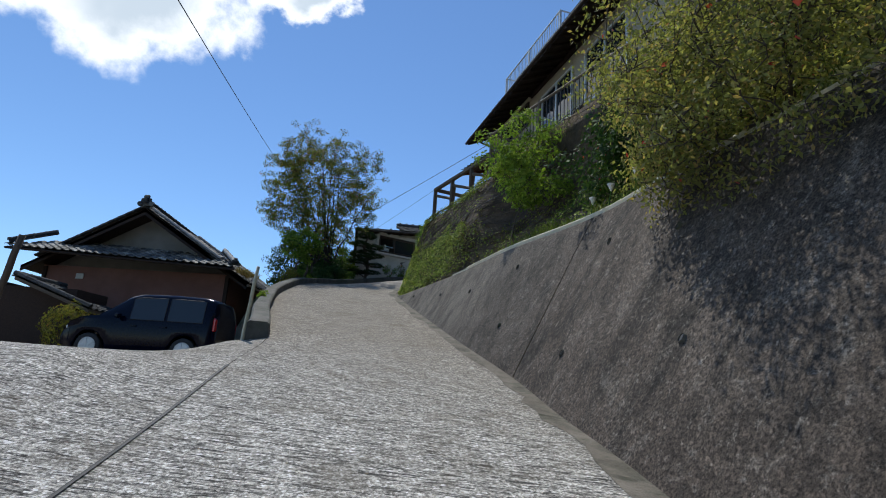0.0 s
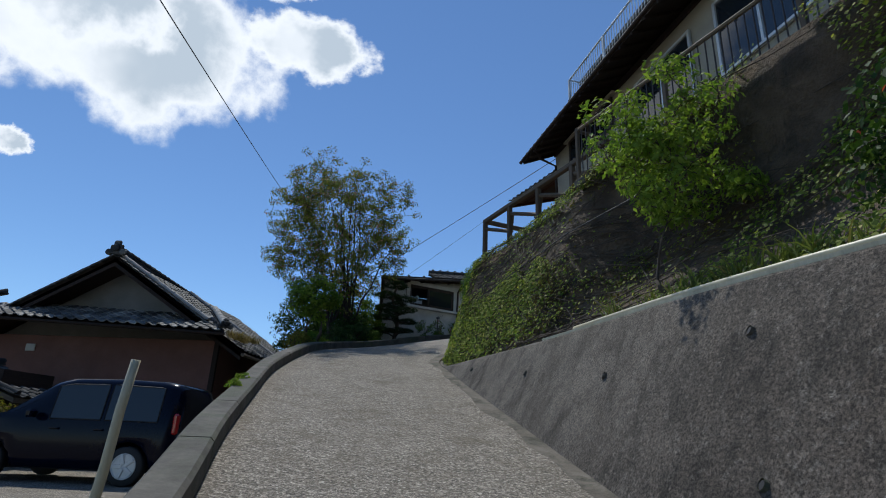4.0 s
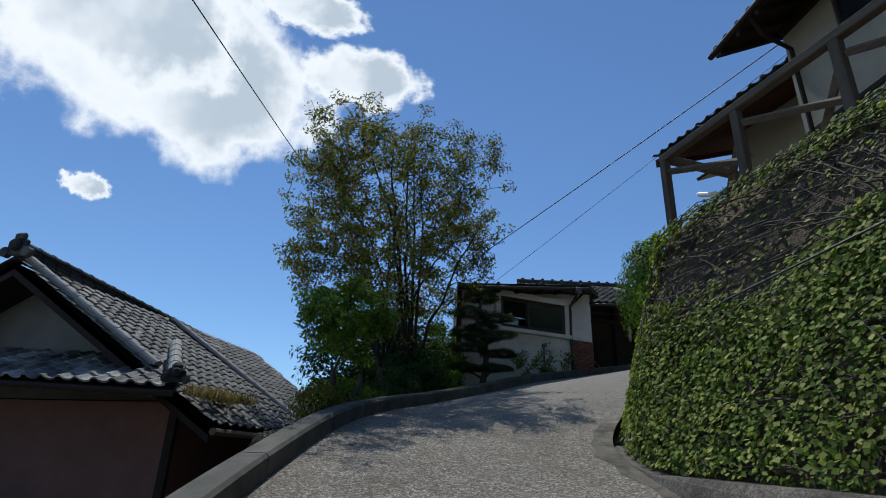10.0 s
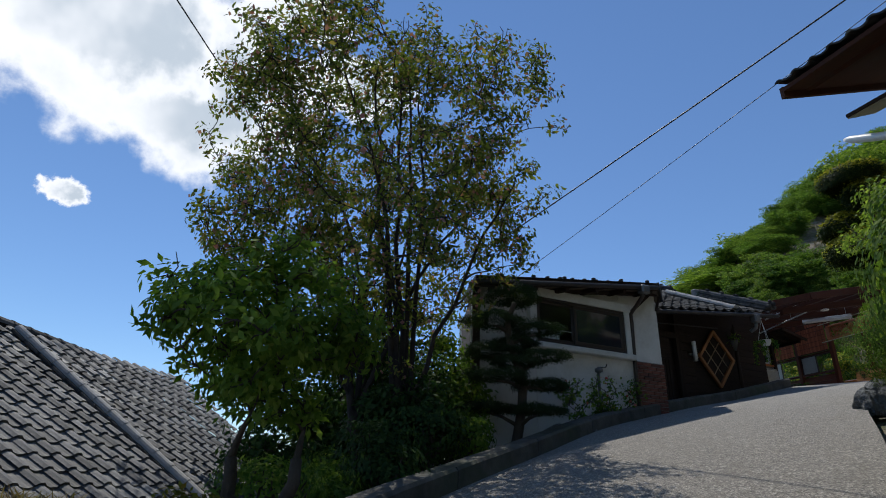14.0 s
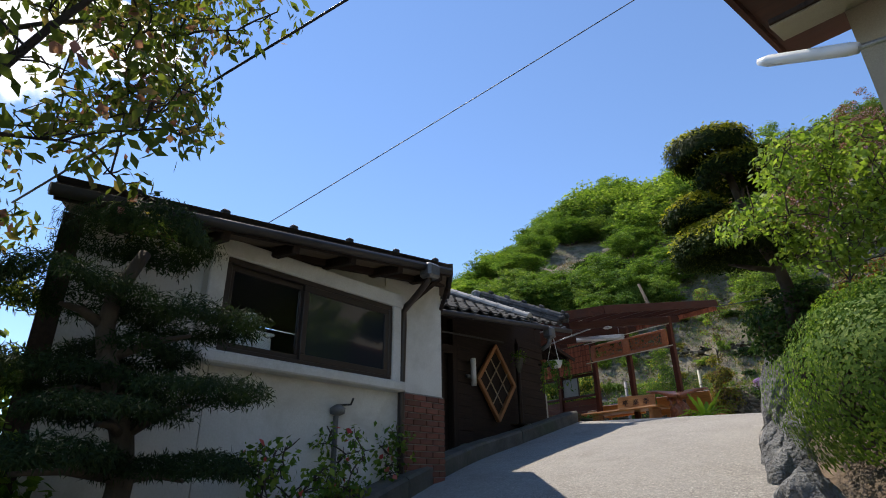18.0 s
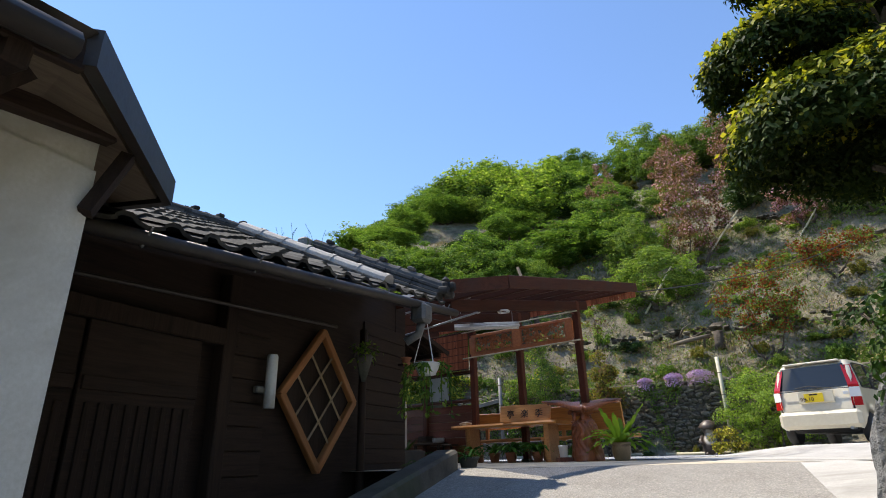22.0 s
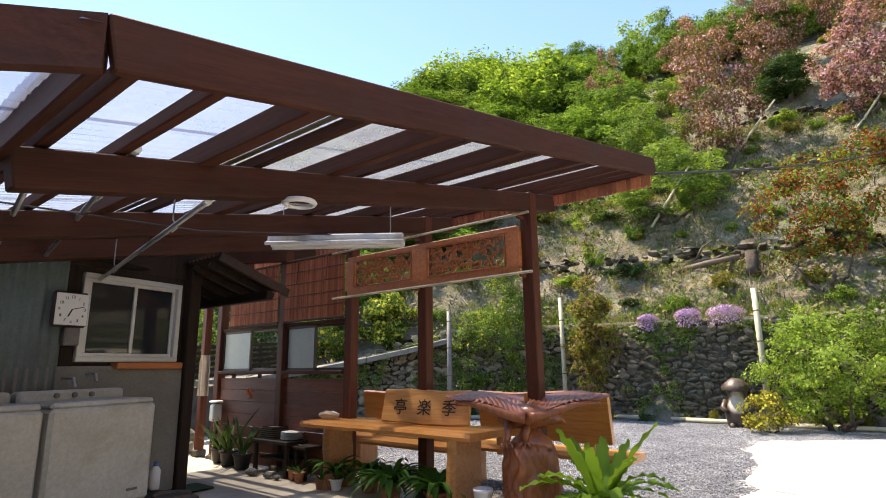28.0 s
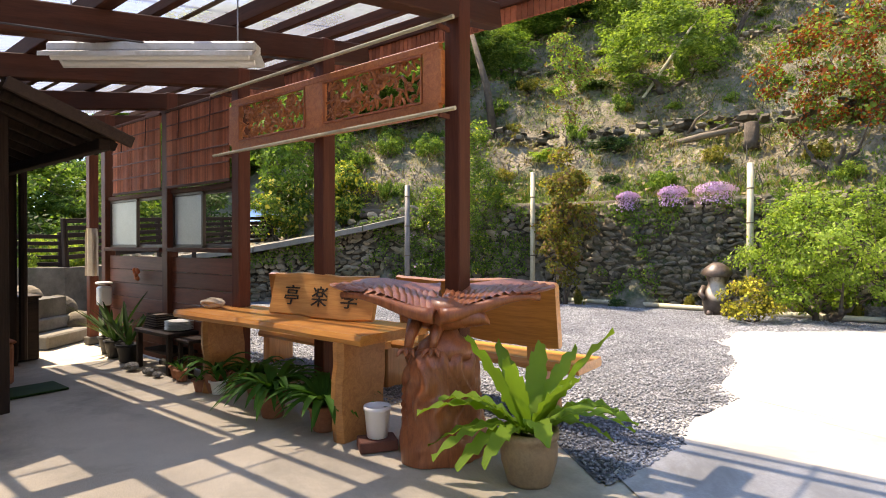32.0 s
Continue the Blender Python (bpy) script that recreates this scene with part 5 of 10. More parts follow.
        for c in range(ncol):
            u, v = (c + 0.5) * TILE_W, r * TILE_L
            if inside and not inside(u, v + TILE_L * 0.5):
                continue
            m = pm @ shift(u + rg.uniform(-0.004, 0.004), v + rg.uniform(-0.008, 0.008), rg.uniform(0, 0.006)) @ Matrix.Rotation(rg.uniform(-0.02, 0.02), 4, "Y")
            if count < singles:
                part("roof_tile", TILE_MESH, None, parent, m=m)
            else:
                a = np.array(m)
                n = len(vs)
                vs += [tuple(p) for p in (_tv @ a[:3, :3].T + a[:3, 3])]
                fs += [tuple(i + n for i in f) for f in _tf]
            count += 1
    if vs:
        me = bpy.data.meshes.new("mesh")
        me.from_pydata(vs, [], fs)
        me.materials.append(M[mat])
        part("roof_tiles", me, None, parent)["kind"] = "stuff"


def ridge(parent, a, b, courses=3, width=0.22, cap=0.09, pale=False, knobs=0.0):
    """A ridge: stacked flat courses with round cap tiles along the top."""
    a, b = Vector(a), Vector(b)
    d = (b - a).normalized()
    side = Vector((d.y, -d.x, 0)).normalized()
    up = side.cross(d)
    L = (b - a).length
    z = 0.0
    m = Matrix((d, -side, up)).transposed().to_4x4()
    m.translation = a
    for k in range(courses):
        w = width * (1 - 0.12 * k)
        n = max(int(L / 0.32), 1)
        flat = MB().box((0, 0, 0.022), (L / n - 0.008, w + (0.03 if k % 2 == 0 else 0.0), 0.04), None, 0.006).mesh(M["tile"])
        for i in range(n):
            part("ridge_course", flat, None, parent, m=m @ shift((i + 0.5) * L / n, 0, z))
        z += 0.046
    n = max(int(L / 0.30), 1)
    mb = MB()
    x1 = L / n + 0.02
    ring = [(math.cos(t) * cap, math.sin(t) * cap) for t in np.linspace(0, math.pi, 8)]
    r2 = [(y * 1.1, q * 1.1) for y, q in ring]
    mb.grid([[(0, y, q) for y, q in ring], [(x1 - 0.03, y, q) for y, q in ring]])
    mb.grid([[(x1 - 0.05, y, q) for y, q in r2], [(x1, y, q) for y, q in r2]])
    mb.add([(x1, y, q) for y, q in r2], [tuple(range(8))])
    mb.add([(0, y, q) for y, q in ring], [tuple(reversed(range(8)))])
    round_tile = mb.mesh(M["tile_pale"] if pale else M["tile"])
    for i in range(n):
        part("ridge_cap", round_tile, None, parent, "pale mortared cap tile" if pale else "", m=m @ shift(i * L / n, 0, z))
    if knobs:
        for i in range(int(L / knobs)):
            part("ridge_knob", MB().box(((i + 0.5) * knobs, 0, z + cap + 0.02), (0.09, 0.10, 0.05), None, 0.012), M["tile"], parent, m=m)


def ridge_end(parent, p, face, size=0.22):
    """An end tile: a rounded boss with a disc and two scrolls."""
    p, face = Vector(p), Vector(face).normalized()
    side = Vector((face.y, -face.x, 0)).normalized()
    m = Matrix((side, face, Vector((0, 0, 1)))).transposed().to_4x4()
    m.translation = p
    mb = MB()
    mb.box((0, 0, 0), (size * 1.5, 0.08, size * 1.1), None, 0.03)
    mb.box((0, 0, size * 0.75), (size * 0.9, 0.09, size * 0.6), None, 0.05)
    for sx in (-1, 1):
        mb.lathe([(0.01, -0.05), (size * 0.34, -0.05), (size * 0.34, 0.05), (size * 0.1, 0.07)], 12, shift(sx * size * 0.8, 0, -size * 0.3) @ Matrix.Rotation(radians(-90), 4, "X"))
    mb.lathe([(0.01, -0.05), (size * 0.42, -0.05), (size * 0.42, 0.05), (size * 0.30, 0.08), (0.01, 0.08)], 14, shift(0, 0.03, size * 0.15) @ Matrix.Rotation(radians(-90), 4, "X"))
    part("ridge_end_tile", mb, M["tile"], parent, m=m)


def left_house():
    h = thing("farmhouse", "old farmhouse with red mud walls and a weathered grey tiled roof", "house")
    # walls
    mb = MB().box((-11.4, 22.9, 3.6), (6.8, 6.9, 3.4))
    part("wall", mb, M["redmud"], h)
    mb = MB().add([(-14.6, 19.75, 5.35), (-8.0, 19.75, 5.35), (-11.2, 19.75, 7.43), (-14.6, 19.9, 5.35), (-8.0, 19.9, 5.35), (-11.2, 19.9, 7.43)], [(0, 1, 2), (5, 4, 3), (0, 2, 5, 3), (1, 4, 5, 2), (0, 3, 4, 1)])
    part("gable_wall", mb, M["greywall"], h, "grey plastered gable")
    for x in (-14.7, -8.05):
        part("corner_post", MB().box((x, 19.42, 3.6), (0.14, 0.08, 3.3), None, 0.01), M["dark"], h)
    part("skirting", MB().box((-11.4, 19.42, 2.35), (6.6, 0.05, 0.7), None, 0.01), M["darkh"], h, "dark charred boards along the wall foot")
    part("notice_plate", MB().box((-13.4, 19.42, 4.95), (0.28, 0.03, 0.2), None, 0.01), M["white"], h, "small pale notice plate")
    # main slopes
    ra, rb = Vector((-11.2, 18.95, 7.50)), Vector((-11.4, 27.3, 7.03))
    ea, eb = Vector((-7.15, 18.95, 4.98)), Vector((-7.25, 25.9, 4.98))
    wa, wb = Vector((-15.25, 18.95, 5.2)), Vector((-15.4, 27.4, 5.0))
    for a, b, nm in ((ea, eb, "roof_board"), (wa, wb, "roof_board")):
        dn = Vector((0, 0, -0.05))
        part(nm, MB().add([a + dn, b + dn, rb + dn, ra + dn, a + dn * 3, b + dn * 3, rb + dn * 3, ra + dn * 3], [(0, 1, 2, 3), (7, 6, 5, 4), (0, 4, 5, 1), (1, 5, 6, 2), (3, 2, 6, 7), (0, 3, 7, 4)]), M["darkh"], h)
    L = (eb - ea).length
    sl = (ra - ea)
    def right_side(u, v):
        return u < L + 0.29 * v
    tile_roof(h, ea, eb - ea, sl, L + 1.5, sl.length, right_side, 300, 3, "tile_old")
    tile_roof(h, wb, wa - wb, ra - wa, L, (ra - wa).length, None, 0, 4, "tile_old")
    ridge(h, ra + Vector((0, 0, 0.02)), rb + Vector((0, 0, 0.02)), 5, 0.26, 0.10)
    ridge_end(h, ra + Vector((0, -0.06, 0.2)), (0, -1, 0), 0.26)
    ridge_end(h, rb + Vector((0, 0.06, 0.28)), (0, 1, 0), 0.22)
    # verge rolls along the gable
    nrm = Vector((0, 0, 0.07))
    ridge(h, ra.lerp(ea, 0.03) + nrm + Vector((0, 0.1, 0)), ra.lerp(ea, 0.72) + nrm + Vector((0, 0.1, 0)), 1, 0.2, 0.075, True)
    ridge(h, ra.lerp(ea, 0.04) + nrm + Vector((0, 3.9, -0.04)), ra.lerp(ea, 0.98) + nrm + Vector((0, 3.9, -0.1)), 1, 0.16, 0.07, True)
    ridge(h, ra.lerp(wa, 0.03) + nrm + Vector((0, 0.1, 0)), ra.lerp(wa, 0.9) + nrm + Vector((0, 0.1, 0)), 1, 0.2, 0.075)
    ridge(h, rb.lerp(eb, 0.03) + nrm, rb.lerp(eb, 0.98) + nrm, 1, 0.16, 0.06)
    for a in (ea, wa):
        part("bargeboard", MB().add([ra + Vector((0, 0.0, -0.05)), a + Vector((0, 0.0, -0.05)), a + Vector((0, 0, -0.25)), ra + Vector((0, 0, -0.27)), ra + Vector((0, 0.05, -0.05)), a + Vector((0, 0.05, -0.05)), a + Vector((0, 0.05, -0.25)), ra + Vector((0, 0.05, -0.27))], [(0, 1, 2, 3), (7, 6, 5, 4), (0, 4, 5, 1), (3, 2, 6, 7), (1, 5, 6, 2)]), M["dark"], h)
    # skirt roof below the gable
    sa, sb = Vector((-15.4, 18.25, 5.70)), Vector((-7.43, 18.42, 5.40))
    su = Vector((0.02, 1.42, 0.60))
    sl2 = sb - sa
    def skirt(u, v):
        return v * 0.75 < u < sl2.length - v * 0.75
    tile_roof(h, sa, sl2, su, sl2.length, su.length, skirt, 0, 5, "tile_old")
    dn = Vector((0, 0, -0.04))
    part("skirt_board", MB().add([sa + dn, sb + dn, sb + su + dn + Vector((-0.9, 0, 0)), sa + su + dn + Vector((0.9, 0, 0)), sa + dn * 3, sb + dn * 3, sb + su + dn * 3 + Vector((-0.9, 0, 0)), sa + su + dn * 3 + Vector((0.9, 0, 0))], [(0, 1, 2, 3), (7, 6, 5, 4), (0, 4, 5, 1), (1, 5, 6, 2), (0, 3, 7, 4)]), M["darkh"], h)
    part("eave_board", MB().tube([sa + dn * 2, sb + dn * 2], 0.035, 6), M["dark"], h)
    ridge(h, sb + Vector((-0.95, 1.15, 0.72)), sb + Vector((-0.06, 0.02, 0.10)), 2, 0.18, 0.09, True)
    ridge_end(h, sb + Vector((0.0, -0.02, 0.16)), (0.6, -0.8, 0), 0.16)
    ridge(h, sa + Vector((0.95, 1.1, 0.72)), sa + Vector((0.1, 0.05, 0.10)), 2, 0.18, 0.09)
    # rafters under the right eave
    for k in range(18):
        y = 19.2 + k * 0.38
        p = Vector((-7.2, y, 4.90))
        part("rafter", MB().tube([p, p + (ra - ea).normalized() * 1.0], 0.03, 4), M["dark"], h)
    part("gutter", MB().tube([ea + Vector((0.05, 0, -0.1)), eb + Vector((0.05, 0, -0.1))], 0.05, 8), M["grey_wood"], h)
    return h


left_house()
grass_tufts("moss_grass", "tufts of dry grass growing on the old tiles", [(-7.5 + rnd(-0.25, 0.25), 19.3 + rnd(-0.5, 0.9), 5.35) for _ in range(26)], "straw", 26, 0.2, 8)


def shed():
    s = thing("garden_shed", "low shed with a weathered tiled roof beside the parking place", "shed")
    # the shed's shadow is put into this dark wall colour
    part("wall", MB().box((-12.3, 17.0, 3.0), (2.3, 1.5, 2.1)), M["dark_rough"], s)
    a, b = Vector((-12.9, 15.95, 4.30)), Vector((-12.9, 18.1, 4.30))
    e0, e1 = Vector((-10.5, 15.95, 3.45)), Vector((-10.5, 18.1, 3.45))
    tile_roof(s, e0, e1 - e0, a - e0, 2.15, (a - e0).length, None, 0, 6)
    part("roof_board", MB().add([e0, e1, b, a, e0 - Vector((0, 0, 0.1)), e1 - Vector((0, 0, 0.1)), b - Vector((0, 0, 0.1)), a - Vector((0, 0, 0.1))], [(0, 1, 2, 3), (7, 6, 5, 4), (0, 4, 5, 1), (1, 5, 6, 2), (3, 2, 6, 7), (0, 3, 7, 4)]), M["grey_wood"], s)
    ridge(s, a, b, 2, 0.2, 0.08)
    ridge(s, a + Vector((0, 0.05, 0.06)), e0 + Vector((0, 0.05, 0.06)), 1, 0.15, 0.06)
    part("wall", MB().box((-14.9, 17.0, 3.1), (1.9, 1.4, 2.3)), M["dark_rough"], s)


shed()
shrub("yellow_shrub", "straggly shrub with yellow-brown leaves", "bush", (-10.6, 15.4, 2.75), (0.8, 0.5, 0.75), 3200, 0.06, "leaf_olive", 61, 0.2)


def leaning_pole(name, label, a, b, r, mat):
    return thing(name, label, "post", None, MB().tube([Vector(a).lerp(Vector(b), t) + Vector((noise.noise(Vector((t * 3, r, 1))) * r, 0, 0)) for t in np.linspace(0, 1, 7)], [r * lerp(1.05, 0.85, t) for t in np.linspace(0, 1, 7)], 10), M[mat], smooth=True)


leaning_pole("wooden_post", "dark weathered wooden post leaning beside the parking place", (-11.25, 13.3, 1.9), (-10.8, 13.3, 4.95), 0.09, "grey_woodz")
leaning_pole("marker_post", "slim bamboo marker post at the end of the kerb", (-2.66, 7.30, 1.9), (-2.55, 7.30, 3.33), 0.026, "bamboo")
leaning_pole("short_post", "short dark post standing beside the shed", (-12.2, 13.6, 1.9), (-12.1, 13.6, 3.75), 0.07, "grey_woodz")


# ---- cars ----
def car(name, label, m, L, W, H, paint, top, belt, glass_x, wheels, rim, tyre_r, hatch=True):
    """A small car, nose towards +x. top: the roof line as (x, z); glass_x: side windows as (x0, x1)."""
    c = thing(name, label, "car", m)
    hw = W / 2
    xs = sorted({round(x, 3) for x in list(np.linspace(0.0, L, 44)) + [0.03, 0.08, L - 0.03, L - 0.08]})

    def ring(x):
        zt = along(top, x)[0]
        end = min(smooth01(x / 0.22), smooth01((L - x) / 0.35))
        w = hw * lerp(0.86, 1.0, end)
        zb = 0.24 + 0.05 * (1 - end)
        bl = min(belt, zt - 0.02)
        hi = max(zt - belt, 0.0)
        wt = w * (1 - 0.17 * min(hi / 0.6, 1))
        half = [(w * 0.90, zb), (w * 0.985, zb + 0.10), (w, 0.45), (w, lerp(0.45, bl, 0.6)), (w * 0.975, bl), (lerp(w * 0.975, wt, 0.85), bl + hi * 0.86), (wt * 0.90, zt - 0.012), (wt * 0.6, zt + 0.008)]
        return half

    rows = []
    for x in xs:
        half = ring(x)
        rows.append([(x, -y, z) for y, z in half] + [(x, y, z) for y, z in reversed(half)])
    # wheel arches: lift the sill over the wheels
    for r, x in zip(rows, xs):
        for wx in wheels:
            d = abs(x - wx)
            if d < tyre_r + 0.07:
                lift = math.sqrt((tyre_r + 0.07) ** 2 - d * d) + tyre_r
                for i in (0, 1, 2, len(r) - 3, len(r) - 2, len(r) - 1):
                    r[i] = (r[i][0], r[i][1], max(r[i][2], lift))
    mb = MB().grid(rows)
    n = len(rows[0])
    mb.add(rows[0], [tuple(range(n))])
    mb.add(rows[-1], [tuple(reversed(range(n)))])
    part("body", mb, M[paint], c, smooth=True)
    part("underbody", MB().box((L / 2, 0, 0.32), (L - 0.4, W * 0.78, 0.22), None, 0.05), M["black"], c)

    def on_side(x, f, off=0.006):
        half = ring(x)
        (y0, z0), (y1, z1) = half[4], half[5]
        return lerp(y0, y1, f) + off, lerp(z0, z1, f)

    for x0, x1 in glass_x:
        for sgn in (-1, 1):
            g = MB()
            cols = np.linspace(x0, x1, 8)
            lo, hi_ = [], []
            for x in cols:
                y, z = on_side(x, 0.06)
                lo.append((x, sgn * y, z))
                y, z = on_side(x, 0.98)
                hi_.append((x, sgn * y, z))
            g.grid([lo, hi_])
            part("side_window", g, M["pane_dark"], c)
            f = MB().tube([lo[0], *hi_, lo[-1], lo[0]], 0.011, 4)
            part("window_frame", f, M["black"], c)
    for wx in wheels:
        for sgn in (-1, 1):
            wm = shift(wx, sgn * (hw - 0.08), tyre_r) @ Matrix.Rotation(radians(-90 * sgn), 4, "X")
            wh = part("wheel", MB().lathe([(tyre_r * 0.62, 0.075), (tyre_r * 0.93, 0.085), (tyre_r, 0.06), (tyre_r, -0.07), (tyre_r * 0.93, -0.085), (tyre_r * 0.62, -0.08)], 28), M["black"], c, smooth=True, m=wm)
            rm = MB().lathe([(0.02, 0.085), (tyre_r * 0.14, 0.09), (tyre_r * 0.16, 0.079), (tyre_r * 0.58, 0.079), (tyre_r * 0.63, 0.092), (tyre_r * 0.66, 0.088), (tyre_r * 0.66, 0.06)], 24)
            for k in range(5):
                a = 2 * math.pi * k / 5
                rm.box((tyre_r * 0.34, 0, 0.088), (tyre_r * 0.52, tyre_r * 0.2, 0.024), Matrix.Rotation(a, 4, "Z"), 0.008)
            part("rim", rm, M[rim], wh, "silver alloy rim")
    return c, ring, hw


def dark_van():
    m = shift(-5.95, 14.9, 2.06) @ turn_z(180 + 3)
    top = [(0, 1.25), (0.03, 1.48), (0.10, 1.64), (0.4, 1.70), (1.2, 1.72), (2.0, 1.70), (2.3, 1.62), (2.95, 1.10), (3.35, 1.02), (3.72, 0.88), (3.85, 0.6)]
    c, _, _ = car("van", "dark navy blue minivan parked on the apron", m, 3.85, 1.66, 1.68, "navy", top, 0.98, ((0.35, 1.25), (1.32, 2.18)), (0.75, 3.1), "alu", 0.31)
    part("windscreen", MB().grid([[(2.93, -0.62, 1.13), (2.93, 0.62, 1.13)], [(2.38, -0.58, 1.58), (2.38, 0.58, 1.58)]]), M["pane_dark"], c)
    for s in (-1, 1):
        part("headlight", MB().box((3.66, s * 0.62, 0.74), (0.22, 0.26, 0.14), None, 0.04), M["plastic"], c, "clear headlight")
        part("tail_light", MB().box((0.06, s * 0.74, 1.0), (0.10, 0.10, 0.34), None, 0.03), M["lamp_red"], c, "red tail light")
        part("wing_mirror", MB().box((2.42, s * 0.93, 1.08), (0.12, 0.18, 0.13), None, 0.03), M["navy"], c)
        for x in (1.55, 2.3):
            part("door_handle", MB().box((x - 0.25, s * 0.845, 0.86), (0.16, 0.03, 0.03), None, 0.008), M["navy"], c)
    part("number_plate", MB().box((3.86, 0, 0.5), (0.02, 0.33, 0.165), None, 0.004), M["plastic"], c, "white number plate")
    part("grille", MB().box((3.84, 0, 0.68), (0.03, 0.7, 0.08), None, 0.01), M["black"], c)
    part("roof_trim", MB().tube([(0.4, -0.72, 1.655), (1.3, -0.73, 1.69), (2.1, -0.7, 1.645)], 0.012, 5), M["alu"], c)


M["navy"] = plain("navy_car_paint", (0.002, 0.003, 0.012), 0.14, 0.0, 0.0, 0.2)
M["cream"] = plain("cream_car_paint", (0.62, 0.57, 0.44), 0.3, 0.0, 0.7)
M["lamp_red"] = plain("red_lamp_glass", (0.42, 0.012, 0.014), 0.15, 0.0, 0.5)
M["plate_yellow"] = plain("yellow_plate", (0.68, 0.5, 0.02), 0.45)
dark_van()

# ---- house above the bank ----
MR = Matrix(((0.471, 0.882, 0, -0.78), (-0.882, 0.471, 0, 19.05), (0, 0, 1, 0), (0, 0, 0, 1)))


# the house stands slightly askew to the deck
MRH = MR @ shift(0.06, 1.13, 0) @ turn_z(-11) @ shift(-0.15, -0.52, 0.1)


def quad_slab(a, b, c, d, t):
    """A sloping slab with corners a, b, c, d and thickness t downwards."""
    lo = [(x, y, z - t) for x, y, z in (a, b, c, d)]
    return MB().add([a, b, c, d, *lo], [(0, 1, 2, 3), (7, 6, 5, 4), (0, 4, 5, 1), (1, 5, 6, 2), (2, 6, 7, 3), (3, 7, 4, 0)])


def right_house():
    h = thing("hillside_house", "two-storey beige house with dark eaves standing above the bank", "house", MRH)
    part("wall", MB().box((5.6, 4.4, 9.2), (9.8, 6.0, 3.6)), M["beige"], h)
    part("wall", MB().box((6.0, 5.2, 12.3), (8.6, 4.4, 2.6)), M["beige"], h)
    part("skirting_board", MB().box((5.6, 1.385, 9.05), (9.8, 0.03, 0.08), None, 0.006), M["dark"], h)
    part("wall_plate", MB().box((5.6, 1.37, 10.92), (9.8, 0.05, 0.16), None, 0.01), M["dark"], h)
    # main eave
    part("soffit", quad_slab((0.2, 0.62, 10.83), (10.7, 0.62, 10.83), (10.7, 2.9, 11.85), (0.2, 2.9, 11.85), 0.06), M["darkh"], h)
    tile_roof(h, Vector((0.2, 0.60, 10.88)), (1, 0, 0), (0, 2.3, 1.03), 10.5, 2.4, None, 0, 12)
    part("fascia", MB().box((5.45, 0.60, 10.82), (10.5, 0.04, 0.12), None, 0.008), M["darkh"], h)
    part("gutter", MB().tube([(0.15, 0.52, 10.80), (10.7, 0.52, 10.80)], 0.05, 8), M["dark"], h)
    part("downpipe", MB().tube([(1.1, 0.54, 10.78), (1.0, 0.8, 10.55), (0.9, 1.3, 10.45), (0.9, 1.34, 8.0)], 0.035, 8), M["dark"], h)
    for k in range(23):
        x = 0.4 + k * 0.44
        part("rafter", MB().box((x, 1.2, 10.98), (0.05, 1.5, 0.07), Matrix.Translation((0, 0, 0)) @ shift(x, 1.2, 10.98) @ Matrix.Rotation(math.atan2(1.03, 2.3), 4, "X") @ shift(-x, -1.2, -10.98), 0), M["dark"], h)
    # window band
    for x0, x1 in ((1.7, 2.75), (2.8, 3.9)):
        w = part("window", MB().box(((x0 + x1) / 2, 1.375, 10.42), (x1 - x0, 0.02, 0.72)), M["pane_dark"], h)
        fr = MB()
        for z in (10.05, 10.79):
            fr.box(((x0 + x1) / 2, 1.355, z), (x1 - x0 + 0.06, 0.06, 0.05), None, 0.006)
        for x in (x0, x1):
            fr.box((x, 1.355, 10.42), (0.05, 0.06, 0.78), None, 0.006)
        part("frame", fr, M["bronze"], w)
    part("window_lintel", MB().box((2.8, 1.33, 10.85), (2.6, 0.14, 0.05), None, 0.008), M["beige"], h)
    for x0 in (4.9, 7.4):
        w = part("window", MB().box((x0 + 0.9, 1.375, 9.7), (1.8, 0.02, 1.5)), M["pane_dark"], h)
        fr = MB()
        for z in (8.95, 10.45):
            fr.box((x0 + 0.9, 1.355, z), (1.86, 0.06, 0.06), None, 0.006)
        for x in (x0, x0 + 0.9, x0 + 1.8):
            fr.box((x, 1.355, 9.7), (0.06, 0.06, 1.5), None, 0.006)
        part("frame", fr, M["alu"], w)
    # upper roof and white balcony
    part("soffit", quad_slab((0.9, 1.4, 12.0), (10.3, 1.4, 12.0), (10.3, 3.4, 12.3), (0.9, 3.4, 12.3), 0.12), M["darkh"], h)
    part("roof", quad_slab((0.6, 2.3, 13.7), (10.6, 2.3, 13.7), (10.6, 5.5, 15.0), (0.6, 5.5, 15.0), 0.12), M["tile"], h)
    bal = thing("balcony", "white painted metal balcony railing above the eave", "balcony", MRH)
    for z in (12.12, 13.16):
        part("rail", MB().tube([(1.3, 3.2, z), (1.3, 1.62, z), (5.5, 1.62, z), (5.5, 3.4, z)], 0.028, 8), M["white_paint"], bal)
    for k in range(34):
        x = 1.42 + k * 0.12
        part("baluster", MB().tube([(x, 1.62, 12.12), (x, 1.62, 13.16)], 0.011, 5), M["white_paint"], bal)
    for x in (1.3, 5.5):
        for k in range(11):
            y = 1.75 + k * 0.13
            part("baluster", MB().tube([(x, y, 12.12), (x, y, 13.16)], 0.011, 5), M["white_paint"], bal)
    for x, y in ((1.3, 1.62), (3.3, 1.62), (5.5, 1.62)):
        part("post", MB().box((x, y, 12.62), (0.06, 0.06, 1.12), None, 0.008), M["white_paint"], bal)
    # far wing
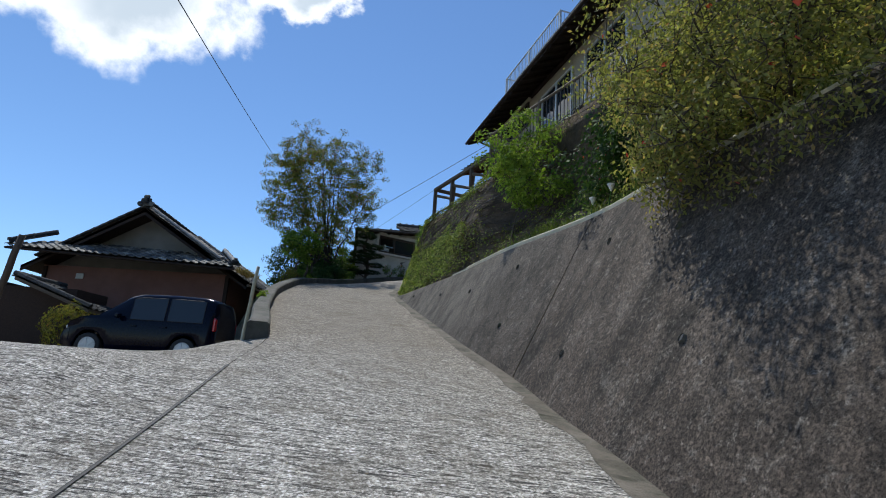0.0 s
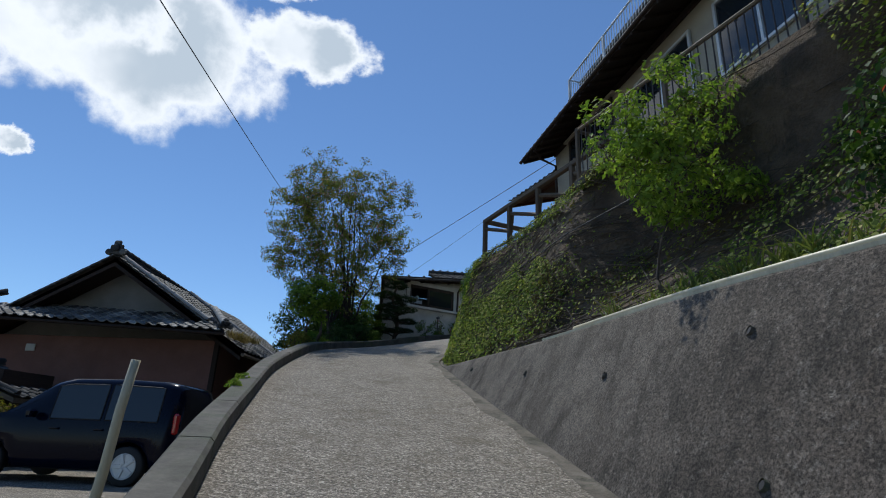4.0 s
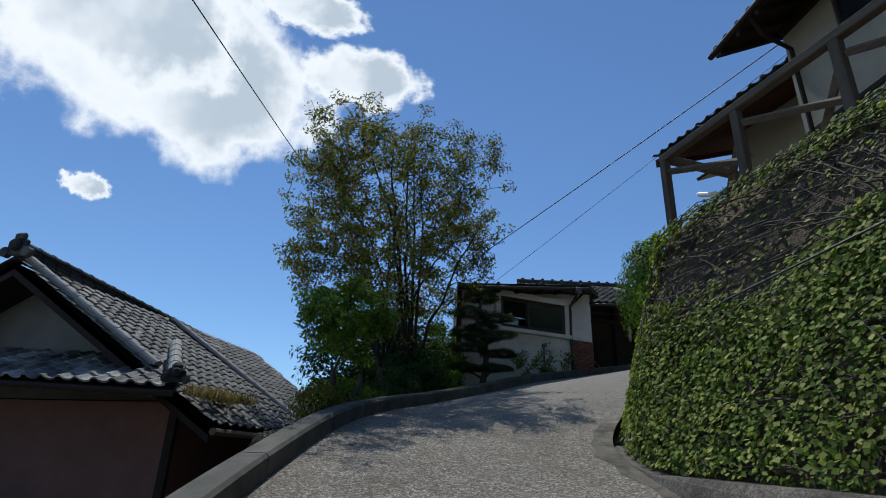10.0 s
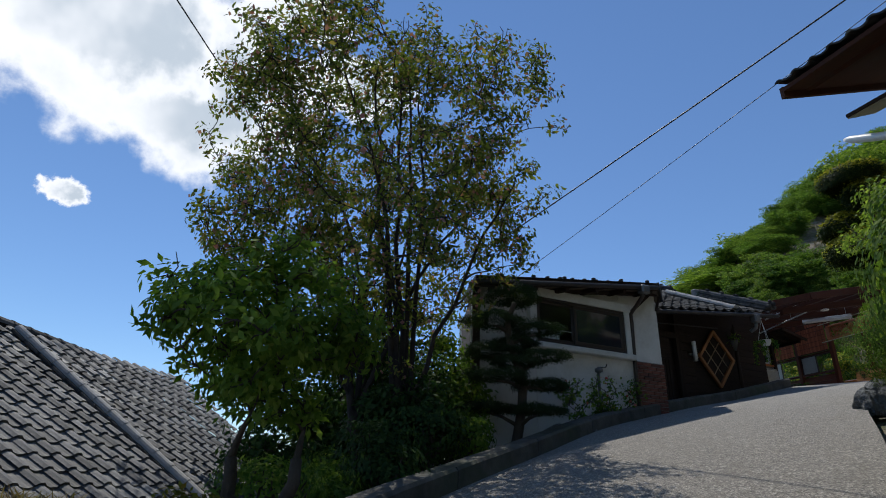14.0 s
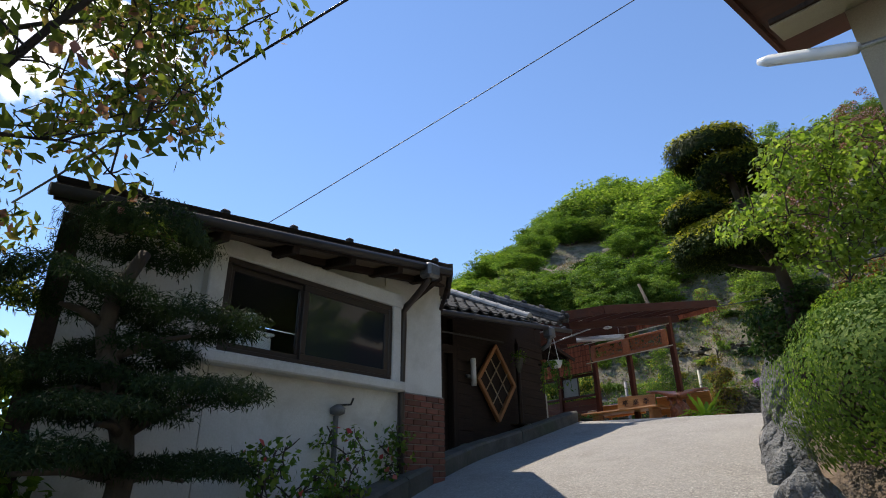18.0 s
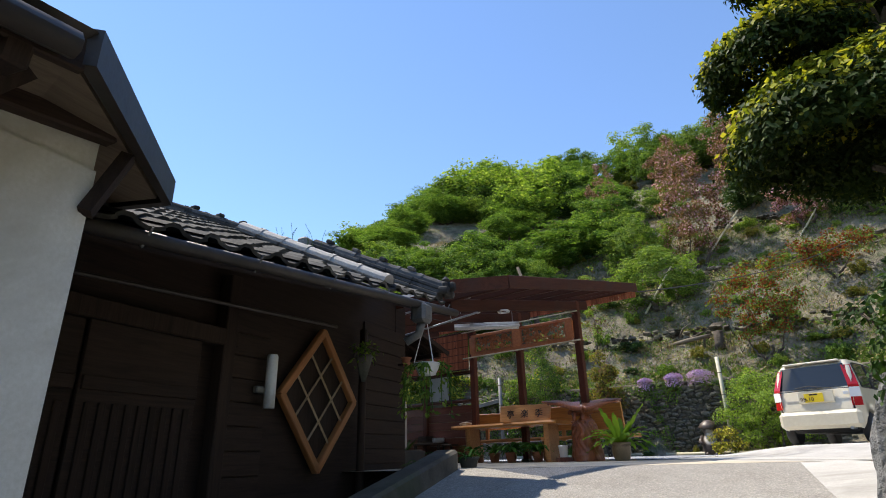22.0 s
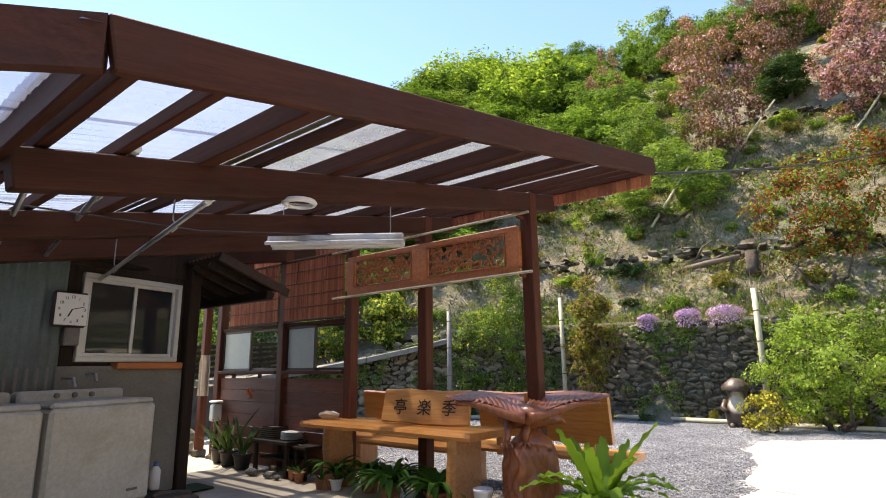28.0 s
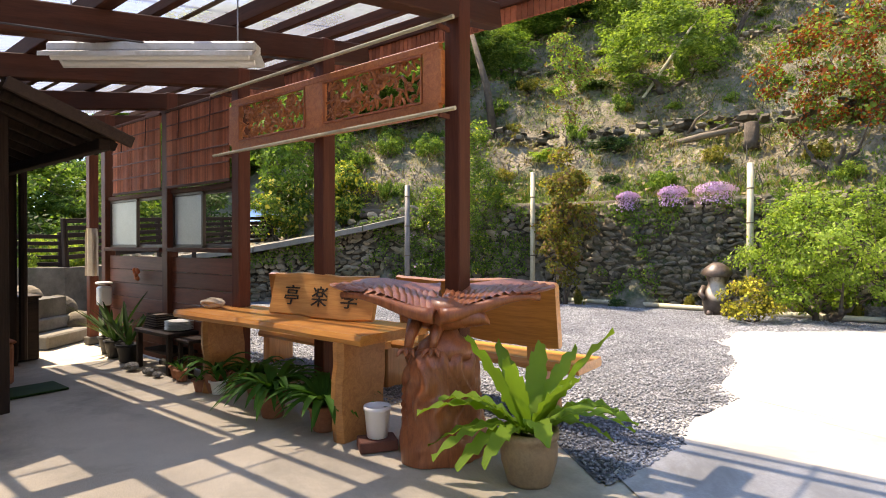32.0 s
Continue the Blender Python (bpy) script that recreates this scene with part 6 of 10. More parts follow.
    w = thing("house_wing", "beige house wing with a tiled roof and dark boards", "house", MR)
    part("wall", MB().box((-0.15, 7.6, 10.9), (5.3, 6.0, 2.3)), M["beige"], w)
    part("under_board", MB().box((-0.15, 7.6, 9.68), (5.4, 6.1, 0.12), None, 0.02), M["brownh"], w)
    part("wall", MB().box((0.2, 8.2, 8.5), (4.6, 4.8, 2.3)), M["greywall"], w)
    part("soffit", quad_slab((-3.62, 3.05, 11.42), (1.2, 3.05, 11.42), (1.2, 7.5, 13.05), (-3.62, 7.5, 13.05), 0.07), M["brownh"], w)
    tile_roof(w, Vector((-3.66, 3.0, 11.45)), (1, 0, 0), (0, 4.5, 1.62), 4.85, 4.6, None, 0, 13)
    part("purlin", MB().box((-1.3, 3.6, 11.6), (4.9, 0.12, 0.14), None, 0.01), M["brownh"], w)
    part("bargeboard", quad_slab((-3.68, 3.05, 11.44), (-3.62, 3.05, 11.44), (-3.62, 7.5, 13.07), (-3.68, 7.5, 13.07), 0.2), M["brownh"], w)
    part("pent_roof", quad_slab((-3.35, 3.9, 10.95), (-2.4, 3.9, 10.95), (-2.4, 4.6, 11.25), (-3.35, 4.6, 11.25), 0.06), M["beige"], w)
    part("edge_board", MB().box((-2.87, 3.88, 10.93), (0.95, 0.03, 0.05)), M["dark"], w)
    lamp = thing("outdoor_lamp", "white fluorescent lamp bar fixed to the house wall", "lamp", MR)
    lamp.matrix_basis = Matrix.Identity(4)
    la, lb = Vector((1.09, 24.06, 10.66)), Vector((1.36, 23.36, 10.28))
    part("housing", MB().tube([la, la.lerp(lb, 0.1), la.lerp(lb, 0.9), lb], [0.03, 0.055, 0.06, 0.05], 10), M["plastic"], lamp, smooth=True)
    part("tube", MB().tube([la.lerp(lb, 0.1) - Vector((0, 0, 0.05)), la.lerp(lb, 0.8) - Vector((0, 0, 0.05))], 0.018, 8), M["white_paint"], lamp)
    part("arm", MB().tube([lb, (1.5, 23.0, 10.2), (1.75, 22.7, 10.2)], 0.025, 8), M["steel"], lamp)
    # deck with braced rail
    deck = thing("deck", "weathered brown timber deck with cross-braced railing", "deck", MR)
    part("rail", MB().box((2.6, 0, 8.80), (5.3, 0.12, 0.11), None, 0.012), M["grey_wood"], deck)
    part("deck_boards", MB().box((2.6, 0.72, 7.62), (5.4, 1.4, 0.06), None, 0.006), M["grey_wood"], deck)
    for x in (0.0, 1.3, 2.6, 3.9, 5.2):
        part("post", MB().box((x, 0, 8.05), (0.11, 0.11, 1.5), None, 0.01), M["grey_woodz"], deck)
    part("end_rail", MB().box((0, 0.7, 8.80), (0.11, 1.4, 0.11), None, 0.012), M["grey_wood"], deck)
    part("post", MB().box((0, 1.3, 8.05), (0.11, 0.11, 1.5), None, 0.01), M["grey_woodz"], deck)
    for x in (0.0, 1.3, 2.6, 3.9):
        part("brace", MB().tube([(x + 0.08, 0.0, 8.55), (x + 1.25, 0.1, 8.12)], 0.05, 4), M["grey_wood"], deck)
        part("brace", MB().tube([(x + 0.35, 0.5, 7.6), (x + 1.25, 0.12, 8.62)], 0.05, 4), M["grey_wood"], deck)
    # balustrade nearer the camera
    rail = thing("balustrade", "brown metal balustrade along the terrace edge", "railing", MR)
    for z in (7.66, 8.62):
        part("rail", MB().tube([(5.3, -0.95, z), (13.6, -0.85, z)], 0.035, 6), M["grey_wood"], rail)
    part("end_rail", MB().tube([(5.3, -0.95, 8.62), (5.3, 0, 8.62)], 0.035, 6), M["grey_wood"], rail)
    for k in range(66):
        x = 5.42 + k * 0.125
        part("baluster", MB().tube([(x, lerp(-0.95, -0.85, (x - 5.3) / 8.3), 7.66), (x, lerp(-0.95, -0.85, (x - 5.3) / 8.3), 8.62)], 0.011, 5), M["bronze"], rail)
    for x in (5.3, 7.4, 9.5, 11.6, 13.6):
        part("post", MB().box((x, lerp(-0.95, -0.85, (x - 5.3) / 8.3), 8.1), (0.07, 0.07, 1.15), None, 0.008), M["grey_woodz"], rail)
    ter = thing("terrace_slab", "concrete terrace slab carrying the balustrade", "slab", MR)
    part("slab", MB().box((9.6, 0.25, 7.52), (8.8, 2.5, 0.16), None, 0.02), M["kerb"], ter)


right_house()
thing("drain_pipe", "long ivory plastic pipe lying on the wall top", "pipe", None, MB().tube([t + Vector((0.07, 0, 0.045)) for t in WALL_TOP if 4.5 < t.y < 12.0], 0.03, 10), M["pipe"], smooth=True)
thing("ivy_cable", "thin dark cable strung across the ivy", "cable", None, MB().tube([(-1.45, 19.0, 5.9), (-0.9, 17.0, 6.1), (-0.15, 15.2, 6.25), (0.55, 13.4, 6.35), (1.3, 12.0, 6.4)], 0.009, 6), M["wire"])
grass_tufts("ledge_grass", "tufts of green grass along the wall top", [tuple(LEDGE[i] + Vector((0.1 + rnd(0, 0.7), rnd(-0.3, 0.3), 0.02 + rnd(0, 0.2)))) for i in range(len(LEDGE)) if 3 < LEDGE[i].y < 12 for _ in range(9)], "grass", 20, 0.26, 9)
M["calla_white"] = plain("white_petal", (0.75, 0.74, 0.68), 0.5)


def calla(p):
    f = thing("calla_lily", "white calla lily on the wall top", "flower", shift(*p), group="white flowers on the wall top")
    part("stem", MB().tube([(0, 0, 0), (0.01, 0, 0.14), (0.03, 0, 0.26)], 0.008, 5), M["clivia"], f)
    part("petal", MB().lathe([(0.008, 0.24), (0.02, 0.27), (0.045, 0.33), (0.055, 0.35), (0.03, 0.34), (0.01, 0.28)], 10, shift(0.03, 0, 0)), M["calla_white"], f, smooth=True)


for p in ((2.15, 7.3, 4.42), (2.3, 6.7, 4.42), (2.05, 7.9, 4.42)):
    calla(p)

# ---- white house beside the lane ----
MH = shift(-1.23, 27.29, 0) @ turn_z(33.6)
M["lattice"] = wood("pale_lattice_wood", (0.25, 0.17, 0.10), (0.40, 0.30, 0.19), 2, 0.6, 5)
# mid brown that mixes the soffit boards with the shade under the eave
M["soffit"] = wood("shaded_soffit_boards", (0.10, 0.072, 0.048), (0.17, 0.13, 0.09), 0, 0.8, 5)
# the dimness of the rooms is put into this one dark grey
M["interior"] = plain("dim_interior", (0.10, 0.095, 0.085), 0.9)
M["edge"] = surf("dark_brown_edge", (0.022, 0.017, 0.014), (0.045, 0.036, 0.03), 5, 40, 0.55, 0.2, 0.002)
M["zinc"] = surf("zinc_gutter", (0.10, 0.10, 0.10), (0.19, 0.19, 0.185), 5, 40, 0.5, 0.2, 0.002, metal=0.4)
M["gutter_pale"] = surf("pale_gutter", (0.13, 0.12, 0.112), (0.21, 0.198, 0.185), 4, 40, 0.55, 0.2, 0.002)
M["teal"] = surf("teal_corrugated_sheet", (0.10, 0.145, 0.145), (0.16, 0.21, 0.205), 3, 40, 0.5, 0.2, 0.002, stain=(0.09, 0.09, 0.08))


def sash(parent, x0, x1, z0, z1, y, mat_frame, mat_glass, bar=0.05, name="window", label=""):
    """One window leaf: glass and its four bars, in the plane y."""
    w = part(name, MB().box(((x0 + x1) / 2, y, (z0 + z1) / 2), (x1 - x0 - bar, 0.012, z1 - z0 - bar)), M[mat_glass], parent, label)
    fr = MB()
    for z in (z0 + bar / 2, z1 - bar / 2):
        fr.box(((x0 + x1) / 2, y, z), (x1 - x0, 0.045, bar), None, 0.005)
    for x in (x0 + bar / 2, x1 - bar / 2):
        fr.box((x, y, (z0 + z1) / 2), (bar, 0.045, z1 - z0 - 2 * bar), None, 0.005)
    part("sash_frame", fr, M[mat_frame], w)
    return w


def white_house():
    h = thing("white_house", "low white plastered house with a brick corner and tiled roof", "house", MH)
    # wall with a window opening: u -4.3..0, opening -2.92..-0.97 x 7.9..8.72
    for c, d in (((-3.51, 0.1, 7.25), (1.16, 0.2, 3.0)), ((-0.485, 0.1, 7.42), (0.97, 0.2, 3.34)), ((-1.945, 0.1, 6.8), (1.95, 0.2, 2.2)), ((-1.945, 0.1, 8.85), (1.95, 0.2, 0.26))):
        part("wall", MB().box(c, d), M["white"], h)
    part("side_wall", MB().box((-0.1, 2.0, 7.4), (0.2, 3.6, 3.6)), M["white"], h)
    # dark wood and the shade of the trees in one colour
    part("end_wall", MB().prism([(-4.16, 0.0), (-4.02, 0.0), (-2.9, 2.6), (-3.05, 2.6)], 5.15, 8.72), M["dark_rough"], h, "dark boarded end wall, its colour deepened for tree shade")
    part("back_wall", MB().box((-1.45, 2.7, 7.2), (3.1, 0.2, 3.5)), M["white"], h)
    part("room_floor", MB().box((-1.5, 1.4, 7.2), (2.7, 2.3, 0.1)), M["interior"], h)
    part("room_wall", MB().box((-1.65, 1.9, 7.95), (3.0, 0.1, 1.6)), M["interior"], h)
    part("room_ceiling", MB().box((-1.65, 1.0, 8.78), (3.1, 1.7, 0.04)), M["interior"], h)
    # projecting window bay
    tr = MB()
    tr.box((-1.945, -0.06, 8.80), (2.3, 0.12, 0.16), None, 0.01)
    tr.box((-3.02, -0.06, 8.31), (0.15, 0.12, 0.82), None, 0.01).box((-0.89, -0.06, 8.31), (0.13, 0.12, 0.82), None, 0.01)
    part("window_surround", tr, M["white"], h)
    part("window_sill", MB().box((-1.95, -0.085, 7.85), (2.32, 0.17, 0.10), None, 0.015), M["white"], h)
    fr = MB()
    fr.box((-1.945, -0.05, 7.925), (1.98, 0.10, 0.05), None, 0.006).box((-1.945, -0.05, 8.695), (1.98, 0.10, 0.05), None, 0.006)
    for x in (-2.915, -0.975):
        fr.box((x, -0.05, 8.31), (0.05, 0.10, 0.72), None, 0.006)
    part("window_frame", fr, M["bronze"], h)
    sash(h, -2.89, -2.10, 7.95, 8.67, -0.03, "bronze", "pane", 0.05)
    sash(h, -2.13, -1.0, 7.95, 8.67, -0.07, "bronze", "pane_dark", 0.06, label="dark screened window leaf")
    for ob in h.children:
        if ob.name.startswith("window") and len(ob.data.polygons) < 8:
            ob.visible_shadow = False
    # brick corner
    part("brick_backing", MB().box((-0.375, -0.012, 6.9), (0.745, 0.03, 1.85)), M["mortar"], h)
    bw, bh = 0.213, 0.066
    brick_mesh = MB().box((0, 0, 0), (bw - 0.012, 0.03, bh - 0.011), None, 0.004).mesh(M["brick"])
    for r in range(27):
        row_x = -0.75 - (0 if r % 2 == 0 else bw / 2)
        while row_x < -0.001:
            a, b = max(row_x, -0.745), min(row_x + bw, -0.0)
            if b - a > 0.05:
                s = (b - a) / bw
                part("brick", brick_mesh, None, h, m=shift((a + b) / 2, -0.03, 6.02 + r * bh + 0.045) @ Matrix.Diagonal((s, 1, 1, 1)))
            row_x += bw
    # shallow roof: the eave stops short of the corner and the verge runs back at a slant
    ey, rise = -0.42, 0.139

    def ez(x):
        return 9.235 + rise * (x + 0.38)

    plan = [(-4.32, ey, ez(-4.32)), (-0.38, ey, ez(-0.38)), (0.52, 0.36, 9.33), (0.52, 2.6, 9.68), (-3.0, 2.6, 9.32)]
    sides = [(i, (i + 1) % 5, 5 + (i + 1) % 5, 5 + i) for i in range(5)]
    part("soffit", MB().add(plan + [(x, y, z - 0.05) for x, y, z in plan], [(0, 1, 2, 3, 4), (9, 8, 7, 6, 5)] + sides), M["soffit"], h, "boarded soffit, browned for the shade under the eave")
    part("roof_sheet", MB().add([(x + dx, y + dy, z + 0.055) for (x, y, z), (dx, dy) in zip(plan, ((-0.05, -0.06), (0.02, -0.06), (0.05, -0.02), (0.05, 0.05), (-0.05, 0.05)))] + [(x, y, z + 0.004) for x, y, z in plan], [(0, 1, 2, 3, 4), (9, 8, 7, 6, 5)] + sides), M["edge"], h, "thin dark roof covering")
    tilt = math.atan(rise)
    part("fascia", MB().box((0, 0, 0), (4.02, 0.035, 0.12), None, 0.006), M["darkh"], h, m=shift(-2.35, ey - 0.015, ez(-2.35) - 0.03) @ Matrix.Rotation(-tilt, 4, "Y"))
    part("barge_board", MB().sweep([Vector((-0.36, ey - 0.04, ez(-0.36))), Vector((0.57, 0.35, 9.34)), Vector((0.59, 2.6, 9.70))], [(-0.02, -0.07), (0.03, -0.07), (0.03, 0.07), (-0.02, 0.07)]), M["edge"], h)
    part("gutter", MB().tube([(-4.38, ey - 0.08, ez(-4.38) - 0.05), (-0.42, ey - 0.08, ez(-0.42) - 0.05)], 0.045, 8), M["edge"], h, smooth=True)
    part("rain_head", MB().box((-0.78, ey - 0.08, ez(-0.78) - 0.1), (0.2, 0.17, 0.17), None, 0.03), M["zinc"], h)
    part("downpipe", MB().tube([(-0.78, ey - 0.08, ez(-0.78) - 0.17), (-0.79, ey - 0.02, ez(-0.78) - 0.24), (-0.74, -0.07, 8.72), (-0.72, -0.05, 8.55), (-0.74, -0.05, 7.9), (-0.74, -0.05, 6.3)], 0.036, 8), M["bronze"], h, smooth=True)
    for k in range(6):
        x = -3.83 + k * 0.66
        part("snow_guard", MB().box((x, ey + 0.05, ez(x) + 0.09), (0.07, 0.06, 0.09), None, 0.012), M["black"], h)
        part("soffit_bracket", MB().box((0, 0, 0), (0.08, 0.5, 0.09), None, 0.01), M["dark"], h, m=shift(x, -0.2, ez(x) - 0.08) @ Matrix.Rotation(0.13, 4, "X"))
    part("wall_plate", MB().box((0, 0, 0), (3.9, 0.07, 0.14), None, 0.008), M["darkh"], h, m=shift(-1.92, -0.03, 9.01) @ Matrix.Rotation(-tilt, 4, "Y"))
    part("wall_head", MB().add([(x, y, z) for y in (0.02, 0.18) for x, z in ((-3.85, 8.72), (0.0, 8.98), (0.0, 9.26), (-3.85, 8.75))], [(0, 1, 2, 3), (7, 6, 5, 4), (0, 4, 5, 1), (1, 5, 6, 2), (2, 6, 7, 3), (3, 7, 4, 0)]), M["white"], h)
    part("corner_brace", MB().tube([(-0.70, -0.05, 8.78), (-0.45, -0.36, 9.12)], 0.035, 4), M["dark"], h)
    part("corner_brace", MB().tube([(-0.02, -0.02, 8.9), (0.1, -0.02, 9.2)], 0.035, 4), M["dark"], h)
    # pipes on the lower wall
    part("vent_pipe", MB().tube([(-1.62, -0.04, 6.2), (-1.62, -0.04, 7.5)], 0.025, 8), M["zinc"], h)
    part("vent_head", MB().lathe([(0.02, 0), (0.07, 0.02), (0.075, 0.07), (0.03, 0.10), (0.01, 0.11)], 14, shift(-1.62, -0.06, 7.5)), M["zinc"], h, smooth=True)
    part("hose", MB().tube([(-1.62, -0.06, 7.6), (-1.45, -0.05, 7.62), (-1.42, -0.05, 7.68)], 0.01, 6), M["black"], h)
    # items behind the glass
    box = thing("storage_box", "white box standing behind the window", "box", MH)
    part("body", MB().box((-2.45, 0.35, 8.02), (0.42, 0.3, 0.34), None, 0.02), M["plastic"], box)
    part("lid", MB().box((-2.45, 0.35, 8.205), (0.45, 0.33, 0.03), None, 0.01), M["plastic"], box)
    can = thing("glass_jar", "pale jar standing on the box behind the window", "jar", MH)
    part("body", MB().lathe([(0.01, 0), (0.06, 0), (0.06, 0.13), (0.05, 0.16)], 16, shift(-2.4, 0.35, 8.22)), M["frost"], can, smooth=True)
    part("lid", MB().lathe([(0.055, 0.16), (0.055, 0.19), (0.01, 0.195)], 16, shift(-2.4, 0.35, 8.22)), M["plastic"], can)
    thing("window_shelf", "shelf board inside the window", "shelf", MH, MB().box((-2.0, 0.36, 7.83), (1.9, 0.4, 0.04), None, 0.006), M["grey_wood"])
    return h


white_house()


def entrance_house():
    h = thing("entrance_house", "dark timber-clad house entrance with a tiled roof", "house", MH)
    part("wall", MB().add([(x, y, z) for y in (1.705, 1.955) for x, z in ((0.2, 5.8), (5.5, 5.8), (5.5, 10.2), (0.2, 9.6))], [(0, 1, 2, 3), (7, 6, 5, 4), (0, 4, 5, 1), (1, 5, 6, 2), (2, 6, 7, 3), (3, 7, 4, 0)]), M["darkh"], h)
    part("side_wall", MB().box((5.35, 2.75, 8.5), (0.24, 2.1, 3.0)), M["darkh"], h)
    part("threshold", MB().box((1.4, 1.2, 6.85), (2.4, 1.2, 0.5), None, 0.02), M["kerb"], h)
    # clapboards
    for k in range(13):
        part("clapboard", MB().box((4.95, 1.69, 7.55 + k * 0.165), (1.0, 0.02, 0.155), Matrix.Identity(4), 0.004), M["darkh"], h)
    for k in range(11):
        part("clapboard", MB().box((2.6 + 0.0, 1.69, 7.2 + k * 0.2), (0.5, 0.018, 0.19), None, 0.004), M["darkh"], h)
    # sliding doors
    for k, x in enumerate((0.62, 1.55)):
        d = part("door", MB().box((x, 1.66 - 0.03 * k, 8.0), (0.92, 0.035, 1.95), None, 0.004), M["darkh"], h)
        for j in range(9):
            part("slat", MB().box((x - 0.38 + j * 0.095, 1.635 - 0.03 * k, 7.75), (0.05, 0.02, 1.3), None, 0.004), M["dark"], d)
        part("door_rail", MB().box((x, 1.63 - 0.03 * k, 8.52), (0.9, 0.02, 0.09), None, 0.004), M["darkh"], d)
    part("door_lintel", MB().box((1.2, 1.62, 9.0), (2.3, 0.12, 0.14), None, 0.01), M["dark"], h)
    part("corner_post", MB().box((2.25, 1.62, 8.1), (0.13, 0.13, 2.9), None, 0.01), M["dark"], h)
    part("drain_pipe", MB().tube([(4.28, 1.58, 9.45), (4.28, 1.58, 7.2)], 0.045, 10), M["dark"], h, smooth=True)
    part("handrail", MB().tube([(0.15, 0.9, 7.95), (1.5, 1.4, 7.35)], 0.018, 8), M["steel"], h)
    part("hanging_pipe", MB().tube([(0.3, 1.25, 9.06), (3.3, 1.25, 9.26)], 0.016, 8), M["edge"], h)
    # roof: rows along the lane with a lower valley
    part("soffit", quad_slab((-0.1, 0.62, 9.05), (4.6, 0.62, 9.61), (4.6, 3.7, 11.04), (-0.1, 3.7, 10.48), 0.05), M["darkh"], h)
    tile_roof(h, Vector((-0.1, 0.58, 9.10)), (4.7, 0, 0.564), (0, 3.1, 1.44), 4.7, 3.4, None, 0, 16)
    part("gutter", MB().tube([(-0.1, 0.52, 9.04), (2.2, 0.52, 9.31), (4.6, 0.52, 9.59)], 0.042, 10), M["edge"], h, smooth=True)
    part("rain_head", MB().box((3.75, 0.53, 9.40), (0.2, 0.17, 0.2), None, 0.03), M["zinc"], h)
    part("rain_spout", MB().tube([(3.75, 0.53, 9.31), (3.78, 0.58, 9.2), (3.72, 0.7, 9.12)], 0.045, 8), M["zinc"], h, smooth=True)
    for x in (0.6, 1.4, 2.2, 3.0, 4.3):
        part("gutter_hook", MB().tube([(x, 0.46, 9.10 + 0.12 * x), (x, 0.52, 9.0 + 0.12 * x), (x, 0.62, 9.10 + 0.12 * x)], 0.008, 5), M["zinc"], h)
    # main ridge, a pale mortared roll and the stacked verge that ends in a round tile
    ridge(h, (-0.1, 3.7, 10.46), (4.55, 3.7, 11.02), 4, 0.26, 0.075, False, 0.42)
    ridge_end(h, (4.6, 3.7, 11.14), (1, 0, 0), 0.17)
    ridge(h, (3.1, 2.5, 10.46), (3.2, 0.64, 9.56), 1, 0.17, 0.08, True)
    ridge(h, (4.15, 2.35, 10.50), (4.46, 0.66, 9.74), 3, 0.24, 0.08, False, 0.4)
    ridge_end(h, (4.48, 0.58, 9.86), (0.15, -0.98, 0), 0.14)
    part("valley_end", MB().box((4.13, 2.42, 10.6), (0.2, 0.16, 0.26), None, 0.03), M["tile_pale"], h)
    # weeds on the roof
    weed = MB()
    rg = random.Random(4)
    for _ in range(12):
        x, y = 3.3 + rg.uniform(-0.3, 0.4), 1.8 + rg.uniform(-0.3, 0.3)
        weed.tube([(x, y, 10.05), (x + rg.uniform(-0.05, 0.05), y, 10.3), (x + rg.uniform(-0.12, 0.12), y, 10.36 + rg.uniform(0, 0.1))], 0.0025, 4)
    thing("roof_weeds", "thin weeds sprouting from the roof tiles", "weeds", MH, weed, M["clivia"], kind="stuff")
    # diamond lattice window
    d = thing("diamond_window", "diamond-shaped wooden lattice window on the dark wall", "window", MH)
    cx, cz, hx, hz = 3.565, 8.61, 0.59, 0.685
    pts = [Vector((cx, 1.62, cz + hz)), Vector((cx + hx, 1.62, cz)), Vector((cx, 1.62, cz - hz)), Vector((cx - hx, 1.62, cz))]
    for a, b in zip(pts, pts[1:] + pts[:1]):
        L = (b - a).length
        mid = (a + b) / 2
        ang = math.atan2(b.z - a.z, b.x - a.x)
        part("frame_bar", MB().box((0, 0, 0), (L + 0.03, 0.07, 0.075), None, 0.008), M["honey_dim"], d, m=shift(*mid) @ Matrix.Rotation(-ang, 4, "Y"))
    for f in (1 / 3, 2 / 3):
        for i in (0, 1):
            a = pts[i].lerp(pts[i + 1], f)
            b = pts[(i + 3) % 4].lerp(pts[i + 2], f) if i == 0 else pts[0].lerp(pts[3], f)
            if i == 0:
                a, b = pts[0].lerp(pts[1], f), pts[3].lerp(pts[2], f)
            else:
                a, b = pts[1].lerp(pts[2], f), pts[0].lerp(pts[3], f)
            part("lattice_bar", MB().tube([a, b], 0.014, 4), M["lattice"], d)
    part("pane", MB().add([(p.x, 1.655, p.z) for p in pts], [(0, 1, 2, 3)]), M["dark"], d, "dark board behind the lattice")
    sl = thing("wall_lamp", "white cylindrical lamp fixed beside the door", "lamp", MH)
    part("shade", MB().lathe([(0.01, -0.24), (0.05, -0.24), (0.05, 0.22), (0.04, 0.24), (0.01, 0.24)], 16, shift(2.79, 1.58, 8.70)), M["white_paint"], sl, smooth=True)
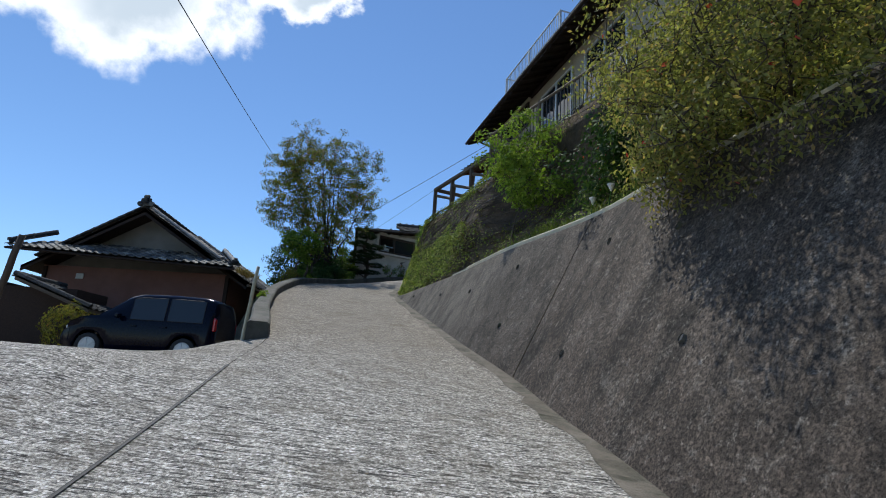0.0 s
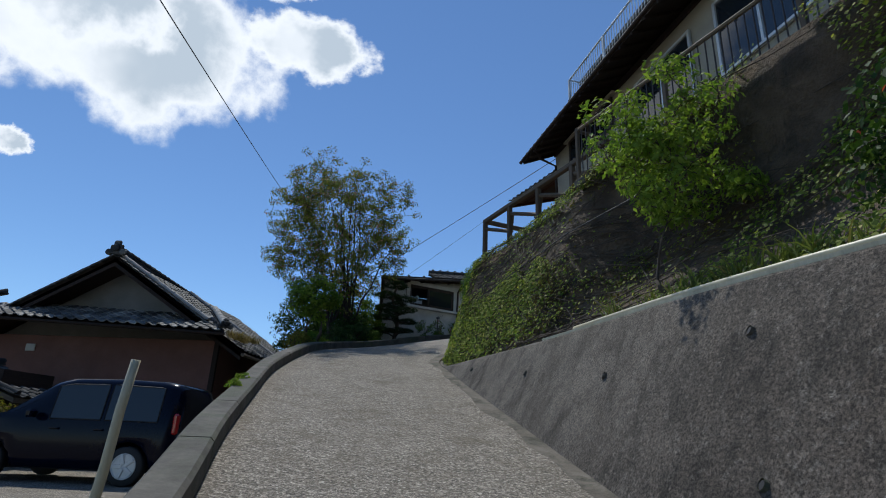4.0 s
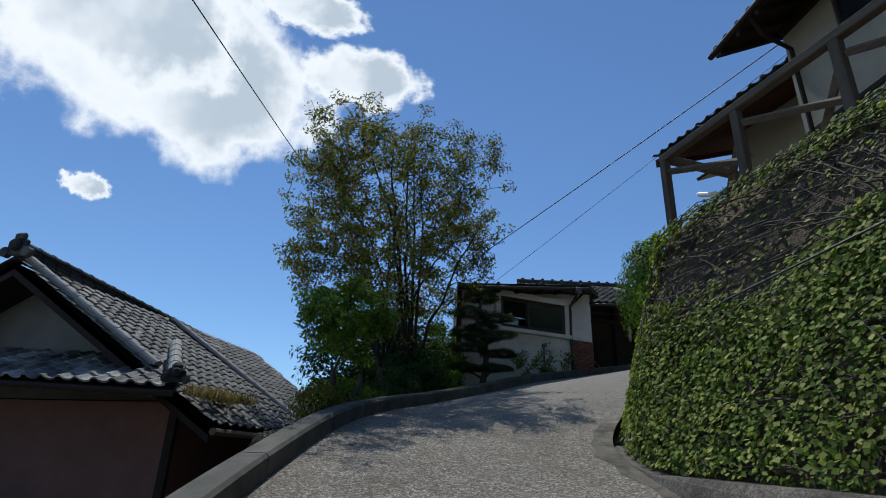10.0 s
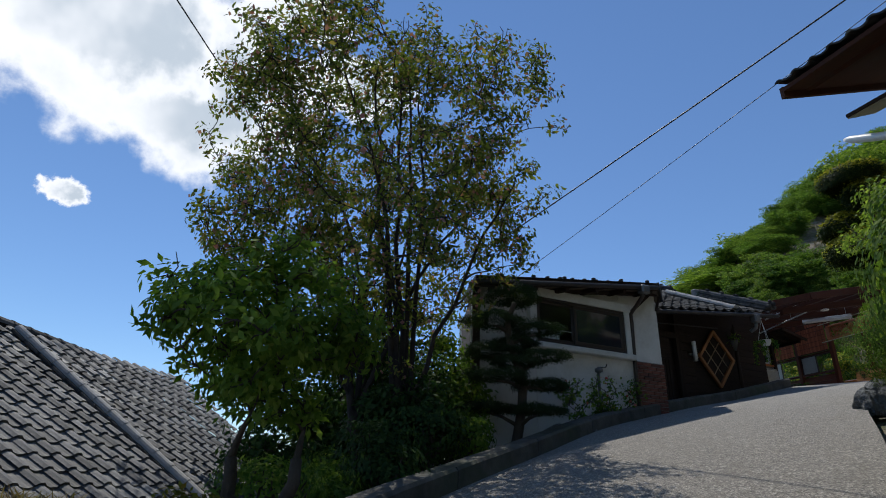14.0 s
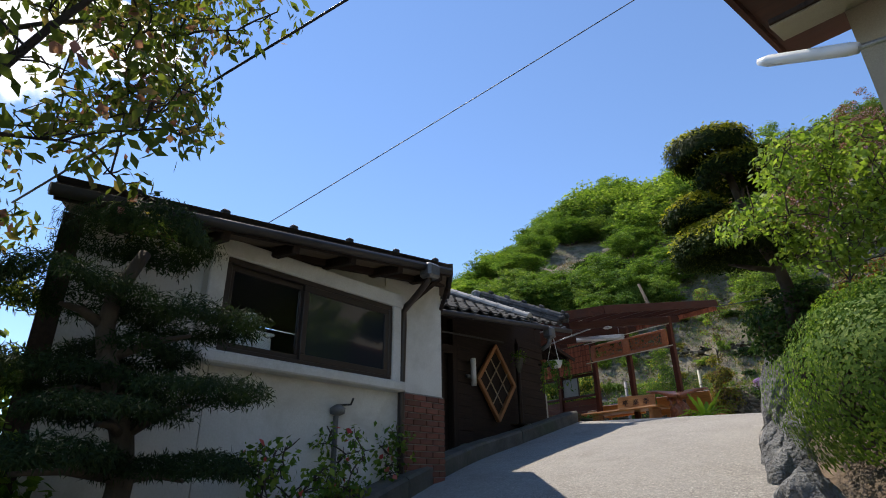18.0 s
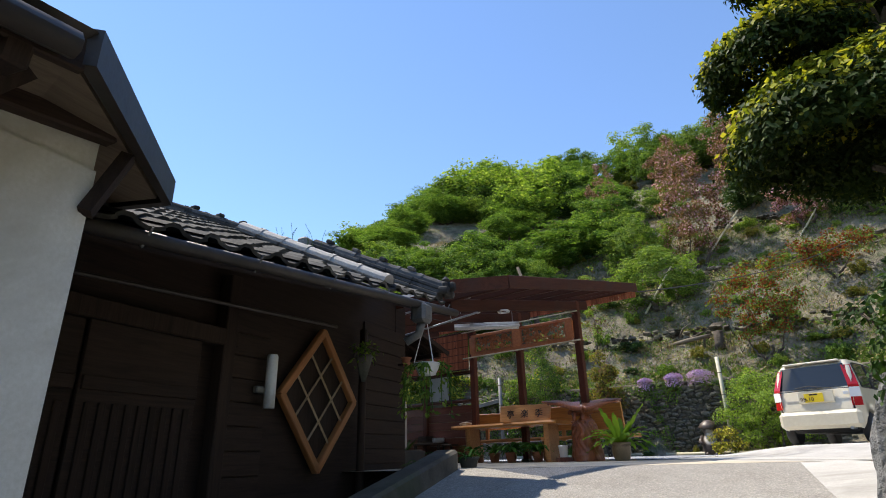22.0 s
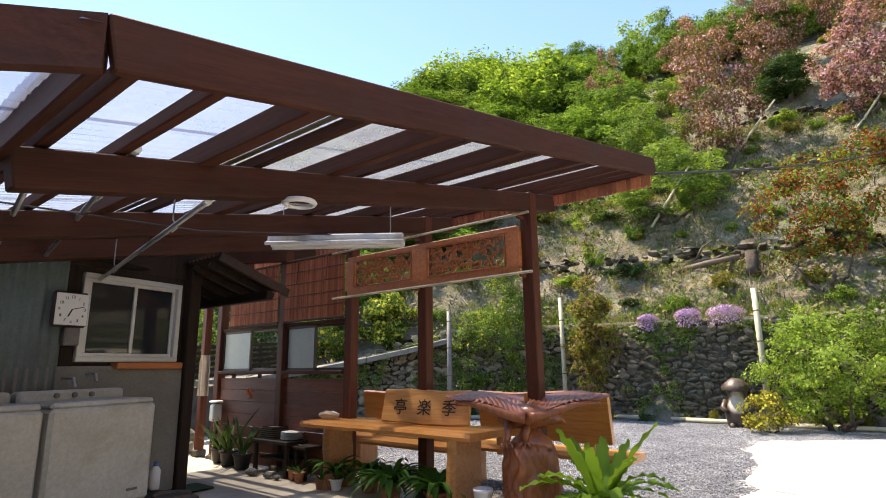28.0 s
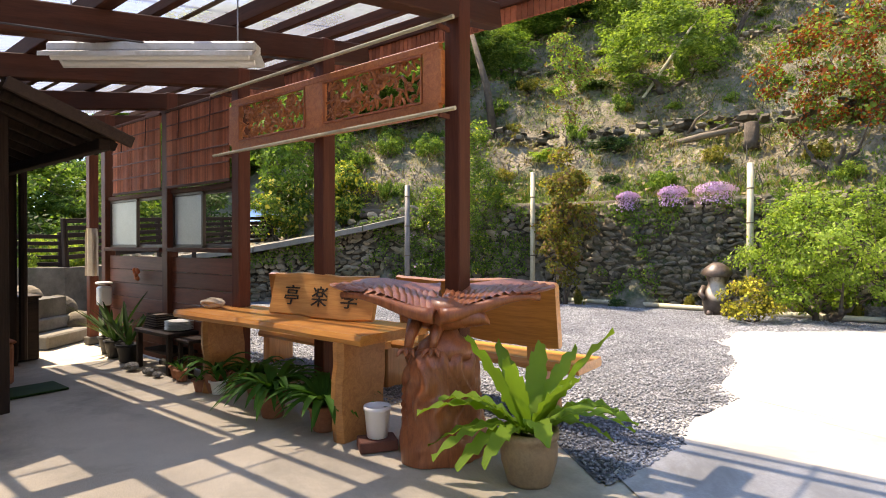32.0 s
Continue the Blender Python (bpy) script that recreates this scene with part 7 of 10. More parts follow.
    part("bracket", MB().box((2.74, 1.64, 8.62), (0.16, 0.06, 0.06), None, 0.01), M["zinc"], sl)


entrance_house()


def lettering(text, size, depth=0.002):
    """A mesh of upright letters, centred."""
    cu = bpy.data.curves.new("letters", "FONT")
    cu.body, cu.size, cu.extrude, cu.align_x = text, size, depth, "CENTER"
    cu.resolution_u = 3
    ob = bpy.data.objects.new("letters", cu)
    scene.collection.objects.link(ob)
    bpy.context.view_layer.update()
    me = bpy.data.meshes.new_from_object(ob.evaluated_get(bpy.context.evaluated_depsgraph_get()))
    bpy.data.objects.remove(ob)
    return me


def lettered(name, text, size, mat, parent, m, depth=0.002, label=""):
    me = lettering(text, size, depth)
    me.materials.clear()
    me.materials.append(M[mat])
    return part(name, me, None, parent, label, m=m)


MT = shift(6.6, 32.6, 7.9) @ turn_z(20)


def utility_wall():
    h = thing("utility_wing", "dim utility wing with corrugated sheet and a sliding window", "house", MH)
    corr = MB()
    rows = [[(5.45 + k * 0.019, 3.6 + 0.012 * math.sin(k * 1.57), z) for k in range(102)] for z in (9.05, 10.35)]
    corr.grid(rows)
    part("corrugated_sheet", corr, M["teal"], h)
    mb = MB()
    mb.box((6.5, 3.75, 8.55), (2.2, 0.2, 1.3)).box((8.1, 3.75, 8.6), (1.2, 0.2, 1.4)).box((8.1, 3.75, 10.25), (1.2, 0.2, 0.4)).box((7.42, 3.75, 9.7), (0.2, 0.2, 0.9)).box((8.62, 3.75, 9.7), (0.16, 0.2, 0.9))
    part("wall", mb, M["dark"], h)
    part("side_wall", MB().box((8.65, 4.7, 9.0), (0.14, 2.1, 2.4)), M["dark"], h)
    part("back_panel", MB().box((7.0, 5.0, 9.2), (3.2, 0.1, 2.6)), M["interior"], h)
    part("apron_wall", MB().box((7.55, 3.63, 8.65), (2.3, 0.05, 1.2), None, 0.01), M["greywall"], h)
    part("window_frame", MB().box((8.02, 3.66, 10.05), (1.02, 0.1, 0.05), None, 0.006).box((8.02, 3.66, 9.31), (1.02, 0.1, 0.05), None, 0.006).box((7.535, 3.66, 9.68), (0.05, 0.1, 0.7), None, 0.006).box((8.505, 3.66, 9.68), (0.05, 0.1, 0.7), None, 0.006), M["alu"], h, "white aluminium window frame")
    sash(h, 7.56, 8.04, 9.33, 10.03, 3.65, "alu", "pane_dark", 0.035)
    sash(h, 8.01, 8.49, 9.33, 10.03, 3.68, "alu", "pane_dark", 0.035)
    part("sill_board", MB().box((8.2, 3.6, 9.25), (0.7, 0.12, 0.06), None, 0.008), M["panelwood"], h)
    part("tap", MB().tube([(7.42, 3.6, 9.15), (7.42, 3.45, 9.15), (7.42, 3.42, 9.08)], 0.014, 8), M["steel"], h, "chrome water tap")
    part("tap", MB().tube([(7.62, 3.6, 9.18), (7.62, 3.48, 9.18), (7.62, 3.46, 9.12)], 0.014, 8), M["steel"], h, "chrome water tap")
    part("meter_box", MB().box((7.42, 3.58, 9.50), (0.13, 0.08, 0.16), None, 0.01), M["gutter_pale"], h)
    mt = MH.inverted() @ MT
    for k in range(13):
        q = 2.75 + k * 0.33
        part("eave_rafter", MB().box((0, 0, 0), (0.8, 0.05, 0.07), None, 0.006), M["dark"], h, m=mt @ shift(-1.32, q, 2.225) @ Matrix.Rotation(radians(20), 4, "Y"))
    part("eave_beam", MB().box((-1.08, 4.75, 2.08), (0.08, 4.3, 0.09), None, 0.008), M["darkh"], h, m=mt)
    corr = MB()
    corr.grid([[(p, 2.5 + k * 0.02, z + 0.012 * math.sin(k * 1.57)) for k in range(221)] for p, z in ((-1.72, 2.42), (-1.3, 2.275), (-0.93, 2.145))])
    part("eave", corr, M["darkh"], h, "weathered corrugated eave roofing", m=mt)
    part("verge_board", MB().box((0, 0, 0), (0.86, 0.03, 0.09), None, 0.006), M["dark_rough"], h, m=mt @ shift(-1.32, 2.5, 2.25) @ Matrix.Rotation(radians(20), 4, "Y"))
    part("lintel", MB().box((7.1, 3.72, 10.28), (3.3, 0.16, 0.3), None, 0.01), M["dark"], h)
    part("roof", quad_slab((5.4, 3.4, 10.45), (8.0, 3.4, 10.2), (8.0, 7.4, 10.2), (5.4, 7.4, 10.45), 0.05), M["darkh"], h)
    part("cross_wall", MB().box((-1.52, 5.24, 1.1), (1.1, 0.12, 2.4), None, 0.008), M["dark"], h, m=mt)
    part("drain_pipe", MB().tube([(-0.93, 5.14, 2.15), (-0.93, 5.14, 0.05)], 0.04, 9), M["dark"], h, m=mt)
    part("end_post", MB().box((8.66, 3.62, 9.1), (0.13, 0.13, 2.5), None, 0.01), M["dark"], h)
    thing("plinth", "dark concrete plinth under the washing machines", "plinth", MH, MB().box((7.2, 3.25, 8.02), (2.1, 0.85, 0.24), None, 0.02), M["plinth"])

    def washer(x0, x1, tub, z0=8.16):
        wd, c = x1 - x0, (x0 + x1) / 2
        m = thing("washing_machine", "old white " + ("twin-tub washing machine" if tub else "top-loading washing machine") + " on a concrete plinth", "washing machine", MH, group="washing machines under the window")
        part("cabinet", MB().box((c, 3.25, z0 + 0.40), (wd - 0.02, 0.56, 0.76), None, 0.025), M["enamel"], m)
        part("lid", MB().box((c, 3.22, z0 + 0.80), (wd - 0.04, 0.46, 0.05), None, 0.02), M["enamel"], m)
        part("control_panel", MB().box((c, 3.47, z0 + 0.84), (wd - 0.02, 0.12, 0.12), None, 0.02), M["enamel"], m)
        for k in range(3):
            part("knob", MB().lathe([(0.01, 0), (0.022, 0), (0.02, 0.02), (0.01, 0.022)], 12, shift(c - 0.15 + k * 0.14, 3.41, z0 + 0.86) @ Matrix.Rotation(radians(90), 4, "X")), M["gutter_pale"], m)
        part("name_plate", MB().box((c + wd * 0.3, 2.968, z0 + 0.12), (0.09, 0.006, 0.02)), M["zinc"], m)
        for sx in (-1, 1):
            part("foot", MB().lathe([(0.025, 0), (0.03, 0.04), (0.02, 0.045)], 10, shift(c + sx * (wd / 2 - 0.06), 3.05, z0 - 0.005)), M["black"], m)
    washer(6.39, 6.97, False)
    washer(6.99, 7.86, True)

    ck = thing("wall_clock", "square white wall clock with black numerals", "clock", MH @ shift(7.36, 3.52, 9.72))
    part("case", MB().box((0, 0, 0), (0.30, 0.05, 0.30), None, 0.03), M["bronze"], ck)
    part("dial", MB().box((0, -0.028, 0), (0.265, 0.006, 0.265), None, 0.002), M["plastic"], ck, "white dial")
    for hgt, ang, ln in ((0.007, 205, 0.07), (0.004, 75, 0.10)):
        part("clock_hand", MB().box((0, -0.034, ln / 2), (hgt * 1.6, 0.003, ln)), M["black"], ck, m=Matrix.Rotation(radians(ang), 4, "Y"))
    for n in range(1, 13):
        a = radians(90 - n * 30)
        lettered("numeral", str(n), 0.035, "black", ck, shift(math.cos(a) * 0.105, -0.0325, math.sin(a) * 0.105 - 0.012) @ Matrix.Rotation(radians(90), 4, "X"))


utility_wall()

# ---- covered terrace ----


def sheet_material():
    """Clear corrugated roofing that has gone slightly milky."""
    m, nt, p, co = blank("corrugated_roofing")
    tr = nt.nodes.new("ShaderNodeBsdfTransparent")
    tr.inputs["Color"].default_value = (0.47, 0.49, 0.55, 1)
    tl = nt.nodes.new("ShaderNodeBsdfTranslucent")
    tl.inputs["Color"].default_value = (0.27, 0.295, 0.35, 1)
    dirt = tex_noise(nt, co, 3.0, 5, 0.7)
    mx = nt.nodes.new("ShaderNodeMixShader")
    nt.links.new(ramp(nt, dirt, [(0.3, (0.32,)), (0.75, (0.52,))]), mx.inputs[0])
    nt.links.new(tr.outputs[0], mx.inputs[1])
    nt.links.new(tl.outputs[0], mx.inputs[2])
    gl = nt.nodes.new("ShaderNodeBsdfGlossy")
    gl.inputs["Roughness"].default_value = 0.15
    m2 = nt.nodes.new("ShaderNodeMixShader")
    m2.inputs[0].default_value = 0.06
    nt.links.new(mx.outputs[0], m2.inputs[1])
    nt.links.new(gl.outputs[0], m2.inputs[2])
    nt.links.new(m2.outputs[0], nt.nodes["Material Output"].inputs["Surface"])
    return m


M["sheet"] = sheet_material()
ROOF_K, ROOF_0 = 0.203, 3.08


def roof_at(p):
    return ROOF_0 + ROOF_K * p


def terrace_roof():
    c = thing("terrace_canopy", "brown timber canopy with clear corrugated roofing", "canopy", MT)
    tilt = math.atan(ROOF_K)
    p0, p1, q0, q1 = -3.95, 0.80, -0.9, 6.3
    # beams across, one to each post, and their posts
    for k, q in enumerate((0.08, 1.42, 2.62, 4.0, 5.62)):
        L = (p1 - 0.25 - p0) / math.cos(tilt)
        pc = (p0 + p1 - 0.25) / 2
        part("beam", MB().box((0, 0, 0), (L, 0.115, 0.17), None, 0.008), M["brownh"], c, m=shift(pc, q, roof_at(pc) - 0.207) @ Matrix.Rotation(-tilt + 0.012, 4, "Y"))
        post = part("post", MB().box((0, 0, 1.52), (0.125, 0.125, 3.04), None, 0.008), M["brown"], c, m=shift(0.1, q, -0.08))
        part("post_base", MB().lathe([(0.13, -0.02), (0.12, 0.12), (0.09, 0.14)], 4, turn_z(45)), M["kerb"], post)
    # rafters along
    for p, rw, rd in ((-3.86, 0.06, 0.06), (-3.56, 0.06, 0.06), (-3.19, 0.10, 0.10), (-2.84, 0.06, 0.06), (-2.38, 0.10, 0.10), (-2.04, 0.06, 0.06), (-1.55, 0.10, 0.10), (-1.19, 0.06, 0.06), (-0.68, 0.10, 0.10), (-0.24, 0.06, 0.06), (0.22, 0.08, 0.08), (0.66, 0.06, 0.06)):
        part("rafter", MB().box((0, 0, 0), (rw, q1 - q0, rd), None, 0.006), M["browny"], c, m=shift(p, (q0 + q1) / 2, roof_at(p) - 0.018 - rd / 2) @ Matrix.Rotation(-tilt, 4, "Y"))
    # edge boards
    L = (p1 - p0) / math.cos(tilt) + 0.04
    part("fascia", MB().box((0, 0, 0), (L, 0.045, 0.17), None, 0.006), M["brownh"], c, m=shift((p0 + p1) / 2, q0 - 0.03, roof_at((p0 + p1) / 2) - 0.05) @ Matrix.Rotation(-tilt, 4, "Y"))
    part("fascia", MB().box((0, 0, 0), (0.045, q1 - q0, 0.17), None, 0.006), M["browny"], c, m=shift(p0 - 0.03, (q0 + q1) / 2, roof_at(p0) - 0.05))
    part("fascia", MB().box((0, 0, 0), (0.04, q1 - q0, 0.12), None, 0.006), M["browny"], c, m=shift(p1 + 0.02, (q0 + q1) / 2, roof_at(p1) - 0.05))
    # roofing in sheets
    w = (q1 - q0 + 0.1) / 9
    for k in range(9):
        a = q0 - 0.05 + k * w
        mb = MB()
        cols = int(w / 0.019)
        rows = []
        for p in np.linspace(p0 - 0.1, p1 + 0.1, 5):
            rows.append([(p, a + w * 1.04 * j / cols, roof_at(p) + 0.004 * (k % 2) + 0.008 * math.sin(j * 1.5708)) for j in range(cols + 1)])
        mb.grid(rows)
        part("roofing_sheet", mb, M["sheet"], c)
    # the roof bends round to the house wall
    wing = MB()
    wing.grid([[(p0, q0 + (q1 - q0) * k / 60, roof_at(p0) + 0.008 * math.sin(k * 1.5708)) for k in range(61)], [(p0 - 0.8, q0 + 0.35 + (q1 - q0 - 0.35) * k / 60, roof_at(p0 - 0.8) + 0.008 * math.sin(k * 1.5708)) for k in range(61)]])
    part("roofing_sheet", wing, M["sheet"], c)
    ea, eb = Vector((p0 - 0.03, q0 - 0.03, roof_at(p0) - 0.06)), Vector((p0 - 0.83, q0 + 0.32, roof_at(p0 - 0.83) - 0.06))
    part("fascia", MB().sweep([ea, eb], [(-0.022, -0.085), (0.022, -0.085), (0.022, 0.085), (-0.022, 0.085)]), M["brownh"], c)
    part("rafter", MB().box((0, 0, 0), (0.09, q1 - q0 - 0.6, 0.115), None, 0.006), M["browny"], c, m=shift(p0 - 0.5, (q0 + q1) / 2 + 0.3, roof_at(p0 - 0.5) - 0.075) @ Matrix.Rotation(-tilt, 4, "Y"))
    # laps where two sheets meet
    for p in (-2.9, -0.9):
        part("sheet_lap", MB().box((0, 0, 0), (0.05, q1 - q0, 0.006)), M["grey_wood"], c, m=shift(p, (q0 + q1) / 2, roof_at(p) - 0.008) @ Matrix.Rotation(-tilt, 4, "Y"))
    # brown slats hanging along the far edge
    sl = MB()
    for k in range(int((q1 - q0) / 0.05)):
        sl.box((p1 + 0.03, q0 + 0.03 + k * 0.05, roof_at(p1) - 0.16), (0.02, 0.04, 0.14))
    part("edge_slats", sl, M["blind"], c)["kind"] = "stuff"
    # lamp ring and cables
    part("ceiling_ring", MB().tube([(-2.61 + 0.085 * math.cos(a), 0.03 + 0.085 * math.sin(a), 2.25) for a in np.linspace(0, 6.28, 24)], 0.016, 6), M["plastic"], c, "round white lamp ring")
    part("cable", MB().tube([(-4.0, 1.1, 2.2), (-2.6, 1.2, 2.28), (-1.2, 1.25, 2.5), (0.0, 1.4, 2.75)], 0.006, 5), M["wire"], c)
    return c


terrace_roof()


def tube_lamp():
    a, b = Vector((-1.68, 1.70, 2.45)), Vector((-0.97, 0.78, 2.45))
    d = b - a
    m = MT @ shift(*((a + b) / 2)) @ turn_z(math.degrees(math.atan2(d.y, d.x)))
    l = thing("fluorescent_lamp", "long white fluorescent lamp hung under the canopy", "lamp", m)
    L = d.length + 0.06
    part("housing", MB().box((0, 0, 0), (L, 0.10, 0.065), None, 0.014), M["white_paint"], l)
    part("reflector", MB().add([(-L / 2, -0.11, -0.075), (L / 2, -0.11, -0.075), (L / 2, -0.04, -0.02), (-L / 2, -0.04, -0.02), (-L / 2, 0.11, -0.075), (L / 2, 0.11, -0.075), (L / 2, 0.04, -0.02), (-L / 2, 0.04, -0.02), (-L / 2, -0.11, -0.05), (L / 2, -0.11, -0.05), (-L / 2, 0.11, -0.05), (L / 2, 0.11, -0.05)], [(0, 1, 2, 3), (4, 7, 6, 5), (0, 8, 9, 1), (4, 5, 11, 10), (8, 3, 2, 9), (10, 11, 6, 7)]), M["white_paint"], l)
    for s in (-1, 1):
        part("tube", MB().tube([(-L / 2 + 0.04, s * 0.05, -0.065), (L / 2 - 0.04, s * 0.05, -0.065)], 0.016, 8), M["plastic"], l)
        part("hanger", MB().tube([(s * L * 0.4, 0, 0.02), (s * L * 0.4, 0, 0.42)], 0.005, 5), M["steel"], l)


tube_lamp()
for a, b in (((-3.73, 0.75, 2.24), (-3.21, 4.43, 2.10)), ((-3.51, 0.05, 2.30), (-2.95, 3.89, 2.16)), ((-3.08, 0.2, 2.18), (-2.55, 3.22, 2.12))):
    pl = thing("laundry_pole", "steel laundry pole hanging under the canopy", "pole", MT, group="laundry poles under the canopy")
    part("tube", MB().tube([a, b], 0.016, 10), M["steel"], pl, smooth=True)
    for e in (a, b):
        part("end_cap", MB().tube([Vector(e) + (Vector(a) - Vector(b)).normalized() * (0.04 if e == a else -0.04), e], 0.021, 10), M["plastic"], pl)
    for t in (0.2, 0.75):
        q = Vector(a).lerp(Vector(b), t)
        part("hanger", MB().tube([q + Vector((0, 0, -0.03)), q + Vector((0.03, 0, 0)), q + Vector((0, 0, 0.05)), (q.x, q.y, roof_at(q.x) - 0.1)], 0.005, 5), M["steel"], pl)


def row_wall():
    """Board wall with small windows and rolled blinds at the back of the terrace."""
    w = thing("terrace_wall", "brown board wall with small sliding windows", "wall", MT)
    for q0, q1 in ((2.70, 3.93), (4.07, 5.55)):
        for k in range(7):
            part("board", MB().box((0.1, (q0 + q1) / 2, 0.10 + k * 0.165), (0.025, q1 - q0, 0.16), None, 0.005), M["board"], w)
        part("sill", MB().box((0.07, (q0 + q1) / 2, 1.25), (0.11, q1 - q0, 0.045), None, 0.006), M["browny"], w)
        part("head_rail", MB().box((0.1, (q0 + q1) / 2, 1.88), (0.06, q1 - q0, 0.05), None, 0.006), M["browny"], w)
        mid = lerp(q0, q1, 0.5)
        g = part("window_leaf", MB().box((0.11, (mid + q1) / 2, 1.57), (0.012, q1 - mid - 0.06, 0.54)), M["frost"], w, "frosted sliding window leaf")
        fr = MB()
        for z in (1.29, 1.84):
            fr.box((0.11, (mid + q1) / 2, z), (0.035, q1 - mid, 0.035), None, 0.004)
        for q in (mid, q1 - 0.02):
            fr.box((0.11, q, 1.565), (0.035, 0.035, 0.55), None, 0.004)
        part("leaf_frame", fr, M["bronze"], g)
        fr = MB()
        for z in (1.29, 1.84):
            fr.box((0.135, (mid + q0) / 2, z), (0.03, mid - q0, 0.035), None, 0.004)
        fr.box((0.135, q0 + 0.02, 1.565), (0.03, 0.035, 0.55), None, 0.004)
        part("leaf_frame", fr, M["bronze"], w)
    for q0, q1, zt in ((2.70, 3.93, 2.74), (4.07, 5.3, 2.74)):
        b = thing("bamboo_blind", "reddish brown split-bamboo blind half rolled down", "blind", MT, group="blinds on the terrace wall")
        sl = MB()
        n = int((q1 - q0) / 0.016)
        for k in range(n):
            q = q0 + (k + 0.5) * (q1 - q0) / n
            sl.box((0.03 + 0.004 * math.sin(k * 0.35), q, (zt + 1.93) / 2), (0.009, 0.0135, zt - 1.93))
        part("slats", sl, M["blind"], b)["kind"] = "stuff"
        for j in range(1, 5):
            part("batten", MB().box((0.02, (q0 + q1) / 2, lerp(1.93, zt, j / 5)), (0.008, q1 - q0, 0.014), None, 0.002), M["brown"], b)
        part("bottom_rail", MB().box((0.03, (q0 + q1) / 2, 1.92), (0.02, q1 - q0 + 0.02, 0.03), None, 0.005), M["browny"], b)
        part("top_rail", MB().box((0.03, (q0 + q1) / 2, zt), (0.025, q1 - q0 + 0.02, 0.035), None, 0.005), M["browny"], b)
        for f in (0.25, 0.75):
            q = lerp(q0, q1, f)
            part("cord", MB().tube([(0.012, q, zt), (0.008, q, 2.6), (0.01, q + 0.02, 2.42)], 0.007, 5), M["brown"], b)


row_wall()


def carved_panel():
    f = thing("carved_transom", "reddish carved openwork transom between the posts", "carving", MT)
    rg = random.Random(17)
    x = 0.0
    part("top_bar", MB().box((x, 1.36, 2.60), (0.05, 2.44, 0.06), None, 0.008), M["panelwood"], f)
    part("bottom_bar", MB().box((x, 1.36, 2.20), (0.05, 2.44, 0.09), None, 0.008), M["panelwood"], f)
    for q in (0.20, 1.40, 2.54):
        part("stile", MB().box((x, q, 2.40), (0.05, 0.16 if q != 1.40 else 0.22, 0.36), None, 0.008), M["panelwood"], f)
    for q0, q1 in ((0.29, 1.28), (1.52, 2.45)):
        car_ = part("carving", MB().box((x, (q0 + q1) / 2, 2.4), (0.006, 0.001, 0.001)), M["panelwood"], f)
        mb = MB()
        # scrolls and leaves in openwork
        for _ in range(60):
            cq, cz = rg.uniform(q0 + 0.05, q1 - 0.05), rg.uniform(2.28, 2.54)
            r0 = rg.uniform(0.03, 0.085)
            a0, sp = rg.uniform(0, 6.28), rg.choice((-1, 1))
            pts = []
            for k in range(10):
                t = k / 9
                a = a0 + sp * t * 4.2
                r = r0 * (1 - 0.75 * t)
                pts.append((x + rg.uniform(-0.012, 0.012), min(max(cq + r * math.cos(a), q0), q1), min(max(cz + r * math.sin(a), 2.25), 2.57)))
            mb.tube(pts, [0.016 * (1 - 0.5 * k / 9) for k in range(10)], 5)
        for _ in range(70):
            cq, cz, a = rg.uniform(q0, q1), rg.uniform(2.26, 2.56), rg.uniform(0, 6.28)
            mb.box((0, 0, 0), (0.022, 0.075, 0.024), shift(x + rg.uniform(-0.01, 0.01), min(max(cq, q0 + 0.03), q1 - 0.03), min(max(cz, 2.28), 2.54)) @ Matrix.Rotation(a, 4, "X"), 0.009)
        car_.data = mb.mesh(M["panelwood"], True)
        car_["kind"] = "stuff"
        part("rim", MB().tube([(x - 0.02, q0, 2.25), (x - 0.02, q1, 2.25), (x - 0.02, q1, 2.565), (x - 0.02, q0, 2.565), (x - 0.02, q0, 2.25)], 0.012, 5), M["carve"], f)
    for z, dx in ((2.13, -0.10), (2.69, -0.12)):
        pole = thing("curtain_pole", "pale metal pole fixed across the posts", "pole", MT, group="poles across the transom")
        part("tube", MB().tube([(dx, -0.05, z + 0.02), (dx, 2.75, z)], 0.014, 8), M["bamboo"], pole)
        for q in (0.08, 1.42, 2.62):
            part("bracket", MB().box((dx / 2, q, z), (abs(dx), 0.02, 0.03)), M["brown"], pole)


carved_panel()


def live_edge(length, width, thick, seed, taper=0.0):
    """A plank with natural wavy edges, along y."""
    rg = random.Random(seed)
    n = 16
    ph = [rg.uniform(0, 6) for _ in range(4)]
    rows = []
    for k in range(n + 1):
        y = (k / n - 0.5) * length
        wl = width / 2 * (1 + 0.055 * math.sin(k * 0.45 + ph[0]) + 0.014 * math.sin(k * 1.5 + ph[1])) * (1 - taper * k / n)
        wr = width / 2 * (1 + 0.055 * math.sin(k * 0.4 + ph[2]) + 0.014 * math.sin(k * 1.3 + ph[3])) * (1 - taper * k / n)
        rows.append([(-wl, y, -thick / 2), (-wl - 0.012, y, 0), (-wl + 0.008, y, thick / 2), (wr - 0.008, y, thick / 2), (wr + 0.012, y, 0), (wr, y, -thick / 2), (-wl, y, -thick / 2)])
    mb = MB().grid(rows)
    for r in (rows[0], rows[-1]):
        mb.add(r[:-1], [tuple(range(6))])
    return mb


def table_and_bench():
    t = thing("plank_table", "heavy honey-coloured plank table with live edges", "table", MT)
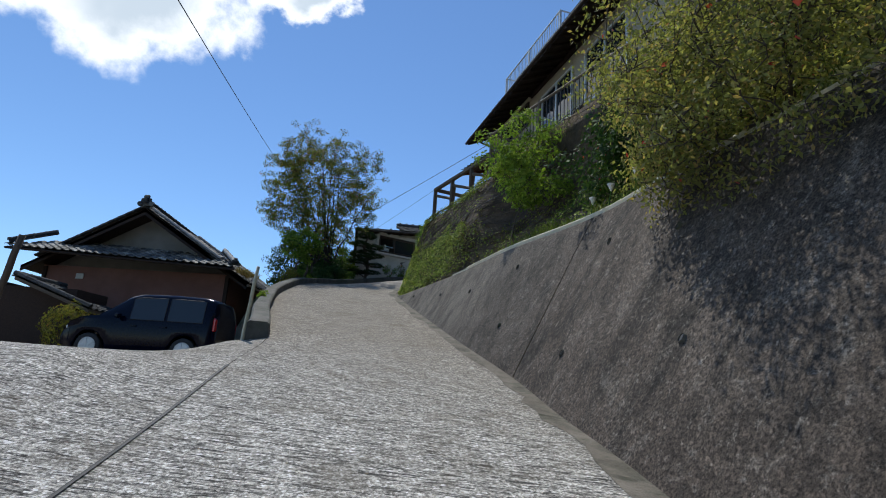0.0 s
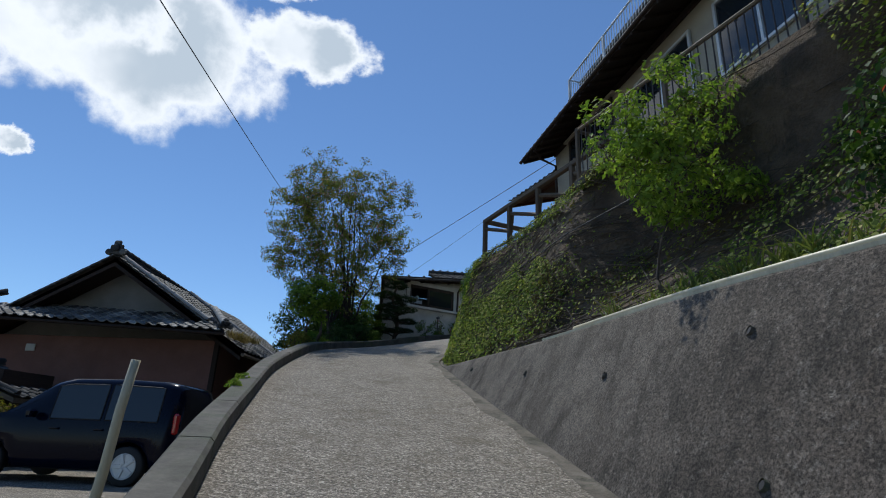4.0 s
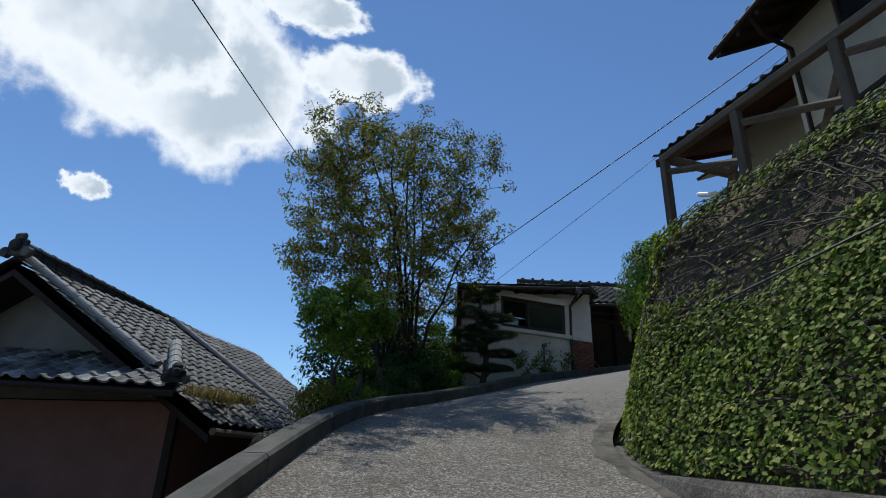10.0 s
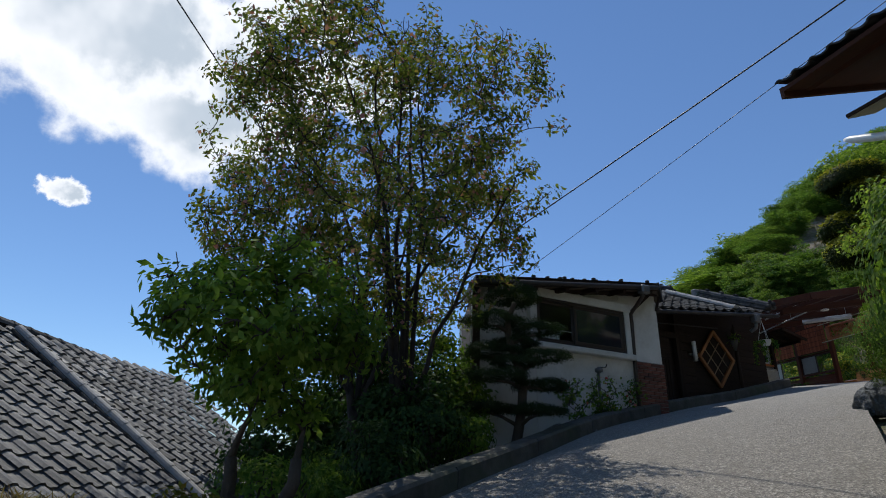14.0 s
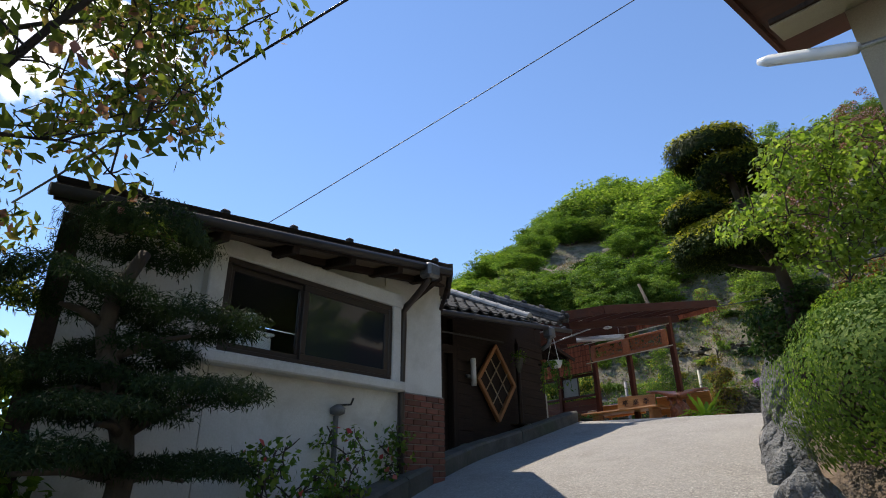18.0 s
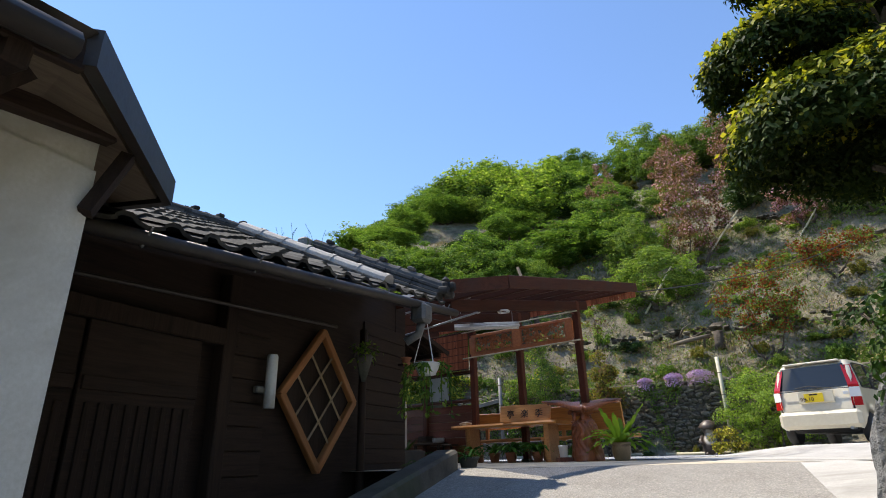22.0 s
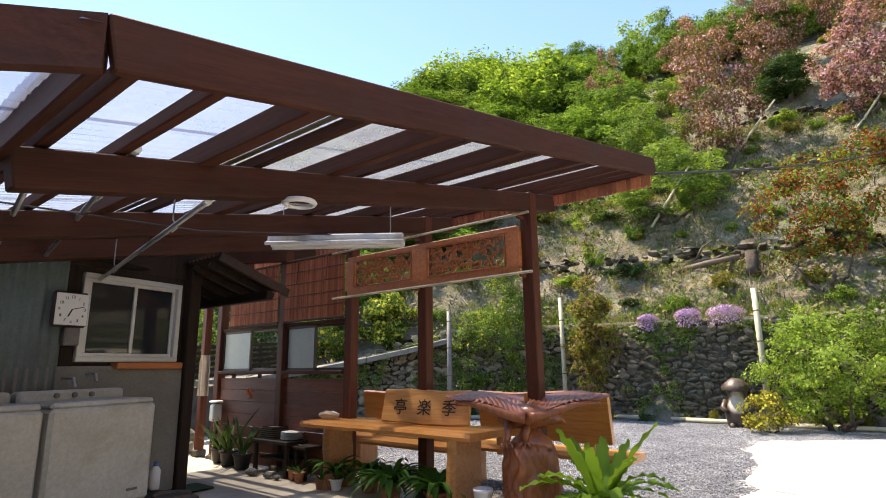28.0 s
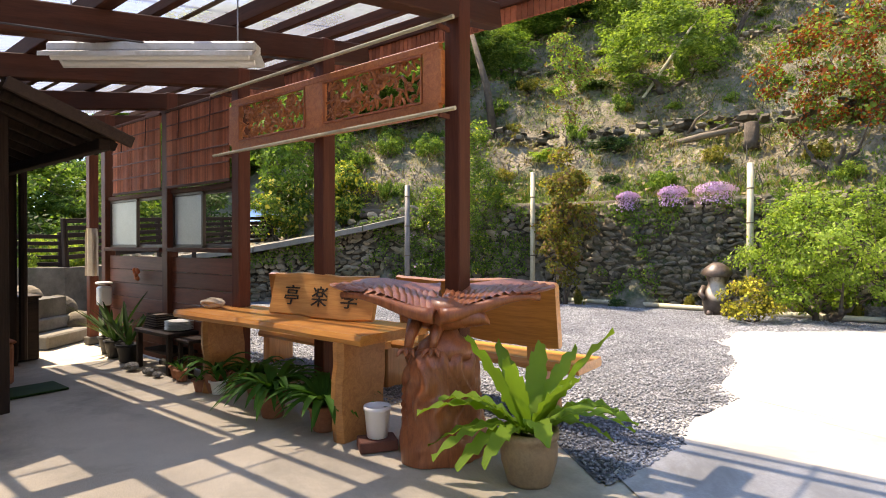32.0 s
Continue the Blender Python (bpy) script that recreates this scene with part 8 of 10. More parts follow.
    part("tabletop", live_edge(2.42, 0.62, 0.065, 3), M["honey_y"], t, m=shift(-0.08, 1.68, 0.685))
    for q, w in ((0.68, 0.40), (2.55, 0.36)):
        leg = live_edge(0.66, w, 0.10, int(q * 10))
        part("leg", leg, M["honeyz"], t, m=shift(-0.22 if q < 1 else -0.12, q, 0.325) @ Matrix.Rotation(radians(90), 4, "X"))
    b = thing("plank_bench", "long honey-coloured plank bench with a board back", "bench", MT)
    part("seat", live_edge(4.1, 0.42, 0.07, 5), M["honey_y"], b, m=shift(0.93, 1.55, 0.43))
    part("seat", live_edge(1.5, 0.36, 0.06, 6), M["honey_y"], b, m=shift(0.55, 2.0, 0.42))
    for q in (-0.15, 1.4, 3.2):
        part("leg", MB().box((0.93, q, 0.2), (0.34, 0.1, 0.4), None, 0.015), M["honeyz"], b)
    for q, L, h in ((2.3, 1.4, 0.32), (0.40, 1.5, 0.46)):
        part("back_board", live_edge(L, h, 0.06, 7 + int(L * 10)), M["honey_y"], b, m=shift(0.72, q, 0.83 if q > 1 else 0.80) @ Matrix.Rotation(radians(82), 4, "Y"))
        for s in (-0.35, 0.35):
            part("back_strut", MB().box((0.76, q + s * L, 0.62), (0.06, 0.08, 0.5), None, 0.01), M["honeyz"], b)
    s = thing("name_board", "pale wooden board with three brushed characters on the table", "sign", MT @ shift(-0.02, 1.35, 0.735) @ turn_z(8) @ Matrix.Rotation(radians(14), 4, "Y"))
    part("board", live_edge(1.06, 0.33, 0.045, 11), M["honey_pale"], s, m=shift(0, 0, 0.165) @ Matrix.Rotation(radians(90), 4, "Y"))
    for k, ch in enumerate("亭楽季"):
        lettered("character", ch, 0.175, "ink", s, shift(-0.027, 0.30 - k * 0.30, 0.09) @ turn_z(-90) @ Matrix.Rotation(radians(90), 4, "X"), 0.003)
    tw = thing("cloth_bundle", "twisted pale cloth lying on the table end", "cloth", MT @ shift(-0.12, 2.72, 0.735))
    mb = MB()
    rg = random.Random(9)
    for k in range(5):
        a = rg.uniform(0, 3)
        mb.tube([(0.08 * math.cos(a + j * 0.9) * (1 - j * 0.07), 0.16 * math.sin(a + j * 0.9) * (1 - j * 0.05), 0.015 + 0.008 * k + 0.012 * math.sin(j * 2)) for j in range(8)], 0.017, 6)
    part("cloth", mb, M["linen"], tw, smooth=True)


M["honey_y"] = wood("honey_oiled_plank", (0.47, 0.165, 0.032), (0.70, 0.30, 0.075), 1, 0.33, 3, 0.25, 0.3)
M["honey_pale"] = wood("pale_oiled_board", (0.54, 0.235, 0.07), (0.74, 0.38, 0.13), 1, 0.38, 3, 0.1, 0.2)
M["ink"] = plain("black_ink", (0.025, 0.015, 0.01), 0.5)
M["linen"] = surf("linen", (0.5, 0.4, 0.3), (0.62, 0.52, 0.4), 9, 90, 0.9, 0.5, 0.002)
table_and_bench()


def eagle():
    """A carved eagle with spread wings on a carved stump, built as one plain shape."""
    mb = MB()
    n = 64
    prof = [(0.0, 0.27), (0.10, 0.275), (0.22, 0.25), (0.36, 0.232), (0.5, 0.225), (0.58, 0.215), (0.63, 0.19), (0.66, 0.14)]
    rows = []
    for i in range(48):
        z = 0.66 * i / 47
        r = along(prof, z)[0]
        row = []
        for k in range(n + 1):
            a = 2 * math.pi * (k % n) / n
            cut = 0.020 * math.sin(a * 14 + 3.0 * math.sin(z * 17 + a * 2) + z * 8) * (0.2 + 0.8 * smooth01((z - 0.16) / 0.2))
            lump = 0.022 * math.sin(a * 3 + 1) + 0.012 * math.sin(a * 5 + z * 9)
            row.append(((r + cut + lump) * math.cos(a), (r + cut + lump) * math.sin(a), z))
        rows.append(row)
    mb.grid(rows)
    mb.add(rows[-1][:-1], [tuple(range(n))])
    # crouching body, neck and hooked beak, low between the wings
    body = [((-0.26, 0.10, 0.83), 0.03), ((-0.19, 0.08, 0.85), 0.07), ((-0.10, 0.05, 0.86), 0.10), ((-0.01, 0.01, 0.87), 0.118), ((0.07, -0.02, 0.87), 0.11), ((0.14, -0.05, 0.865), 0.085), ((0.20, -0.075, 0.862), 0.068), ((0.255, -0.09, 0.86), 0.058), ((0.295, -0.10, 0.85), 0.034), ((0.315, -0.105, 0.832), 0.016), ((0.32, -0.105, 0.815), 0.005)]
    ring_n = 28
    rows = []
    for i in range(len(body) * 3 - 2):
        f = i / 3
        (p, r), (q, r2) = body[int(f)], body[min(int(f) + 1, len(body) - 1)]
        c, rr = Vector(p).lerp(Vector(q), f % 1), lerp(r, r2, f % 1)
        rows.append([(c.x, c.y + rr * (1 + 0.06 * math.sin(7 * a + (i % 2) * math.pi)) * math.cos(a), c.z + rr * (1 + 0.06 * math.sin(7 * a + (i % 2) * math.pi)) * math.sin(a) * 0.9) for a in np.linspace(0, 2 * math.pi, ring_n + 1)])
    mb.grid(rows)
    # rough knob of wood under the body, legs and talons
    mb.lathe([(0.19, 0.60), (0.165, 0.68), (0.10, 0.73), (0.07, 0.79)], 20, shift(0.03, 0.03, 0))
    for sx in (-0.15, 0.0):
        mb.tube([(sx, -0.02, 0.82), (sx - 0.02, -0.09, 0.74), (sx - 0.03, -0.13, 0.665)], [0.055, 0.035, 0.026], 8)
        for k in (-1, 0, 1):
            mb.tube([(sx - 0.03, -0.13, 0.665), (sx - 0.03 + 0.04 * k, -0.18, 0.66), (sx - 0.03 + 0.05 * k, -0.205, 0.635)], [0.02, 0.016, 0.006], 6)
    # wings: each is three overlapping rows of feathers, longer and looser towards the tip
    for s in (-1, 1):
        L = 0.60
        for u0, reach, count, lift in ((0.62, 0.42, 15, 0.0), (0.34, 0.36, 13, 0.016), (0.0, 0.40, 12, 0.030)):
            for k in range(count):
                t = (k + 0.4) / count
                ch = 0.34 * (1 - 0.35 * t * t)
                sweep_ = smooth01((t - 0.45) / 0.55)
                root = Vector((s * (0.02 + L * 0.92 * t), -0.12 + 0.06 * t + ch * u0, 0.865 + 0.125 * smooth01(t * 1.1) - 0.01 * t * t + lerp(0.40, 0.16, t) * ch * u0 + lift))
                go = Vector((s * lerp(0.03, 0.17, sweep_), ch * reach * lerp(1.0, 0.62, sweep_) + 0.02, lerp(0.075, 0.03, t)))
                side = Vector((go.y, -go.x, 0)).normalized() * (0.85 * L / count + 0.008)
                fr = []
                for i in range(6):
                    f = i / 5
                    w = side * (math.sin(math.pi * (0.30 + 0.66 * f)) ** 0.6)
                    c = root + go * f
                    up = Vector((0, 0, 0.013 * (1 - 0.4 * f)))
                    fr.append([c - w, c - w * 0.4 + up * 0.7, c + up * 1.5, c + w * 0.4 + up * 0.7, c + w, c + w * 0.5 - up * 1.1, c - w * 0.5 - up * 1.1, c - w])
                mb.grid(fr)
                mb.add(fr[-1][:-1], [tuple(range(7))])
        # the thick leading edge
        edge = [Vector((s * (0.02 + L * t), -0.13 + 0.07 * t, 0.87 + 0.13 * smooth01(t * 1.1) - 0.015 * t * t)) for t in np.linspace(0, 1, 12)]
        mb.tube(edge, [lerp(0.05, 0.018, i / 11) for i in range(12)], 9)
        slab_t = [[e + Vector((0, 0.385 * (1 - 0.42 * (i / 11) ** 2) * u, lerp(0.165, 0.06, i / 11) * u + 0.012)) for u in (0, 0.5, 1)] for i, e in enumerate(edge)]
        mb.grid(slab_t).grid([[p - Vector((0, 0, 0.035)) for p in r] for r in slab_t])
    return thing("eagle_carving", "reddish varnished eagle carving with spread wings on a stump", "carving", MT @ shift(-0.13, 0.05, 0) @ turn_z(-59), mb, M["carve"], smooth=True)


eagle()


def pot(mb_prof, m, mat, name="flower_pot", label="", soil=True, group=""):
    p = thing(name, label, "plant pot", m, group=group)
    part("pot", MB().lathe(mb_prof, 22), M[mat], p, smooth=True)
    r, z = mb_prof[-2]
    part("soil", MB().lathe([(0.005, z - 0.035), (r * 0.92, z - 0.035), (r * 0.92, z - 0.03), (0.005, z - 0.025)], 16), M["soil"], p)
    return p


def pot_profile(r, h, rim=0.012):
    return [(r * 0.68, 0), (r * 0.72, 0.01), (r * 0.97, h * 0.86), (r + rim, h * 0.88), (r + rim, h), (r * 0.9, h), (r * 0.85, h * 0.9)]


def potted_plants():
    rg = random.Random(12)
    # bird's nest fern in a banded pot
    m = MT @ shift(-0.16, -0.60, 0)
    f = thing("birds_nest_fern", "large bright green fern in a banded brown pot", "potted plant", m)
    part("pot", MB().lathe([(0.12, 0), (0.125, 0.02), (0.155, 0.12), (0.16, 0.20), (0.15, 0.24), (0.165, 0.25), (0.165, 0.29), (0.145, 0.29), (0.14, 0.25)], 28), M["glaze"], f, smooth=True)
    part("soil", MB().lathe([(0.005, 0.255), (0.14, 0.255), (0.14, 0.26), (0.005, 0.27)], 16), M["soil"], f)
    for k in range(26):
        mb = MB()
        a = 2 * math.pi * k / 26 * 1.618 * 3 + rg.uniform(-0.2, 0.2)
        L, w = rg.uniform(0.56, 0.82), rg.uniform(0.046, 0.066)
        lift = rg.uniform(0.25, 0.98)
        out, side = Vector((math.cos(a), math.sin(a), 0)), Vector((-math.sin(a), math.cos(a), 0))
        rows = []
        for i in range(15):
            t = i / 14
            p = Vector((0, 0, 0.27)) + out * (L * (0.05 + t * lerp(0.95, 0.55, lift))) + Vector((0, 0, L * (lift * 1.05 * t - (0.5 if lift < 0.8 else 0.25) * t * t)))
            ww = w * (math.sin(math.pi * (0.06 + 0.90 * t)) ** 0.65) * (1 + 0.13 * math.sin(i * 2.1 + k))
            wave = 0.017 * math.sin(i * 2.3 + k)
            rows.append([p - side * ww + Vector((0, 0, 0.012 + wave)), p, p + side * ww + Vector((0, 0, 0.012 - wave))])
        part("frond", mb.grid(rows), M["fern"], f, smooth=True)
    # strap-leaved plants below the table
    for q, p_, n, L in ((0.95, -0.30, 46, 0.46), (1.50, -0.34, 54, 0.52), (2.05, -0.1, 30, 0.42), (2.5, -0.22, 26, 0.36)):
        g = thing("clivia", "dark green strap-leaved plant in a clay pot", "potted plant", MT @ shift(p_, q, 0), group="strap-leaved plants below the table")
        part("pot", MB().lathe(pot_profile(0.11, 0.18), 20), M["terracotta"], g, smooth=True)
        part("soil", MB().lathe([(0.005, 0.15), (0.1, 0.15), (0.1, 0.155), (0.005, 0.16)], 14), M["soil"], g)
        mb = MB()
        strap_plant(mb, (0, 0, 0.17), n, L, 0.026, rg, 1.25, 1.05, 8)
        part("foliage", mb, M["clivia"], g, smooth=True)
    # white pot on a brick
    thing("red_brick", "single red brick lying on the floor", "brick", MT @ shift(-0.33, 0.40, 0) @ turn_z(-35), MB().box((0, 0, 0.035), (0.24, 0.16, 0.07), None, 0.006), M["brick"])
    w = pot([(0.062, 0), (0.066, 0.005), (0.082, 0.17), (0.088, 0.175), (0.088, 0.20), (0.078, 0.20), (0.075, 0.18)], MT @ shift(-0.32, 0.41, 0.071), "plastic", "white_pot", "plain white plant pot on a red brick")
    mb = MB()
    strap_plant(mb, (0, 0, 0.16), 9, 0.10, 0.02, rg, 1.0, 0.8, 4)
    part("foliage", mb, M["leaf_dark"], w)
    # small clay pots
    for k, (p_, q, r, h) in enumerate(((-0.25, 2.42, 0.07, 0.12), (-0.22, 3.12, 0.065, 0.11), (-0.18, 3.28, 0.07, 0.12), (-0.30, 2.62, 0.07, 0.11), (-0.1, 3.42, 0.07, 0.12), (0.0, 2.5, 0.09, 0.15))):
        pp = pot(pot_profile(r, h), MT @ shift(p_, q, 0), "terracotta" if k != 0 else "plastic", "flower_pot", "small clay flower pot with a sparse plant" if k else "white patterned flower pot with a sparse plant", group="small pots by the table")
        mb = MB()
        strap_plant(mb, (0, 0, h * 0.8), 7, rg.uniform(0.12, 0.24), 0.010, rg, 1.2, 0.5, 5)
        part("foliage", mb, M["clivia"], pp)
    # snake plants by the wall
    for k, (p_, q, L) in enumerate(((-0.15, 4.45, 0.55), (-0.12, 4.85, 0.62), (-0.05, 5.2, 0.4))):
        pp = pot(pot_profile(0.12, 0.2), MT @ shift(p_, q, 0), "black", "snake_plant", "tall upright snake plant in a black pot", group="snake plants by the wall")
        mb = MB()
        strap_plant(mb, (0, 0, 0.17), 9, L, 0.022, rg, 1.35, 0.25, 6)
        part("foliage", mb, M["leaf_dark"], pp)
    # low stand with plates
    st = thing("plant_stand", "low dark wooden stand holding stacked plates", "stand", MT @ shift(-0.02, 3.75, 0))
    part("top", MB().box((0, 0, 0.40), (0.42, 0.75, 0.04), None, 0.006), M["darkh"], st)
    part("shelf", MB().box((0.02, -0.05, 0.20), (0.36, 0.6, 0.03), None, 0.006), M["darkh"], st)
    for x in (-0.17, 0.17):
        for y in (-0.33, 0.33):
            part("leg", MB().box((x, y, 0.19), (0.05, 0.05, 0.38), None, 0.006), M["dark"], st)
    st2 = thing("plant_stand", "low dark wooden stool beside the stand", "stand", MT @ shift(0.0, 3.22, 0))
    part("top", MB().box((0, 0, 0.36), (0.34, 0.26, 0.035), None, 0.006), M["darkh"], st2)
    for x in (-0.13, 0.13):
        for y in (-0.1, 0.1):
            part("leg", MB().box((x, y, 0.17), (0.04, 0.04, 0.34), None, 0.005), M["dark"], st2)
    for k in range(6):
        pl = thing("plate", "white ceramic plate in a stack on the stand", "plate", MT @ shift(-0.02, 3.56, 0.424 + k * 0.016), group="stack of white plates")
        part("dish", MB().lathe([(0.01, 0), (0.08, 0), (0.14, 0.012), (0.142, 0.016), (0.08, 0.006), (0.01, 0.005)], 24), M["plastic"], pl, smooth=True)
    for k in range(6):
        tr = thing("wooden_tray", "brown square tray in a stack on the stand", "tray", MT @ shift(-0.03 + 0.004 * k, 3.93, 0.424 + k * 0.024) @ turn_z(4 * math.sin(k)), group="stack of brown trays")
        part("base", MB().box((0, 0, 0.006), (0.25, 0.25, 0.01), None, 0.003), M["grey_wood"], tr)
        part("rim", MB().tube([(-0.12, -0.12, 0.016), (0.12, -0.12, 0.016), (0.12, 0.12, 0.016), (-0.12, 0.12, 0.016), (-0.12, -0.12, 0.016)], 0.007, 5), M["darkh"], tr)
    # odd stones and roots at the stand's foot
    for k, (p_, q, r) in enumerate(((-0.32, 3.95, 0.07), (-0.3, 3.62, 0.055), (-0.3, 3.45, 0.045))):
        rk = MB()
        rows = []
        for i in range(7):
            th = math.pi * i / 6
            rows.append([(r * math.sin(th) * math.cos(a) * (1 + 0.2 * math.sin(3 * a + k)), r * 1.3 * math.sin(th) * math.sin(a), r * 0.8 * (1 - math.cos(th)) * 0.8) for a in np.linspace(0, 2 * math.pi, 11)])
        thing("small_rock", "small dark rock on the terrace floor", "rock", MT @ shift(p_, q, 0), rk.grid(rows), M["rock"], smooth=True, group="small rocks by the stand")


potted_plants()


def hanging_items():
    # white hanging basket under the gutter
    hook = Vector((1.86, 30.17, 9.55))
    b = thing("hanging_basket", "white plastic hanging basket with trailing green vines", "hanging basket", shift(hook.x, hook.y, hook.z - 0.60))
    part("bowl", MB().lathe([(0.05, -0.115), (0.09, -0.11), (0.125, -0.04), (0.14, 0.0), (0.15, 0.0), (0.15, 0.012), (0.13, 0.012), (0.12, -0.02)], 24), M["plastic"], b, smooth=True)
    part("soil", MB().lathe([(0.005, -0.02), (0.12, -0.02), (0.12, -0.015), (0.005, -0.01)], 16), M["soil"], b)
    for k in range(3):
        a = 2 * math.pi * k / 3 + 0.5
        part("chain", MB().tube([(0.14 * math.cos(a), 0.14 * math.sin(a), 0.01), (0.006 * math.cos(a), 0.006 * math.sin(a), 0.50)], 0.006, 5), M["plastic"], b)
    part("hook", MB().tube([(0, 0, 0.49), (0, 0, 0.54), (0.02, 0, 0.57), (0, 0, 0.60), (-0.015, 0, 0.58)], 0.006, 6), M["plastic"], b)
    rg = random.Random(21)
    vines = MB()
    P, N = [], []
    for k in range(20):
        a = rg.uniform(0, 6.28)
        L = rg.uniform(0.2, 0.52)
        pts = []
        for i in range(7):
            t = i / 6
            r = 0.08 + 0.13 * min(t * 2, 1) + 0.05 * t
            pts.append((r * math.cos(a + 0.2 * t), r * math.sin(a + 0.2 * t), 0.04 * math.sin(t * 3) - L * t * t))
        vines.tube(pts, 0.004, 4)
        for i in range(1, 7):
            for _ in range(4):
                P.append((pts[i][0] + rg.uniform(-0.03, 0.03), pts[i][1] + rg.uniform(-0.03, 0.03), pts[i][2] + rg.uniform(-0.02, 0.03)))
                N.append((math.cos(a), math.sin(a), 0.4))
    part("trailing_vine", vines, M["clivia"], b)
    part("leaves", leaf_cloud(P, N, 0.055, M["leaf_mid"], 5, 0.5, 0.8), None, b)
    # shell planter and clay pot on the dark wall
    s = thing("wall_planter", "weathered shell planter hanging on the dark wall with ferns", "planter", MH @ shift(3.95, 1.35, 9.02))
    part("cone", MB().lathe([(0.02, -0.22), (0.06, -0.1), (0.09, 0.02), (0.1, 0.06), (0.08, 0.05)], 12), M["kerb"], s, smooth=True)
    part("hanger", MB().tube([(0, 0, 0.05), (0.02, 0, 0.25), (0.0, 0, 0.38)], 0.004, 4), M["wire"], s)
    rp = np.random.RandomState(3)
    part("leaves", leaf_cloud(rp.normal(0, 1, (140, 3)) * [0.08, 0.06, 0.06] + [0, 0, 0.1], rp.normal(0, 1, (140, 3)), 0.06, M["leaf_mid"], 6, 0.35), None, s)
    c = pot(pot_profile(0.06, 0.11), MH @ shift(5.2, 1.52, 9.14), "terracotta", "wall_pot", "clay pot fixed to the dark wall")
    part("bracket", MB().box((0, 0.06, 0.02), (0.1, 0.08, 0.02)), M["dark"], c)
    # pots at the wall foot and at the end of the kerb
    rg = random.Random(31)
    for k, (u, v, z, r, h) in enumerate(((5.05, 0.95, 7.85, 0.14, 0.16), (5.35, 0.75, 7.87, 0.12, 0.14), (4.75, 1.1, 7.8, 0.10, 0.13))):
        pp = pot(pot_profile(r, h), MH @ shift(u, v, z), "kerb", "flower_pot", "grey flower pot with long green leaves", group="pots at the wall foot")
        mb = MB()
        strap_plant(mb, (0, 0, h * 0.8), 12, 0.3, 0.013, rg, 1.1, 0.9, 6)
        part("foliage", mb, M["clivia"], pp)
    tub = thing("blue_tub", "blue plastic tub beside the washing machine", "tub", MH @ shift(6.1, 3.05, 8.9))
    part("bowl", MB().lathe([(0.10, 0), (0.11, 0), (0.17, 0.11), (0.175, 0.115), (0.16, 0.115), (0.1, 0.02)], 20), M["blue"], tub, smooth=True)
    rack = thing("storage_rack", "dark rack with boxes beside the washing machine", "rack", MH @ shift(6.08, 3.1, 7.9))
    for k, z in enumerate((0.32, 0.62, 0.97)):
        part("shelf", MB().box((0, 0, z), (0.36, 0.4, 0.03), None, 0.005), M["zinc"], rack)
    for x in (-0.16, 0.16):
        for y in (-0.18, 0.18):
            part("leg", MB().tube([(x, y, 0.0), (x, y, 1.0)], 0.014, 6), M["zinc"], rack)
    for k, z in enumerate((0.335, 0.635)):
        bx = thing("plastic_crate", "grey plastic crate on the rack", "crate", MH @ shift(6.08, 3.08, 7.9 + z), group="crates on the rack")
        part("body", MB().box((0, 0, 0.11), (0.3, 0.34, 0.22), None, 0.02), M["gutter_pale"], bx)
    thing("wicker_basket", "round wicker basket beside the washing machine", "basket", MH @ shift(8.1, 3.0, 7.9), MB().lathe([(0.10, 0), (0.13, 0.02), (0.15, 0.2), (0.155, 0.26), (0.14, 0.26), (0.12, 0.05)], 18), M["grey_wood"], smooth=True)
    bt = thing("detergent_bottle", "white bottle standing beside the washing machine", "bottle", MH @ shift(8.15, 3.3, 8.16))
    part("body", MB().lathe([(0.04, 0), (0.045, 0.02), (0.045, 0.16), (0.02, 0.2)], 14), M["plastic"], bt, smooth=True)
    part("cap", MB().lathe([(0.02, 0.2), (0.02, 0.235), (0.005, 0.24)], 12), M["blue"], bt)


M["blue"] = plain("blue_plastic", (0.05, 0.16, 0.42), 0.4)
hanging_items()


def back_steps():
    """Stone steps and bits beyond the end of the terrace."""
    s = thing("stone_steps", "rough concrete steps climbing behind the terrace", "steps", MT @ shift(-0.14, 6.2, 0) @ turn_z(37), kind="structure")
    for k in range(5):
        part("step", MB().box((0.0, 0.17 + k * 0.3, 0.085 + k * 0.17), (0.85, 0.36, 0.17), None, 0.02), M["step"], s)
    part("step_core", MB().box((0.0, 1.15, 0.30), (0.84, 1.6, 0.58)), M["kerb"], s)
    for k, (x, y, z, r) in enumerate(((0.55, 0.25, 0.2, 0.2), (0.6, 0.6, 0.38, 0.24), (0.5, 1.0, 0.55, 0.22), (0.75, 0.9, 0.3, 0.25))):
        rows = []
        for i in range(8):
            th = math.pi * i / 7
            rows.append([(r * math.sin(th) * math.cos(a) * (1 + 0.15 * math.sin(3 * a + k)), r * math.sin(th) * math.sin(a) * (1 + 0.12 * math.sin(4 * a)), -r * 0.9 * math.cos(th)) for a in np.linspace(0, 2 * math.pi, 13)])
        thing("boulder", "mossy boulder beside the back steps", "rock", MT @ shift(-0.14, 6.2, 0) @ turn_z(37) @ shift(x, y, z), MB().grid(rows), M["stone"], smooth=True, group="boulders beside the steps")
    fn = thing("slat_fence", "dark horizontal slat fence behind the steps", "fence", MT @ shift(-0.2, 9.2, 0.75))
    for k in range(6):
        part("slat", MB().box((0.3, 0, 0.1 + k * 0.12), (1.3, 0.02, 0.07), None, 0.004), M["dark"], fn)
